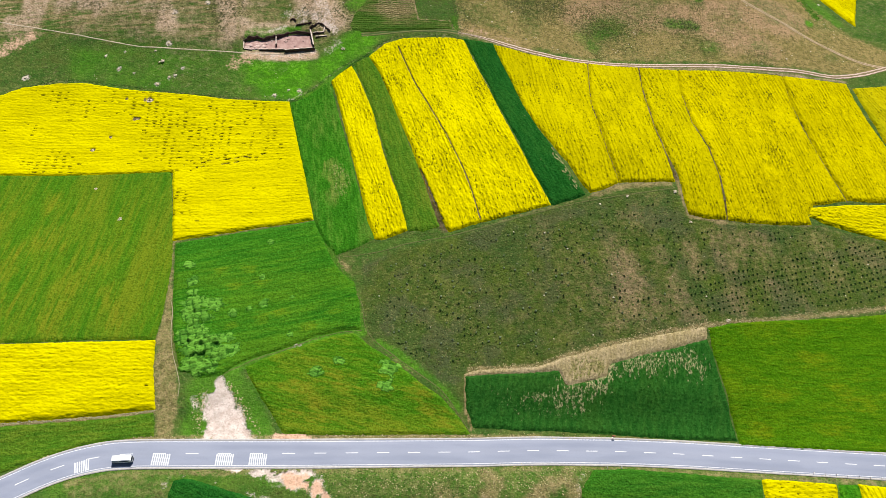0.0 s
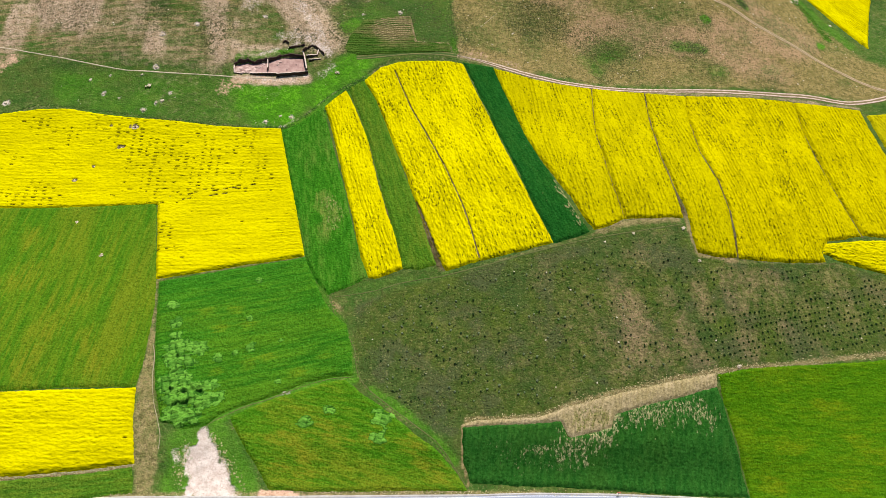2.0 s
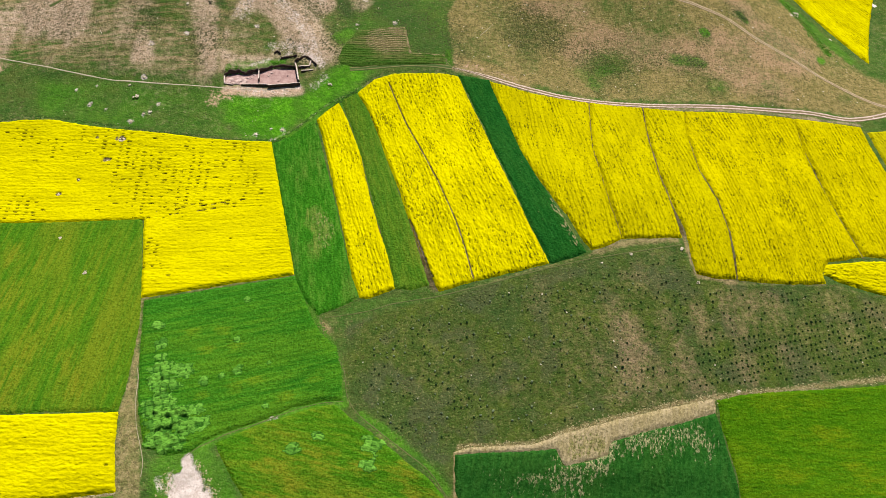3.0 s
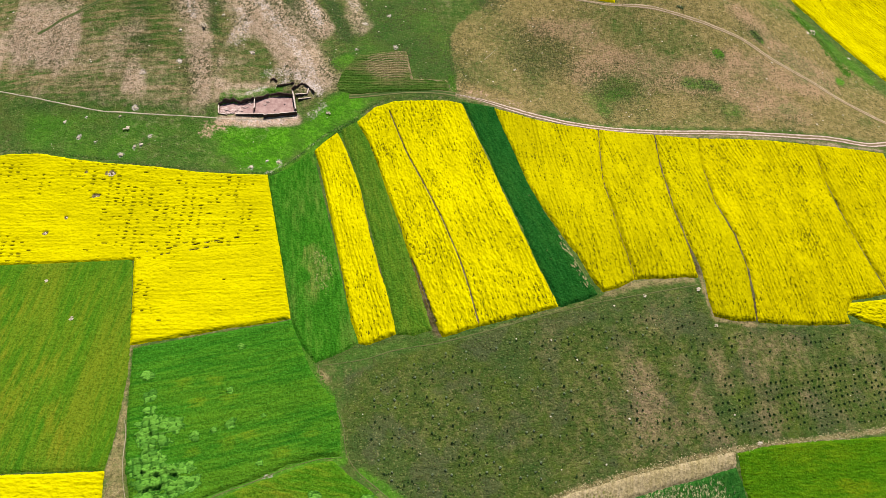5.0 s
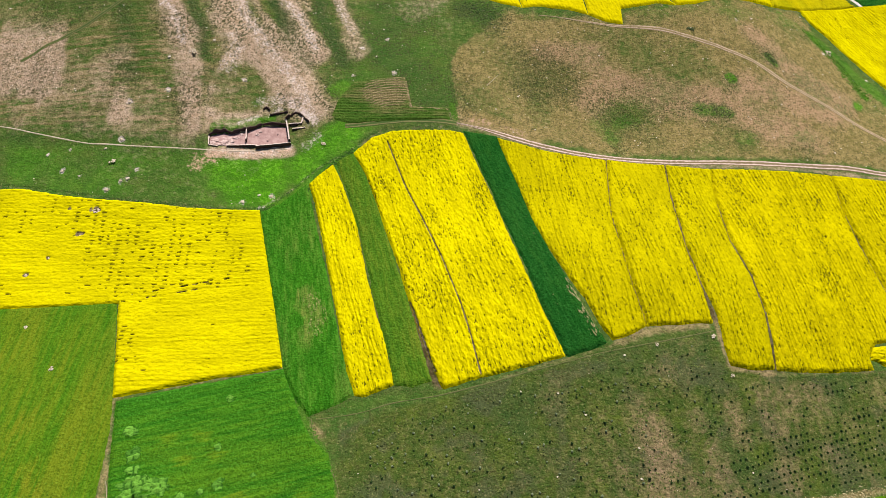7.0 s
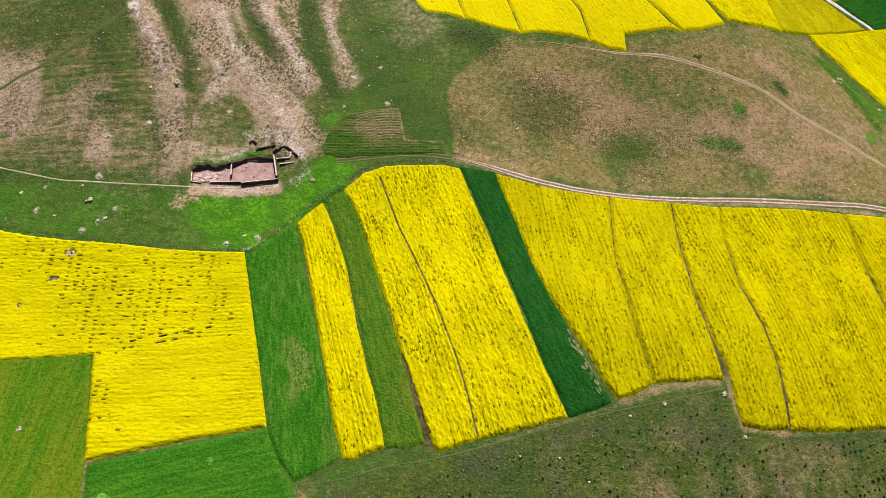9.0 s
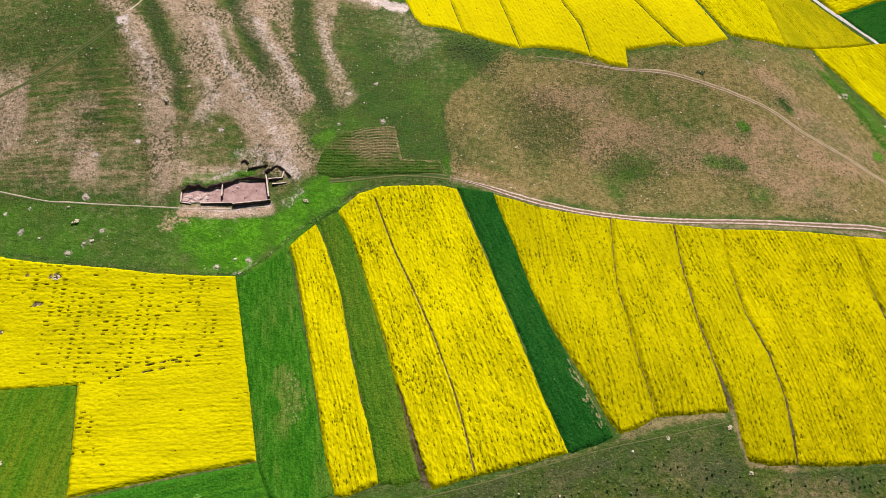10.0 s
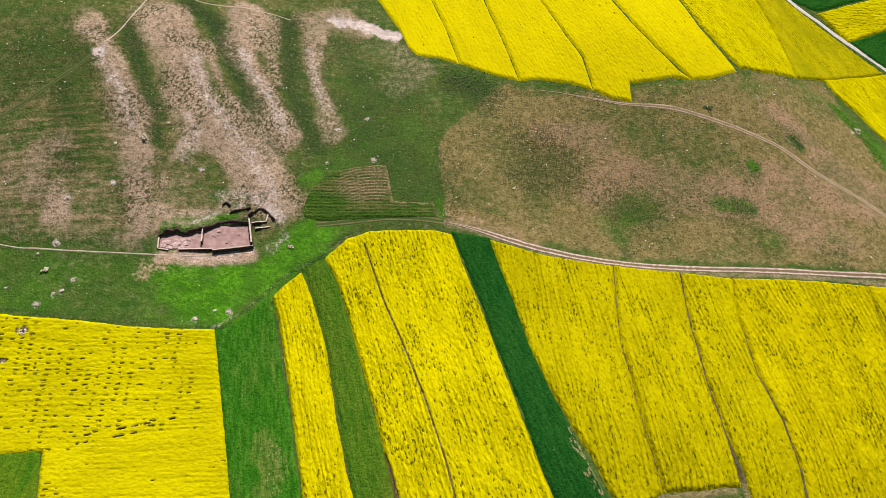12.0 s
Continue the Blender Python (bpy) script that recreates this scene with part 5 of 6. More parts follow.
green("barley_field", [(-69.3, 124.2), (-62.5, 127.9), (-51.3, 132.7), (-39.6, 137.0), (-32.5, 138.2), (-25.1, 132.6), (-16.8, 127.4), (-8.6, 120.4), (-0.7, 115.4), (5.1, 109.7), (9.1, 103.6), (-15.9, 102.8), (-42.2, 101.8), (-53.4, 102), (-58, 108.6), (-63.8, 116.3)], -12, ((0.034, 0.122, 0.005), (0.070, 0.176, 0.008), (0.190, 0.172, 0.014)), 0.55, "green barley field with orange-brown ripening patches", 0.5, seed=5, pale=(0.13, 0.24, 0.06), lodged=[(-44.4, 124.2, 2.6), (-36.8, 127.6, 1.8), (-18.7, 125.7, 3.2), (-20.4, 118.6, 2.6)], ripes=[(-46.6, 116.9, 6), (-44, 112, 5), (-34.1, 119.4, 6), (-22.3, 118.6, 5), (-8.6, 117.4, 5), (-2.7, 110.1, 5), (-43, 107.5, 4), (-50, 109, 4)])
green("barley_field", [(-69.5, 252.9), (-61.8, 257.1), (-52.9, 266.2), (-50.2, 257.8), (-44.8, 239.1), (-39, 218.9), (-34.1, 200), (-30.1, 185.6), (-26.8, 178), (-33.9, 174), (-41.4, 171.2), (-45.1, 175.7), (-50.5, 185.2), (-52.2, 189.8), (-57.3, 208.9), (-63.1, 229.7)], -80, ((0.020, 0.105, 0.006), (0.043, 0.170, 0.010), (0.19, 0.20, 0.045)), 0.4, "green barley strip with a pale flattened patch", 0.5, worn=[([(-45.4, 214.7), (-40.9, 208.2), (-42.6, 200.8)], 3.4, 0.5)], seed=6, pale=(0.25, 0.26, 0.085), ripes=[(-47.6, 214.7, 5), (-43.4, 208.2, 6), (-45.1, 200.8, 5)])
green("grass_strip", [(-41.8, 277), (-35.4, 281.5), (-30.1, 271.8), (-24.2, 256.8), (-19.8, 242.3), (-14.2, 224.4), (-9.8, 209.4), (-5.4, 194.2), (-1.7, 181.7), (-7.5, 179.7), (-13.7, 180.8), (-17.1, 195.5), (-21.1, 209.2), (-25.5, 225.8), (-30.3, 245), (-36.2, 262.7)], -75, GRASSY, 0.5, "green grass strip between rapeseed strips", 0.35, seed=7)
green("barley_field", [(10.4, 293.1), (24.1, 291.8), (30.7, 269.8), (35.7, 248.5), (40.9, 229.6), (46, 216.4), (50.1, 204.8), (56.2, 192.1), (50.2, 189.4), (42.7, 187.5), (36.8, 203.9), (32, 222.6), (26.5, 242.3), (20.4, 264.8), (15.1, 280.2)], -70, ((0.006, 0.054, 0.007), (0.013, 0.084, 0.012), (0.034, 0.098, 0.012)), 0.3, "dark green barley strip with pale lodged edge", 0.6, seed=8, worn=[([(47, 215.3), (50.3, 206.4), (54.2, 196.6)], 2.6, 0.62), ([(30, 250), (38, 228), (45, 205)], 5.0, 0.20)])
green("wheat_field", [(8.2, 122.4), (15.2, 123.2), (27.2, 123.7), (35.2, 124.3), (40.9, 125), (43, 119.9), (51.1, 121.4), (58.4, 123.6), (59.8, 127.7), (70.6, 131.1), (86, 135.4), (97.6, 139.4), (99, 134.9), (100.9, 121.8), (102.5, 104.3), (81.1, 104.3), (61.4, 105.2), (41.9, 105.8), (22.4, 105.8), (10.5, 106.3), (8.6, 112.3)], 82, ((0.012, 0.070, 0.009), (0.026, 0.108, 0.015), (0.058, 0.114, 0.016)), 0.2, "dark green wheat field with dry stalks at its top", 0.7, 2.7, 0.5, seed=9, pale=(0.40, 0.36, 0.19), worn=[([(54.4, 131.6), (58.7, 126.9), (50.9, 119), (42.7, 116.8)], 5.5, 0.55), ([(28.8, 116.1), (40.7, 116.8), (50.7, 117.1)], 1.8, 0.5), ([(61.8, 127.1), (74.6, 129.8), (85.5, 131.6), (91.5, 129.1)], 5.5, 0.5), ([(19, 118.2), (22.7, 112.6), (34.5, 111.9), (46.3, 112.2)], 3.5, 0.3)])
green("stubble_strip", [(7.8, 123.2), (13.2, 124.8), (33.3, 126), (43.6, 129.5), (54.1, 132.3), (75.6, 138.1), (98.4, 144.2), (97.9, 139.6), (86, 135.6), (70.6, 131.3), (59.6, 127.9), (58.2, 123.6), (44, 120.1), (41.3, 125), (27.2, 123.9), (13.2, 123.2)], 82, ((0.25, 0.200, 0.092), (0.36, 0.290, 0.155), (0.40, 0.315, 0.200)), 0.7, "strip of dry tan straw above the wheat", 0.45, 1.3, 0.5, seed=10, pale=(0.19, 0.19, 0.055), worn=[([(47.4, 125.5), (54.7, 127.1)], 4.0, 0.6)])
green("barley_field", [(99.2, 143.9), (110.2, 147), (134.5, 151.1), (175.8, 156.8), (202.5, 159.1), (177.1, 100.7), (154.7, 101.5), (130.9, 101.8), (103.3, 102.6), (102, 121.9), (99.7, 135.9)], 1, OLIVE, 0.45, "yellowish green barley field beside the road", 0.5, seed=11, ripes=[(122.2, 121.2, 5), (145, 124.7, 5), (139.5, 135.5, 5), (153.5, 118.5, 5), (112.4, 108.3, 5), (139.7, 109.5, 5)])
green("barley_field", [(-84.6, 84.6), (-82.2, 85.4), (-79, 85.2), (-72, 83.4), (-64.7, 81.6), (-59, 79.9), (-54, 75), (-63.5, 72.6), (-84.2, 72.2), (-85.5, 80.4)], -30, DEEP, 0.4, "small dark green barley plot below the road", 0.5, seed=12)
green("barley_field", [(50.2, 92), (59.9, 92.8), (79, 91.9), (106.6, 90.3), (105.7, 83.4), (105.7, 76.3), (44.7, 75.5), (45.8, 85.9)], 0, ((0.020, 0.095, 0.008), (0.044, 0.148, 0.012), (0.100, 0.150, 0.020)), 0.3, "green barley plot below the road", 0.5, seed=13)
green("barley_field", [(133.4, 89.4), (140.4, 89.5), (138.7, 76.7), (130.7, 76.6)], -80, FRESH, 0.3, "green barley plot below the road", 0.5, seed=14)
green("barley_field", [(175.7, 490.4), (186.6, 454.7), (200.4, 451.2), (219.6, 459.7), (242.5, 467.6), (252.4, 501.6)], 30, DEEP, 0.3, "dark green barley field beyond the farm lane", 0.5, seed=15)
green("barley_field", [(214, 433.5), (235.9, 443.1), (264.9, 451), (246.2, 393.9), (228.8, 418.6)], 20, DEEP, 0.3, "dark green barley field beyond the farm lane", 0.5, seed=16)
green("garden_plot", [(-46, 298.7), (-43.6, 306.5), (-37.1, 316.6), (-24.5, 319.7), (-15.2, 320.9), (-13.2, 311.5), (-11.9, 304.7), (4, 305), (4.1, 298.7), (-10.5, 298.1), (-31.3, 296.6), (-43.7, 296.1)], 2, ((0.030, 0.080, 0.010), (0.060, 0.110, 0.016), (0.200, 0.140, 0.070)), 0.75, "small ploughed plot with sparse green rows", 0.3, 1.3, 0.45, seed=17, pale=(0.26, 0.200, 0.110), worn=[([(-24.5, 319.7), (-15, 320.6), (-13.4, 311.5), (-12.1, 304.9), (-4.4, 304.3), (3.6, 304.3)], 0.7, 0.75)], furrows=(-22.9, 312.4, 9.0, 1.35))

# ---- road markings ----
road = bpy.data.objects["road"]
RUN = np.r_[0, np.cumsum(np.hypot(*np.diff(ROAD_LINE, axis=0).T))]


def along(s):
    """Place and heading at s metres along the road."""
    x, y = np.interp(s, RUN, ROAD_LINE[:, 0]), np.interp(s, RUN, ROAD_LINE[:, 1])
    x2, y2 = np.interp(s + 1, RUN, ROAD_LINE[:, 0]), np.interp(s + 1, RUN, ROAD_LINE[:, 1])
    return x, y, math.atan2(y2 - y, x2 - x)


def mark(name, s, off, length, width):
    """A painted bar on the road, a part of it."""
    x, y, a = along(s)
    bm = bmesh.new()
    box(bm, -length / 2, length / 2, -width / 2, width / 2, -0.03, 0.012)
    ob = part(name, bm, PAINT, road, "white painted road bar")
    ob.matrix_basis = pose(x - math.sin(a) * off, y + math.cos(a) * off, float(road_level(x)) + 0.075, 0, math.degrees(math.atan(0.07 * math.cos(a))), math.degrees(a))


mid_run = float(np.interp((-9.5, 96.5)[0], ROAD_LINE[:, 0], RUN))
for k in range(-15, 18):
    s = mid_run + (10 if k > 0 else 10.25) * k
    if 2 < s < RUN[-1] - 2:
        mark("lane_dash", s, 0.0, 4.0, 0.18)
for x0, bars in [(-116.7, 7), (-93.2, 9), (-73.2, 9), (-62.6, 9)]:
    for k in range(bars):
        mark("rumble_bar", float(np.interp(x0 + 0.64 * k, ROAD_LINE[:, 0], RUN)), -2.0, 0.30, 3.6)

# ---- minibus ----
WHITE = plain_material("bus_paint", (0.82, 0.82, 0.83), (0.76, 0.76, 0.78), 0.8, 0.35, 0.02)
DARK_GLASS = plain_material("tinted_glass", (0.012, 0.014, 0.018), (0.02, 0.022, 0.026), 1.0, 0.08, 0.0)
RUBBER = plain_material("rubber", (0.02, 0.02, 0.02), (0.035, 0.035, 0.035), 4.0, 0.8)
STEEL = plain_material("grey_steel", (0.45, 0.45, 0.46), (0.35, 0.35, 0.36), 3.0, 0.4, 0.05, metal=0.7)
LAMP_RED = plain_material("red_lens", (0.4, 0.02, 0.015), (0.3, 0.015, 0.01), 3.0, 0.2, 0.0)
LAMP_CLEAR = plain_material("clear_lens", (0.75, 0.75, 0.72), (0.65, 0.65, 0.62), 3.0, 0.15, 0.0)


def build_bus():
    s = float(np.interp(-102.2, ROAD_LINE[:, 0], RUN))
    x, y, a = along(s)
    bus = thing("minibus", (x + math.sin(a) * 2.1, y - math.cos(a) * 2.1, float(road_level(x)) + 0.08), math.degrees(a))
    bm = box(bmesh.new(), -3.5, 3.5, -1.08, 1.08, 0.42, 2.45, 0.16)
    for v in bm.verts:
        if v.co.x > 2.9 and v.co.z > 1.2:
            v.co.x -= (v.co.z - 1.2) * 0.28
    part("body", bm, WHITE, bus)
    part("roof", box(bmesh.new(), -3.35, 2.95, -0.95, 0.95, 2.44, 2.60, 0.07), WHITE, bus, "plain white roof")
    for k in range(5):
        for side in (-1, 1):
            part("side_window", box(bmesh.new(), -3.15 + 1.13 * k, -2.12 + 1.13 * k, side * 1.085 - 0.02, side * 1.085 + 0.02, 1.35, 2.15, 0.015), DARK_GLASS, bus, "dark tinted side window")
    bm = bmesh.new()
    box(bm, -0.03, 0.03, -0.95, 0.95, -0.45, 0.45, 0.02)
    ob = part("windscreen", bm, DARK_GLASS, bus, "dark sloping windscreen")
    ob.matrix_basis = pose(3.37, 0, 1.78, 0, -15.6, 0)
    part("rear_window", box(bmesh.new(), -3.53, -3.48, -0.85, 0.85, 1.4, 2.1, 0.015), DARK_GLASS, bus, "dark rear window")
    part("front_bumper", box(bmesh.new(), 3.4, 3.62, -1.05, 1.05, 0.38, 0.68, 0.05), RUBBER, bus, "black front bumper")
    part("rear_bumper", box(bmesh.new(), -3.6, -3.42, -1.05, 1.05, 0.38, 0.66, 0.05), RUBBER, bus, "black rear bumper")
    part("skirt", box(bmesh.new(), -3.3, 3.3, -1.10, 1.10, 0.36, 0.62, 0.03), RUBBER, bus, "dark lower skirt")
    for side in (-1, 1):
        part("headlight", box(bmesh.new(), 3.44, 3.53, side * 0.8 - 0.16, side * 0.8 + 0.16, 0.78, 0.98, 0.03), LAMP_CLEAR, bus)
        part("tail_light", box(bmesh.new(), -3.54, -3.47, side * 0.92 - 0.09, side * 0.92 + 0.09, 0.8, 1.15, 0.02), LAMP_RED, bus)
        part("mirror", box(bmesh.new(), 3.05, 3.15, side * 1.28 - 0.09, side * 1.28 + 0.09, 1.55, 1.9, 0.03), RUBBER, bus, "black wing mirror")
        for wx in (-2.15, 2.25):
            bm = bmesh.new()
            bmesh.ops.create_cone(bm, cap_ends=True, segments=20, radius1=0.42, radius2=0.42, depth=0.26, matrix=Matrix.Translation((wx, side * 0.98, 0.42)) @ Matrix.Rotation(math.pi / 2, 4, "X"))
            tyre = part("wheel", bm, RUBBER, bus, "black tyre")
            bm = bmesh.new()
            bmesh.ops.create_cone(bm, cap_ends=True, segments=16, radius1=0.22, radius2=0.20, depth=0.05, matrix=Matrix.Translation((wx, side * 1.12, 0.42)) @ Matrix.Rotation(math.pi / 2, 4, "X"))
            part("rim", bm, STEEL, tyre, "grey steel rim")
    bus.matrix_basis = bus.matrix_basis @ pose(0, 0, 0, 0, math.degrees(math.atan(0.07 * math.cos(a))), 0)
    bus.scale = (0.88, 0.90, 0.78)
    tagged(bus, "small white bus with dark windows on the asphalt road", "bus")


build_bus()

# ---- ruin ----
# One mud in two tones: pale for sunlit tops, darkened for shaded faces.
MUD_SUNLIT = plain_material("sunlit_mud", (0.64, 0.52, 0.46), (0.50, 0.385, 0.33), 1.3, 1.0, 0.7, 0.06)
MUD_SHADED = plain_material("mud_wall", (0.075, 0.046, 0.037), (0.045, 0.028, 0.023), 1.1, 1.0, 0.8, 0.08)
MUD_FLOOR = plain_material("earth_floor", (0.235, 0.138, 0.124), (0.370, 0.245, 0.222), 0.42, 1.0, 0.7, 0.10)
MUD_RUBBLE = plain_material("mud_rubble", (0.52, 0.39, 0.35), (0.30, 0.195, 0.175), 0.9, 1.0, 0.7, 0.08)


def mud_wall(parent, line, thick, rise, base_drop=0.6, ragged=0.5, seed=0, name="wall", label="", floor=None, sunlit=True):
    """A weathered mud wall along a line; rise is its height over the ground or over the floor."""
    p = flow(line, 0.45)
    t = np.gradient(p, axis=0)
    t /= np.linalg.norm(t, axis=1)[:, None] + 1e-9
    side = np.stack([-t[:, 1], t[:, 0]], 1)
    run = np.arange(len(p)) * 0.45
    wave = clouds(run / 1.8, run * 0 + seed, seed, 3) - 0.5 + 0.8 * (grain(run / 0.8, run * 0 + 9, seed + 8) - 0.5)
    ground_z = land(p[:, 0], p[:, 1]) if floor is None else np.full(len(p), 0.0) + floor(p[:, 0], p[:, 1])
    top = ground_z + rise * (1 + ragged * 2 * wave)
    half = thick / 2 * (1 + 0.35 * (grain(run / 0.9, run * 0 + 5, seed + 3) - 0.5))
    bm = bmesh.new()
    rings = []
    for q, n, z, w, g in zip(p, side, top, half, ground_z):
        low = g - base_drop
        cut = [(-1.15, low), (-1.0, z - 0.18), (-0.72, z), (0.72, z + 0.03), (1.0, z - 0.15), (1.15, low)]
        rings.append([bm.verts.new((q[0] + n[0] * s * w, q[1] + n[1] * s * w, h)) for s, h in cut])
    for a, b in zip(rings, rings[1:]):
        for k in range(5):
            face = bm.faces.new((a[k], b[k], b[k + 1], a[k + 1]))
            # Shade is put into the colour: sides dark, tops pale or all dark.
            face.material_index = 1 if sunlit and k in (1, 2, 3) else 0
    bm.faces.new(rings[0])
    bm.faces.new(rings[-1][::-1])
    bmesh.ops.recalc_face_normals(bm, faces=bm.faces)
    ob = part(name, bm, MUD_SHADED, parent, label)
    ob.data.materials.append(MUD_SUNLIT)
    ob.matrix_parent_inverse = parent.matrix_basis.inverted()
    return ob


def build_ruin():
    ruin = thing("ruined_house", (-77.0, 283.0, 31.3))
    yard = lambda x, y: 31.3 - 0.062 * (x + 77) + 0.13 * (y - 283)  # noqa: E731
    bm = bmesh.new()
    ring = [bm.verts.new((x, y, float(yard(x, y)) + 0.14)) for x, y in RUIN_YARD]
    bm.faces.new(ring)
    bmesh.ops.recalc_face_normals(bm, faces=bm.faces)
    low = bmesh.ops.extrude_face_region(bm, geom=list(bm.faces))
    for v in low["geom"]:
        if isinstance(v, bmesh.types.BMVert):
            v.co.z -= 0.7
    bmesh.ops.recalc_face_normals(bm, faces=bm.faces)
    ob = part("floor_slab", bm, MUD_FLOOR, ruin, "trodden reddish earth floor")
    ob.matrix_parent_inverse = ruin.matrix_basis.inverted()
    mud_wall(ruin, [(-93.6, 281.2), (-89.8, 280.9)], 0.42, 0.95, ragged=0.12, seed=1, name="front_wall", floor=yard)
    mud_wall(ruin, [(-86.4, 281.4), (-80.0, 281.9), (-74.3, 282.5)], 0.42, 0.95, ragged=0.12, seed=2, name="front_wall", floor=yard)
    mud_wall(ruin, [(-74.6, 281.6), (-67.0, 283.1), (-60.8, 284.4)], 0.42, 1.2, ragged=0.08, seed=3, name="front_wall", floor=yard)
    mud_wall(ruin, [(-93.4, 281.0), (-94.3, 286.2)], 0.42, 1.2, ragged=0.2, seed=4, name="side_wall", floor=yard)
    mud_wall(ruin, [(-94.3, 286.2), (-92.4, 287.8), (-89.6, 288.5), (-88.3, 289.1), (-85.6, 288.1), (-82.9, 289.2), (-79.7, 290.4)], 0.5, 1.8, ragged=0.40, seed=5, name="back_wall", label="ragged eroded mud back wall", floor=yard, sunlit=False)
    mud_wall(ruin, [(-79.6, 290.0), (-76.4, 291.8), (-74.9, 292.8), (-71.7, 293.8), (-63.5, 294.1)], 0.5, 1.7, ragged=0.26, seed=6, name="back_wall", label="ragged eroded mud back wall", floor=yard, sunlit=False)
    mud_wall(ruin, [(-79.6, 290.2), (-78.9, 284.4)], 0.5, 1.7, ragged=0.18, seed=7, name="partition_wall", floor=yard)
    mud_wall(ruin, [(-64.2, 295.9), (-63.3, 293.2), (-61.3, 284.9)], 0.6, 2.2, ragged=0.10, seed=8, name="side_wall", floor=yard)
    mud_wall(ruin, [(-62.5, 293.3), (-57.2, 294.2)], 0.45, 1.0, ragged=0.15, seed=9, name="low_wall")
    mud_wall(ruin, [(-61.0, 291.3), (-55.8, 292.5)], 0.45, 0.8, ragged=0.15, seed=10, name="low_wall")
    mud_wall(ruin, [(-57.4, 294.3), (-57.0, 297.0)], 0.6, 1.0, ragged=0.2, seed=11, name="low_wall")
    mud_wall(ruin, [(-64.2, 296.0), (-61.8, 297.6), (-60.0, 299.0), (-57.8, 298.0), (-56.0, 296.4), (-54.4, 295.0)], 0.5, 1.2, ragged=0.45, seed=12, name="broken_wall", label="broken rounded mud wall stump", sunlit=False)
    mud_wall(ruin, [(-70.6, 297.0), (-66.4, 298.3), (-63.4, 299.0)], 0.45, 0.9, ragged=0.5, seed=13, name="broken_wall", sunlit=False)
    mud_wall(ruin, [(-73.6, 299.3), (-72.4, 300.3), (-70.9, 299.2)], 0.5, 1.0, ragged=0.3, seed=14, name="broken_wall", sunlit=False)
    for k, (x, y, r) in enumerate([(-88.5, 283.2, 1.6), (-86.0, 282.6, 1.4), (-91.5, 284.6, 1.5), (-87.0, 285.3, 1.9), (-83.5, 286.3, 1.1), (-75.2, 288.6, 0.9), (-74.2, 290.2, 0.7), (-90.0, 282.2, 1.0), (-81.5, 288.3, 0.9), (-92.4, 283.0, 1.1), (-85.0, 284.2, 1.2), (-70.5, 285.4, 0.4), (-66.8, 289.0, 0.35)]):
        bm = bmesh.new()
        bmesh.ops.create_icosphere(bm, subdivisions=4, radius=1)
        for v in bm.verts:
            w = 1 + 0.55 * noise.noise(v.co * 1.4 + Vector((k * 7, 3, 1))) + 0.4 * noise.noise(v.co * 3.6 + Vector((k * 5, 1, 4)))
            v.co = Vector((x + v.co.x * r * w, y + v.co.y * r * 0.8 * w, float(yard(x, y)) + 0.1 + max(-0.2, v.co.z * 0.32 * w)))
        ob = part("rubble_heap", bm, MUD_RUBBLE, ruin, "slumped heap of pale mud rubble")
        ob.matrix_parent_inverse = ruin.matrix_basis.inverted()
    tagged(ruin, "roofless ruined mud-brick house with reddish earth floor", "ruin")


build_ruin()

# ---- stones ----
STONE = plain_material("pale_stone", (0.42, 0.35, 0.25), (0.30, 0.24, 0.17), 1.8, 0.95, 0.6, 0.08)
STONE_WHITE = plain_material("whitish_stone", (0.52, 0.455, 0.35), (0.40, 0.34, 0.26), 1.8, 0.95, 0.6, 0.08)


def stone_mesh(seed, flat=0.6):
    bm = bmesh.new()
    bmesh.ops.create_icosphere(bm, subdivisions=2, radius=1)
    for v in bm.verts:
        w = 1 + 0.55 * noise.noise(v.co * 1.3 + Vector((seed * 5.1, seed, 0)))
        v.co = Vector((v.co.x * w, v.co.y * w * 0.8, max(-0.35, v.co.z * w * flat)))
    me = bpy.data.meshes.new("stone")
    bm.to_mesh(me)
    bm.free()
    return me


STONES = []
for k in range(8):
    me = stone_mesh(k)
    me.materials.append(STONE_WHITE if k % 2 else STONE)
    STONES.append(me)
for k, (x, y, r) in enumerate(BOULDERS):
    ob = new("boulder", STONES[k % 8])
    ob.matrix_basis = pose(x, y, foot(x, y) + 0.1, 0, 0, 67 * k) @ Matrix.Diagonal((r * 0.85, r * 0.85, r * 0.5, 1))
    tagged(ob, "pale weathered boulder lying in the pasture", "boulder", "boulders on the pasture")
HEAPS = [(-131.3, 250, 1.5), (-134.7, 239, 1.1), (-143.3, 229.1, 1), (-148.9, 221.5, 0.8), (-141.7, 200.6, 0.8), (-127.7, 185.2, 0.8), (72.9, 192.1, 0.6), (93.5, 196.8, 0.9), (97.9, 184.2, 0.7), (107.8, 147.7, 0.9), (115.4, 145, 0.8), (113.8, 133.2, 0.7), (193.2, 367.4, 1.7), (-104.3, 320.4, 1.5), (-129.4, 271, 1.3), (-47.5, 285.6, 1)]
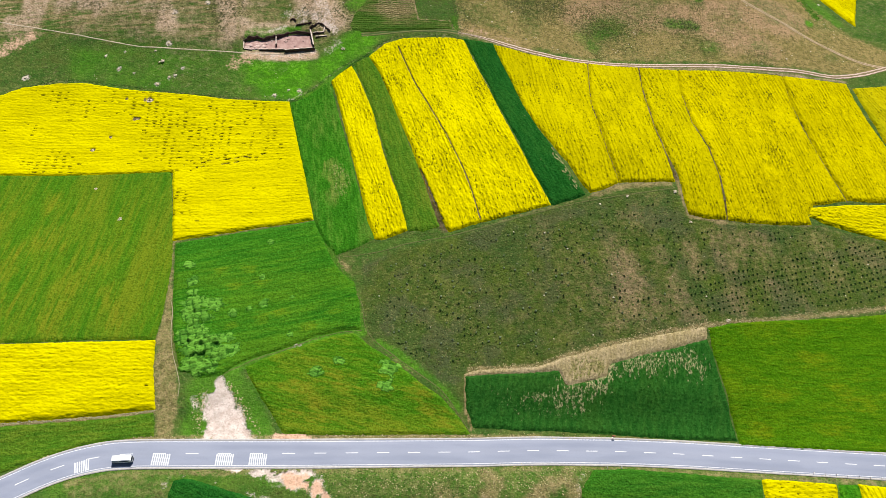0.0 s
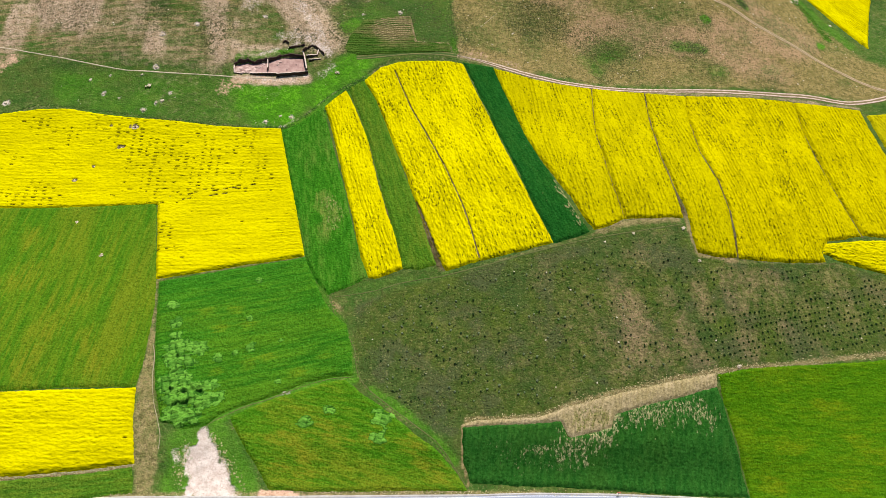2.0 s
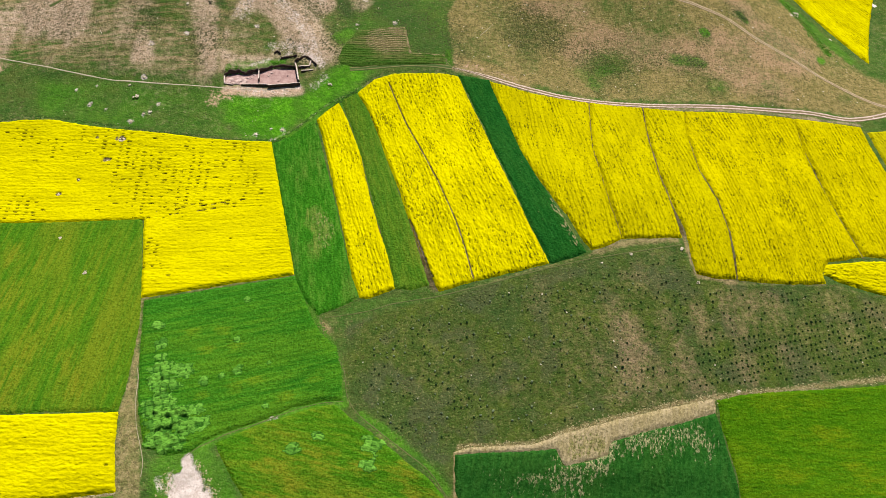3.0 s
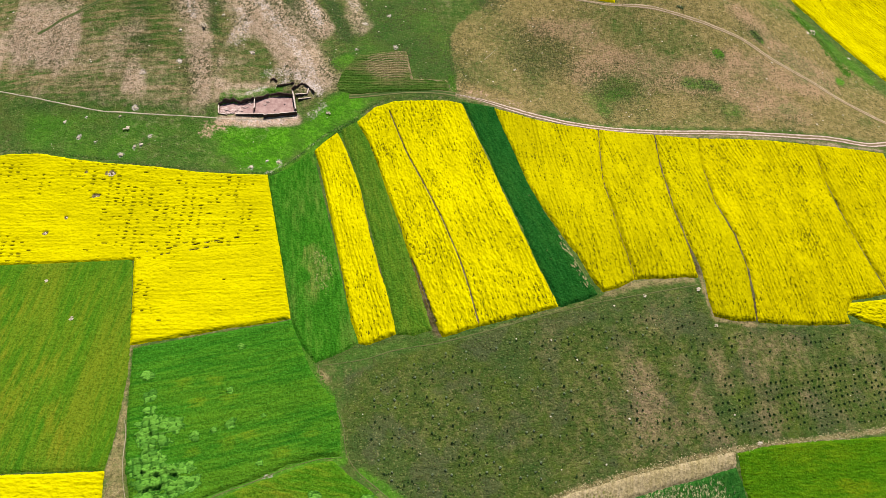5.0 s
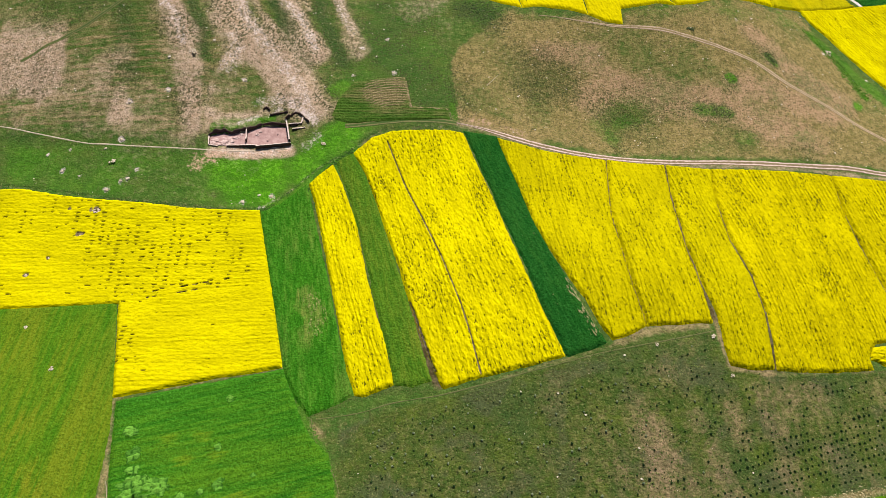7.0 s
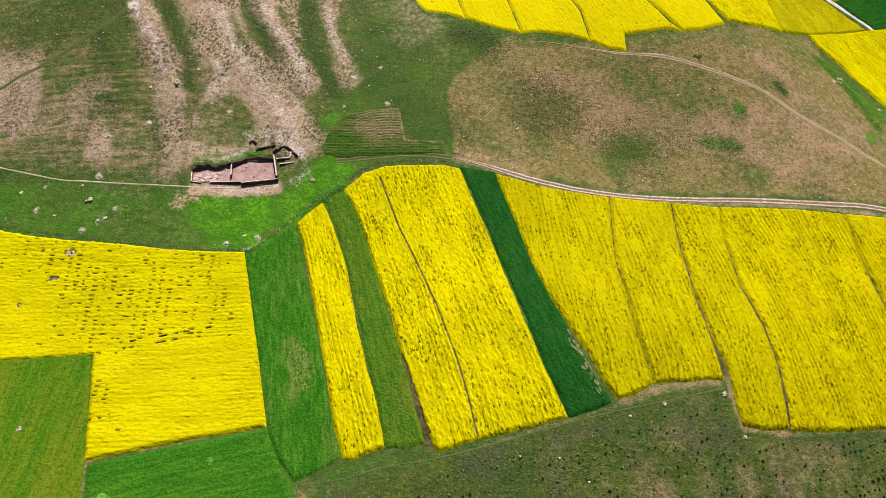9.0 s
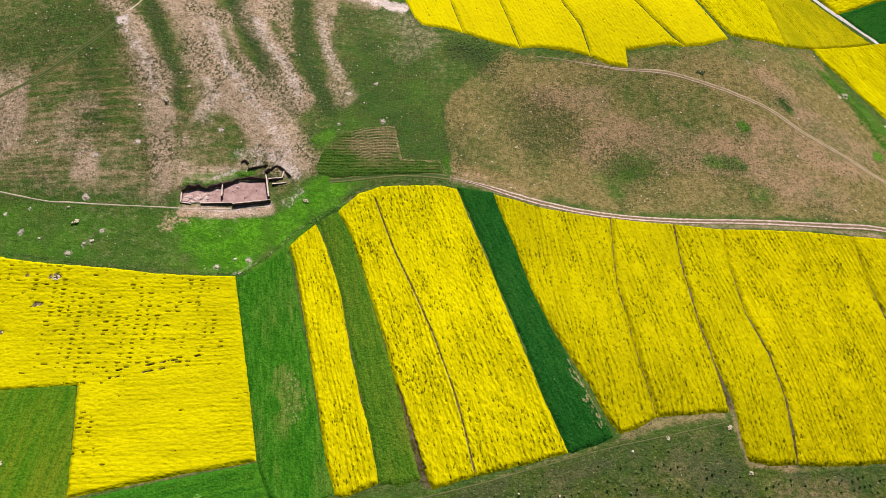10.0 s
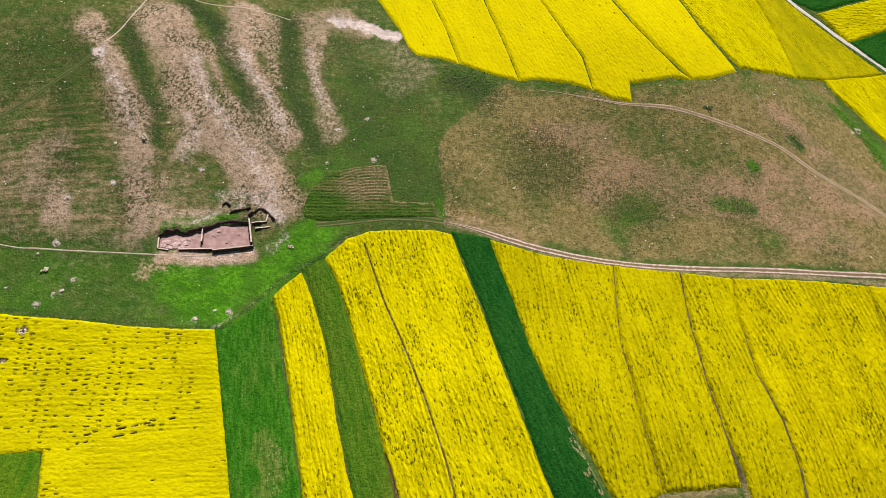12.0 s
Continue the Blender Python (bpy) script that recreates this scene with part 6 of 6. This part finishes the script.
for k, (x, y, r) in enumerate(HEAPS):
    heap = thing("stone_heap", (x, y, foot(x, y) + (0.5 if k < 6 else 0.2)))
    rng = random.Random(k)
    for j in range(14):
        ob = new("stone", STONES[(k + j) % 8])
        ob.parent = heap
        a, d, s = rng.uniform(0, 6.28), r * math.sqrt(rng.random()), r * rng.uniform(0.2, 0.4)
        ob.matrix_basis = pose(d * math.cos(a), d * math.sin(a), 0.25 * r * (1 - d / r), 0, 0, rng.uniform(0, 360)) @ Matrix.Diagonal((s, s, s * 0.6, 1))
    tagged(heap, "low heap of pale field stones", "stone heap", "field stone heaps")

# ---- roadside posts ----
POST_PAINT = plain_material("post_paint", (0.72, 0.70, 0.66), (0.55, 0.53, 0.50), 4.0, 0.7)
POST_RED = plain_material("post_red", (0.45, 0.10, 0.05), (0.36, 0.07, 0.04), 4.0, 0.6)


def guide_post(x, y):
    post = thing("guide_post", (x, y, foot(x, y) - 0.1))
    part("post", box(bmesh.new(), -0.09, 0.09, -0.09, 0.09, 0, 1.05, 0.02), POST_PAINT, post)
    part("band", box(bmesh.new(), -0.095, 0.095, -0.095, 0.095, 0.72, 0.9, 0.01), POST_RED, post, "red reflective band")
    part("footing", box(bmesh.new(), -0.2, 0.2, -0.2, 0.2, -0.1, 0.16, 0.03), KERB, post, "grey concrete footing")
    return tagged(post, "short white guide post with red band by the road", "guide post", "guide posts along the road")


POSTS = [(125.9, 93.3), (129.8, 93), (133.7, 92.9), (137.5, 92.6), (141.5, 92.5), (145.3, 92.2), (149.3, 92.2), (55, 93.2), (59.8, 93.3)]
first_post = guide_post(*POSTS[0])
for x, y in POSTS[1:]:
    copy_thing(first_post, pose(x, y, foot(x, y) - 0.1))


def marker_post():
    x, y = (58.6, 103.9)
    m = thing("marker_post", (x, y, foot(x, y) - 0.1))
    part("post", box(bmesh.new(), -0.1, 0.1, -0.1, 0.1, 0, 1.6, 0.02), RUBBER, m, "dark upright post")
    part("cap", box(bmesh.new(), -0.5, 0.5, -0.1, 0.1, 1.35, 1.9, 0.03), POST_RED, m, "orange-red plate")
    part("footing", box(bmesh.new(), -0.35, 0.35, -0.35, 0.35, -0.1, 0.35, 0.05), POST_PAINT, m, "white footing")
    tagged(m, "dark roadside marker post with an orange-red plate", "marker post")


marker_post()


# ---- scattered plants ----
def scatter(name, x, y, wide, tall, material, label, category, lift=0.0, seed=0, sides=6):
    """Many small uneven tufts as one mesh: a ring at the foot, a wider ring above it and a tip."""
    n = len(x)
    rng = np.random.RandomState(seed)
    z = surface(x, y) + lift
    a = np.linspace(0, 2 * np.pi, sides, endpoint=False)[None, :] + rng.rand(n, 1) * 6.28
    r = 1 + 0.7 * (rng.rand(n, sides) - 0.5)
    ring = lambda k, h: np.stack([x[:, None] + np.cos(a) * r * k * wide[:, None], y[:, None] + np.sin(a) * r * k * wide[:, None], (z + h * tall)[:, None] + 0 * a], 2)  # noqa: E731
    tip = np.stack([x + (rng.rand(n) - 0.5) * wide * 0.5, y + (rng.rand(n) - 0.5) * wide * 0.5, z + tall], 1)[:, None]
    verts = np.concatenate([ring(0.7, -0.3), ring(1.0, 0.45), tip], 1)
    k = np.arange(sides)
    k2 = (k + 1) % sides
    one = np.concatenate([np.stack([k, k2, k2 + sides], 1), np.stack([k, k2 + sides, k + sides], 1), np.stack([k + sides, k2 + sides, 0 * k + 2 * sides], 1)])
    faces = (one[None] + (np.arange(n) * (2 * sides + 1))[:, None, None]).reshape(-1, 3)
    return tagged(mesh_of(name, verts.reshape(-1, 3), faces, material, shade=False), label, category, kind="stuff")


def leaf_material(name, a, b):
    n = Nodes(name, 1.0, 0.05)
    n2 = n.tree.nodes.new("ShaderNodeNewGeometry").outputs["Random Per Island"]
    return n.done(n.mix(n2, a, b))


SAPLING = leaf_material("sapling_needles", (0.008, 0.020, 0.006), (0.022, 0.045, 0.012))
SHRUBLET = leaf_material("shrublet_leaves", (0.090, 0.120, 0.062), (0.180, 0.215, 0.120))
TUSSOCK = leaf_material("tussock_grass", (0.055, 0.070, 0.020), (0.190, 0.160, 0.085))
TURF = leaf_material("turf_tufts", (0.045, 0.120, 0.008), (0.090, 0.170, 0.018))
SCRUB_LEAF = leaf_material("scrub_leaves", (0.030, 0.048, 0.014), (0.110, 0.105, 0.040))
HERB = leaf_material("tall_herbs", (0.036, 0.115, 0.010), (0.090, 0.175, 0.022))
GRASS_TUFT = leaf_material("grass_tufts", (0.028, 0.066, 0.010), (0.095, 0.118, 0.030))
DARK_SCRUB = leaf_material("dark_scrub_leaves", (0.022, 0.045, 0.016), (0.085, 0.098, 0.040))
DITCH_LEAF = leaf_material("ditch_herbs", (0.018, 0.060, 0.010), (0.060, 0.125, 0.022))
STRAW = leaf_material("straw_tufts", (0.22, 0.19, 0.09), (0.40, 0.34, 0.19))

rng = np.random.RandomState(7)


def in_region(n, x0, x1, y0, y1):
    return rng.uniform(x0, x1, n), rng.uniform(y0, y1, n)


# saplings in rows: the dense end is built plant by plant, the thin rest as one
rows_u, rows_v = np.meshgrid(np.arange(-20, 195, 2.15), np.arange(70, 255, 2.5))
sx = (rows_u + rng.normal(0, 0.2, rows_u.shape)).ravel()
sy = (rows_v + 0.33 * (rows_u - 100) + rng.normal(0, 0.2, rows_u.shape)).ravel()
keep = inside(sx, sy, PLANTED) > 3.0
sx, sy = sx[keep], sy[keep]
dense = smooth(84, 102, sx) * smooth(4, -3, sy - 163 - 0.36 * (sx - 103)) * smooth(134, 143, sy)
keep = rng.rand(len(sx)) < 0.27 + 0.60 * dense
near = keep & (dense > 0.35)


def sapling_mesh(seed):
    """A squat little spruce: three tiers of drooping needles round a stem."""
    r = random.Random(seed)
    bm = bmesh.new()
    for z, w, h in ((0.0, 1.0, 0.5), (0.3, 0.75, 0.5), (0.6, 0.45, 0.45)):
        tip = bm.verts.new((r.uniform(-0.08, 0.08), r.uniform(-0.08, 0.08), z + h))
        ring = [bm.verts.new((w * r.uniform(0.7, 1.15) * math.cos(k * 0.785), w * r.uniform(0.7, 1.15) * math.sin(k * 0.785), z - 0.1 + 0.12 * (k % 2))) for k in range(8)]
        for k in range(8):
            bm.faces.new((ring[k], ring[(k + 1) % 8], tip))
    me = bpy.data.meshes.new("sapling")
    bm.to_mesh(me)
    bm.free()
    me.materials.append(SAPLING)
    return me


KINDS = [sapling_mesh(k) for k in range(5)]
chosen = np.flatnonzero(near & (sx > 88) & (sx < 200))[:295]
for k in chosen:
    ob = new("sapling", KINDS[k % 5])
    s = 0.42 + 0.18 * rng.rand()
    ob.matrix_basis = pose(sx[k], sy[k], foot(sx[k], sy[k]) + 0.05, 0, 0, 40 * k % 360) @ Matrix.Diagonal((s, s, s * 1.1, 1))
    tagged(ob, "small dark conifer sapling planted in the pasture", "sapling", "planted saplings")
rest = keep.copy()
rest[chosen] = False
more_x, more_y = in_region(2200, -30, 190, 100, 215)
ok = (inside(more_x, more_y, PLANTED) > 2.5) & (rng.rand(2200) < 0.25 + 0.75 * smooth(90, 40, more_x))
ox, oy = np.r_[sx[rest], more_x[ok]], np.r_[sy[rest], more_y[ok]]
size = np.r_[np.where(dense[rest] > 0.35, 0.40, 0.34), np.full(ok.sum(), 0.18)] * (0.8 + 0.5 * rng.rand(len(ox)))
pale = (rng.rand(len(ox)) < 0.62 * smooth(100, 30, ox)) & (size > 0.25)
scatter("sapling_scatter", ox[~pale], oy[~pale], size[~pale], size[~pale] * 1.4, SAPLING, "tiny dark saplings and shrubs over the planted pasture", "saplings", 0.05, 3)
scatter("shrub_scatter", ox[pale], oy[pale], size[pale], size[pale] * 1.7, SHRUBLET, "tiny grey-green shrubs over the planted pasture", "shrubs", 0.05, 52)


def tufts(name, n, area, want, wide, tall, material, label, category, seed):
    x, y = in_region(n, *area)
    ok = rng.rand(n) < want(x, y)
    x, y = x[ok], y[ok]
    w = wide * (0.5 + rng.rand(len(x)))
    return scatter(name, x, y, w, w * tall, material, label, category, 0.02, seed)


def on_spurs(x, y):
    d = np.zeros_like(x)
    for line, half, strength in RIDGES:
        d = np.maximum(d, smooth(half * 1.6, half * 0.6, away(x, y, line)))
    return 0.14 + 0.70 * d * smooth(0.40, 0.62, clouds(x / 9, y / 9, 61))


def on_pasture(x, y):
    d = np.full_like(x, 0.12)
    for px, py, r in SCRUB:
        d = np.maximum(d, smooth(r * 1.6, r * 0.4, np.hypot(x - px, y - py)))
    return d * (inside(x, y, DRY_PASTURE) > 0)


tufts("tussock_scatter", 26000, (-215, -5, 296, 425), on_spurs, 0.14, 0.7, TUSSOCK, "low grass tussocks over the eroded hillside", "tussocks", 11)
tufts("scrub_scatter", 42000, (0, 215, 285, 400), on_pasture, 0.17, 0.7, SCRUB_LEAF, "low dark scrub over the dry pasture", "scrub", 12)
tufts("tussock_scatter", 9000, (-210, -20, 252, 300), lambda x, y: 0.35 * (inside(x, y, MEADOW) > 1), 0.16, 0.5, TURF, "short green turf tufts over the meadow", "tussocks", 13)
tufts("tussock_scatter", 16000, (-30, 190, 100, 215), lambda x, y: 0.8 * (inside(x, y, PLANTED) > 0.5), 0.2, 0.7, GRASS_TUFT, "short grass tussocks between the saplings", "tussocks", 14)


def beside(n, line, reach, wide, tall, material, label, category, seed, name="herb_scatter", shift=0.0):
    p = flow(line, 0.5)
    k = rng.randint(0, len(p), n)
    x, y = p[k, 0] + rng.normal(0, reach, n), p[k, 1] + shift + rng.normal(0, reach, n)
    bare = (inside(x, y, APRON) > -1.5)
    for line, half, strength in CLAYS:
        bare |= away(x, y, line) < half * 1.3
    x, y = x[~bare], y[~bare]
    w = wide * (0.5 + rng.rand(len(x)))
    return scatter(name, x, y, w, w * tall, material, label, category, 0.02, seed)


beside(1100, [(-69.8, 254.1), (-62.5, 255.9), (-55.6, 261.2), (-48.6, 267.6), (-43.6, 275.2), (-35.2, 282.5)], 0.6, 0.17, 1.0, DITCH_LEAF, "dark bushy herbs along the ditch", "herbs", 21)
beside(1500, [(-224.7, 234.1), (-195.8, 248.7), (-174.4, 259.1), (-149.1, 258.1), (-123.6, 255.6), (-98.4, 254.8), (-70.3, 254.8), (-60.8, 261), (-48.8, 273.9), (-36, 283.2), (-22.9, 293.3), (4.4, 295.2)], 0.35, 0.14, 1.0, DITCH_LEAF, "dark herbs along the field ditch", "herbs", 22)
beside(380, [(7.3, 297.5), (6.1, 307.7), (4.9, 320.3), (3.6, 333.7), (-2.4, 349.7), (-6.4, 367.5), (-11.5, 386.9)], 0.12, 0.11, 1.2, SCRUB_LEAF, "dark herbs along the pasture boundary", "herbs", 23)
beside(2000, [(37.1, 337.1), (46.9, 335.8), (53.4, 340.8), (50.1, 327.7), (39, 324.5), (52, 318.3), (58.3, 321.9)], 5.0, 0.16, 0.8, SCRUB_LEAF, "dense dark scrub on the dry pasture", "scrub", 31, "scrub_scatter")
beside(900, [(74.2, 315.4), (83.5, 318.3), (88.5, 313.4), (78.8, 306.9)], 4.5, 0.17, 0.8, GRASS_TUFT, "dense dark scrub on the dry pasture", "scrub", 32, "scrub_scatter")
beside(70, [(116.0, 356.7), (118.4, 356.0)], 0.35, 0.26, 0.9, DARK_SCRUB, "small dark bush beside the track on the pasture", "scrub", 53, "scrub_scatter")
beside(150, [(152.6, 347.6), (155.6, 342.7)], 1.1, 0.2, 0.9, DARK_SCRUB, "dark green scrub beside the track on the pasture", "scrub", 54, "scrub_scatter")
beside(150, [(114.7, 314.3), (123.8, 312.8), (128.1, 310.7)], 1.2, 0.2, 0.9, DARK_SCRUB, "dark green scrub on the dry pasture", "scrub", 55, "scrub_scatter")
beside(500, [(10.3, 368.2), (22.2, 365.4), (26.8, 357.8)], 4.0, 0.22, 0.9, DARK_SCRUB, "dark scrub above the green plot", "scrub", 33, "scrub_scatter")
beside(800, [(-100.3, 385.7), (-87.1, 378.5), (-81.3, 367.9), (-74.9, 355.2), (-68.5, 344.4), (-63.5, 333.6), (-59.3, 324.9)], 3.6, 0.16, 0.8, DARK_SCRUB, "dark tussocks along an eroded gully", "tussocks", 34, "tussock_scatter")
beside(250, [(-118.8, 367.3), (-111.4, 350.9), (-105.8, 338.4), (-102.6, 328.5), (-100.9, 319.9)], 3.0, 0.16, 0.8, DARK_SCRUB, "dark tussocks along an eroded gully", "tussocks", 35, "tussock_scatter")
beside(400, [(-60.4, 391.8), (-57.5, 371.9), (-55.2, 356.6), (-48, 339.2), (-42.4, 327.2)], 4.0, 0.16, 0.8, DARK_SCRUB, "dark tussocks along an eroded gully", "tussocks", 36, "tussock_scatter")
beside(1500, [(-45.2, 174.1), (-40.6, 166.6), (-35.4, 158.6), (-32.1, 150.3), (-30.9, 141.5)], 1.0, 0.17, 0.9, HERB, "bright green herbs beside the planted pasture", "herbs", 45)
beside(700, [(-38, 172.6), (-31, 174.7), (-25.7, 177.2), (-14, 178.5), (0, 178)], 0.8, 0.15, 0.8, GRASS_TUFT, "green herbs at the foot of the strips", "herbs", 46)
beside(500, [(186.1, 380), (192, 371), (197, 355), (201, 335)], 1.8, 0.3, 1.0, HERB, "bright green herbs at the edge of the pasture", "herbs", 47)
beside(900, [(6.8, 299.5), (6.2, 303.0), (5.6, 307.0)], 0.9, 0.13, 0.8, HERB, "bright green herbs by the track corner", "herbs", 24)
beside(160, [(-80.6, 101), (-81.4, 108.6), (-80.6, 114)], 1.3, 0.2, 0.6, STRAW, "pale dry weeds at the edge of the gravel apron", "straw tufts", 50, "straw_scatter")
beside(200, [(-61.4, 101.4), (-65.4, 106), (-69.6, 111), (-73.6, 117)], 1.3, 0.2, 0.7, STRAW, "pale dry weeds at the edge of the gravel apron", "straw tufts", 51, "straw_scatter")
beside(900, [(-81.9, 101.9), (-82.1, 109.6), (-83.6, 115.5), (-78.7, 119.4)], 2.6, 0.15, 0.8, HERB, "rank green herbs beside the gravel apron", "herbs", 25)
beside(700, [(-59.9, 101.8), (-63.9, 110.3), (-68.6, 116.1), (-73, 119.6)], 2.0, 0.15, 0.8, HERB, "rank green herbs beside the gravel apron", "herbs", 26)
beside(1400, [(9.2, 124.9), (33.3, 126.5), (43.7, 130.2), (64.8, 136), (98.5, 144.9), (134.9, 152.4), (176.9, 160), (204.2, 163.4)], 0.8, 0.17, 1.1, STRAW, "dry straw tufts along the terrace bank", "straw tufts", 27, "straw_scatter")
beside(1200, [(-129.2, 89.9), (-115.4, 95.9), (-101.9, 98.1), (-75.2, 99.7), (10.8, 102.8), (61.2, 103.4), (100.8, 102.3), (154.4, 100.6)], 0.5, 0.16, 1.1, STRAW, "dry straw tufts along the road verge", "straw tufts", 28, "straw_scatter")
beside(900, [(-116.9, 82.7), (-100.9, 86.7), (-51.8, 89), (3, 91.4), (50.3, 93.1), (98.3, 92), (150.3, 90.7)], 1.8, 0.15, 0.8, HERB, "green herbs on the lower road verge", "herbs", 29)
beside(900, [(-33, 86), (-14, 86.5), (6, 87.5), (28, 88.5), (46, 89.5)], 3.0, 0.16, 0.9, STRAW, "dry straw tufts on the lower road verge", "straw tufts", 48, "straw_scatter")
beside(700, [(-37, 85), (-14, 85.5), (6, 86)], 3.0, 0.2, 0.8, GRASS_TUFT, "dark weeds on the lower road verge", "herbs", 49)
beside(700, [(-173.3, 126.3), (-152, 128.2), (-128.4, 130.4), (-101.9, 132.7), (-100.3, 122.4), (-96.8, 108.7), (-112.4, 105.9), (-126.1, 103.9), (-142.7, 101.3), (-162.1, 98.3)][5:9], 0.3, 0.15, 1.0, STRAW, "dry straw tufts at the foot of the rapeseed", "straw tufts", 30, "straw_scatter", -0.6)


# ---- loose small stones ----
def pebbles(n, area, want, label, seed):
    x, y = in_region(n, *area)
    ok = want(x, y)
    x, y = x[ok], y[ok]
    w = 0.10 + 0.30 * rng.rand(len(x)) ** 3
    return scatter("stone_scatter", x, y, w, w * 0.8, STONE_WHITE, label, "stones", 0.02, seed)


pebbles(600, (0, 215, 285, 400), lambda x, y: inside(x, y, DRY_PASTURE) > 0, "small pale stones strewn over the dry pasture", 41)
pebbles(900, (-215, -5, 296, 425), lambda x, y: x < -5, "small pale stones strewn over the hillside", 42)
pebbles(130, (-210, -20, 252, 300), lambda x, y: inside(x, y, MEADOW) > 1, "small pale stones strewn over the meadow", 43)
pebbles(160, (-30, 190, 100, 215), lambda x, y: inside(x, y, PLANTED) > 2, "small pale stones between the saplings", 44)
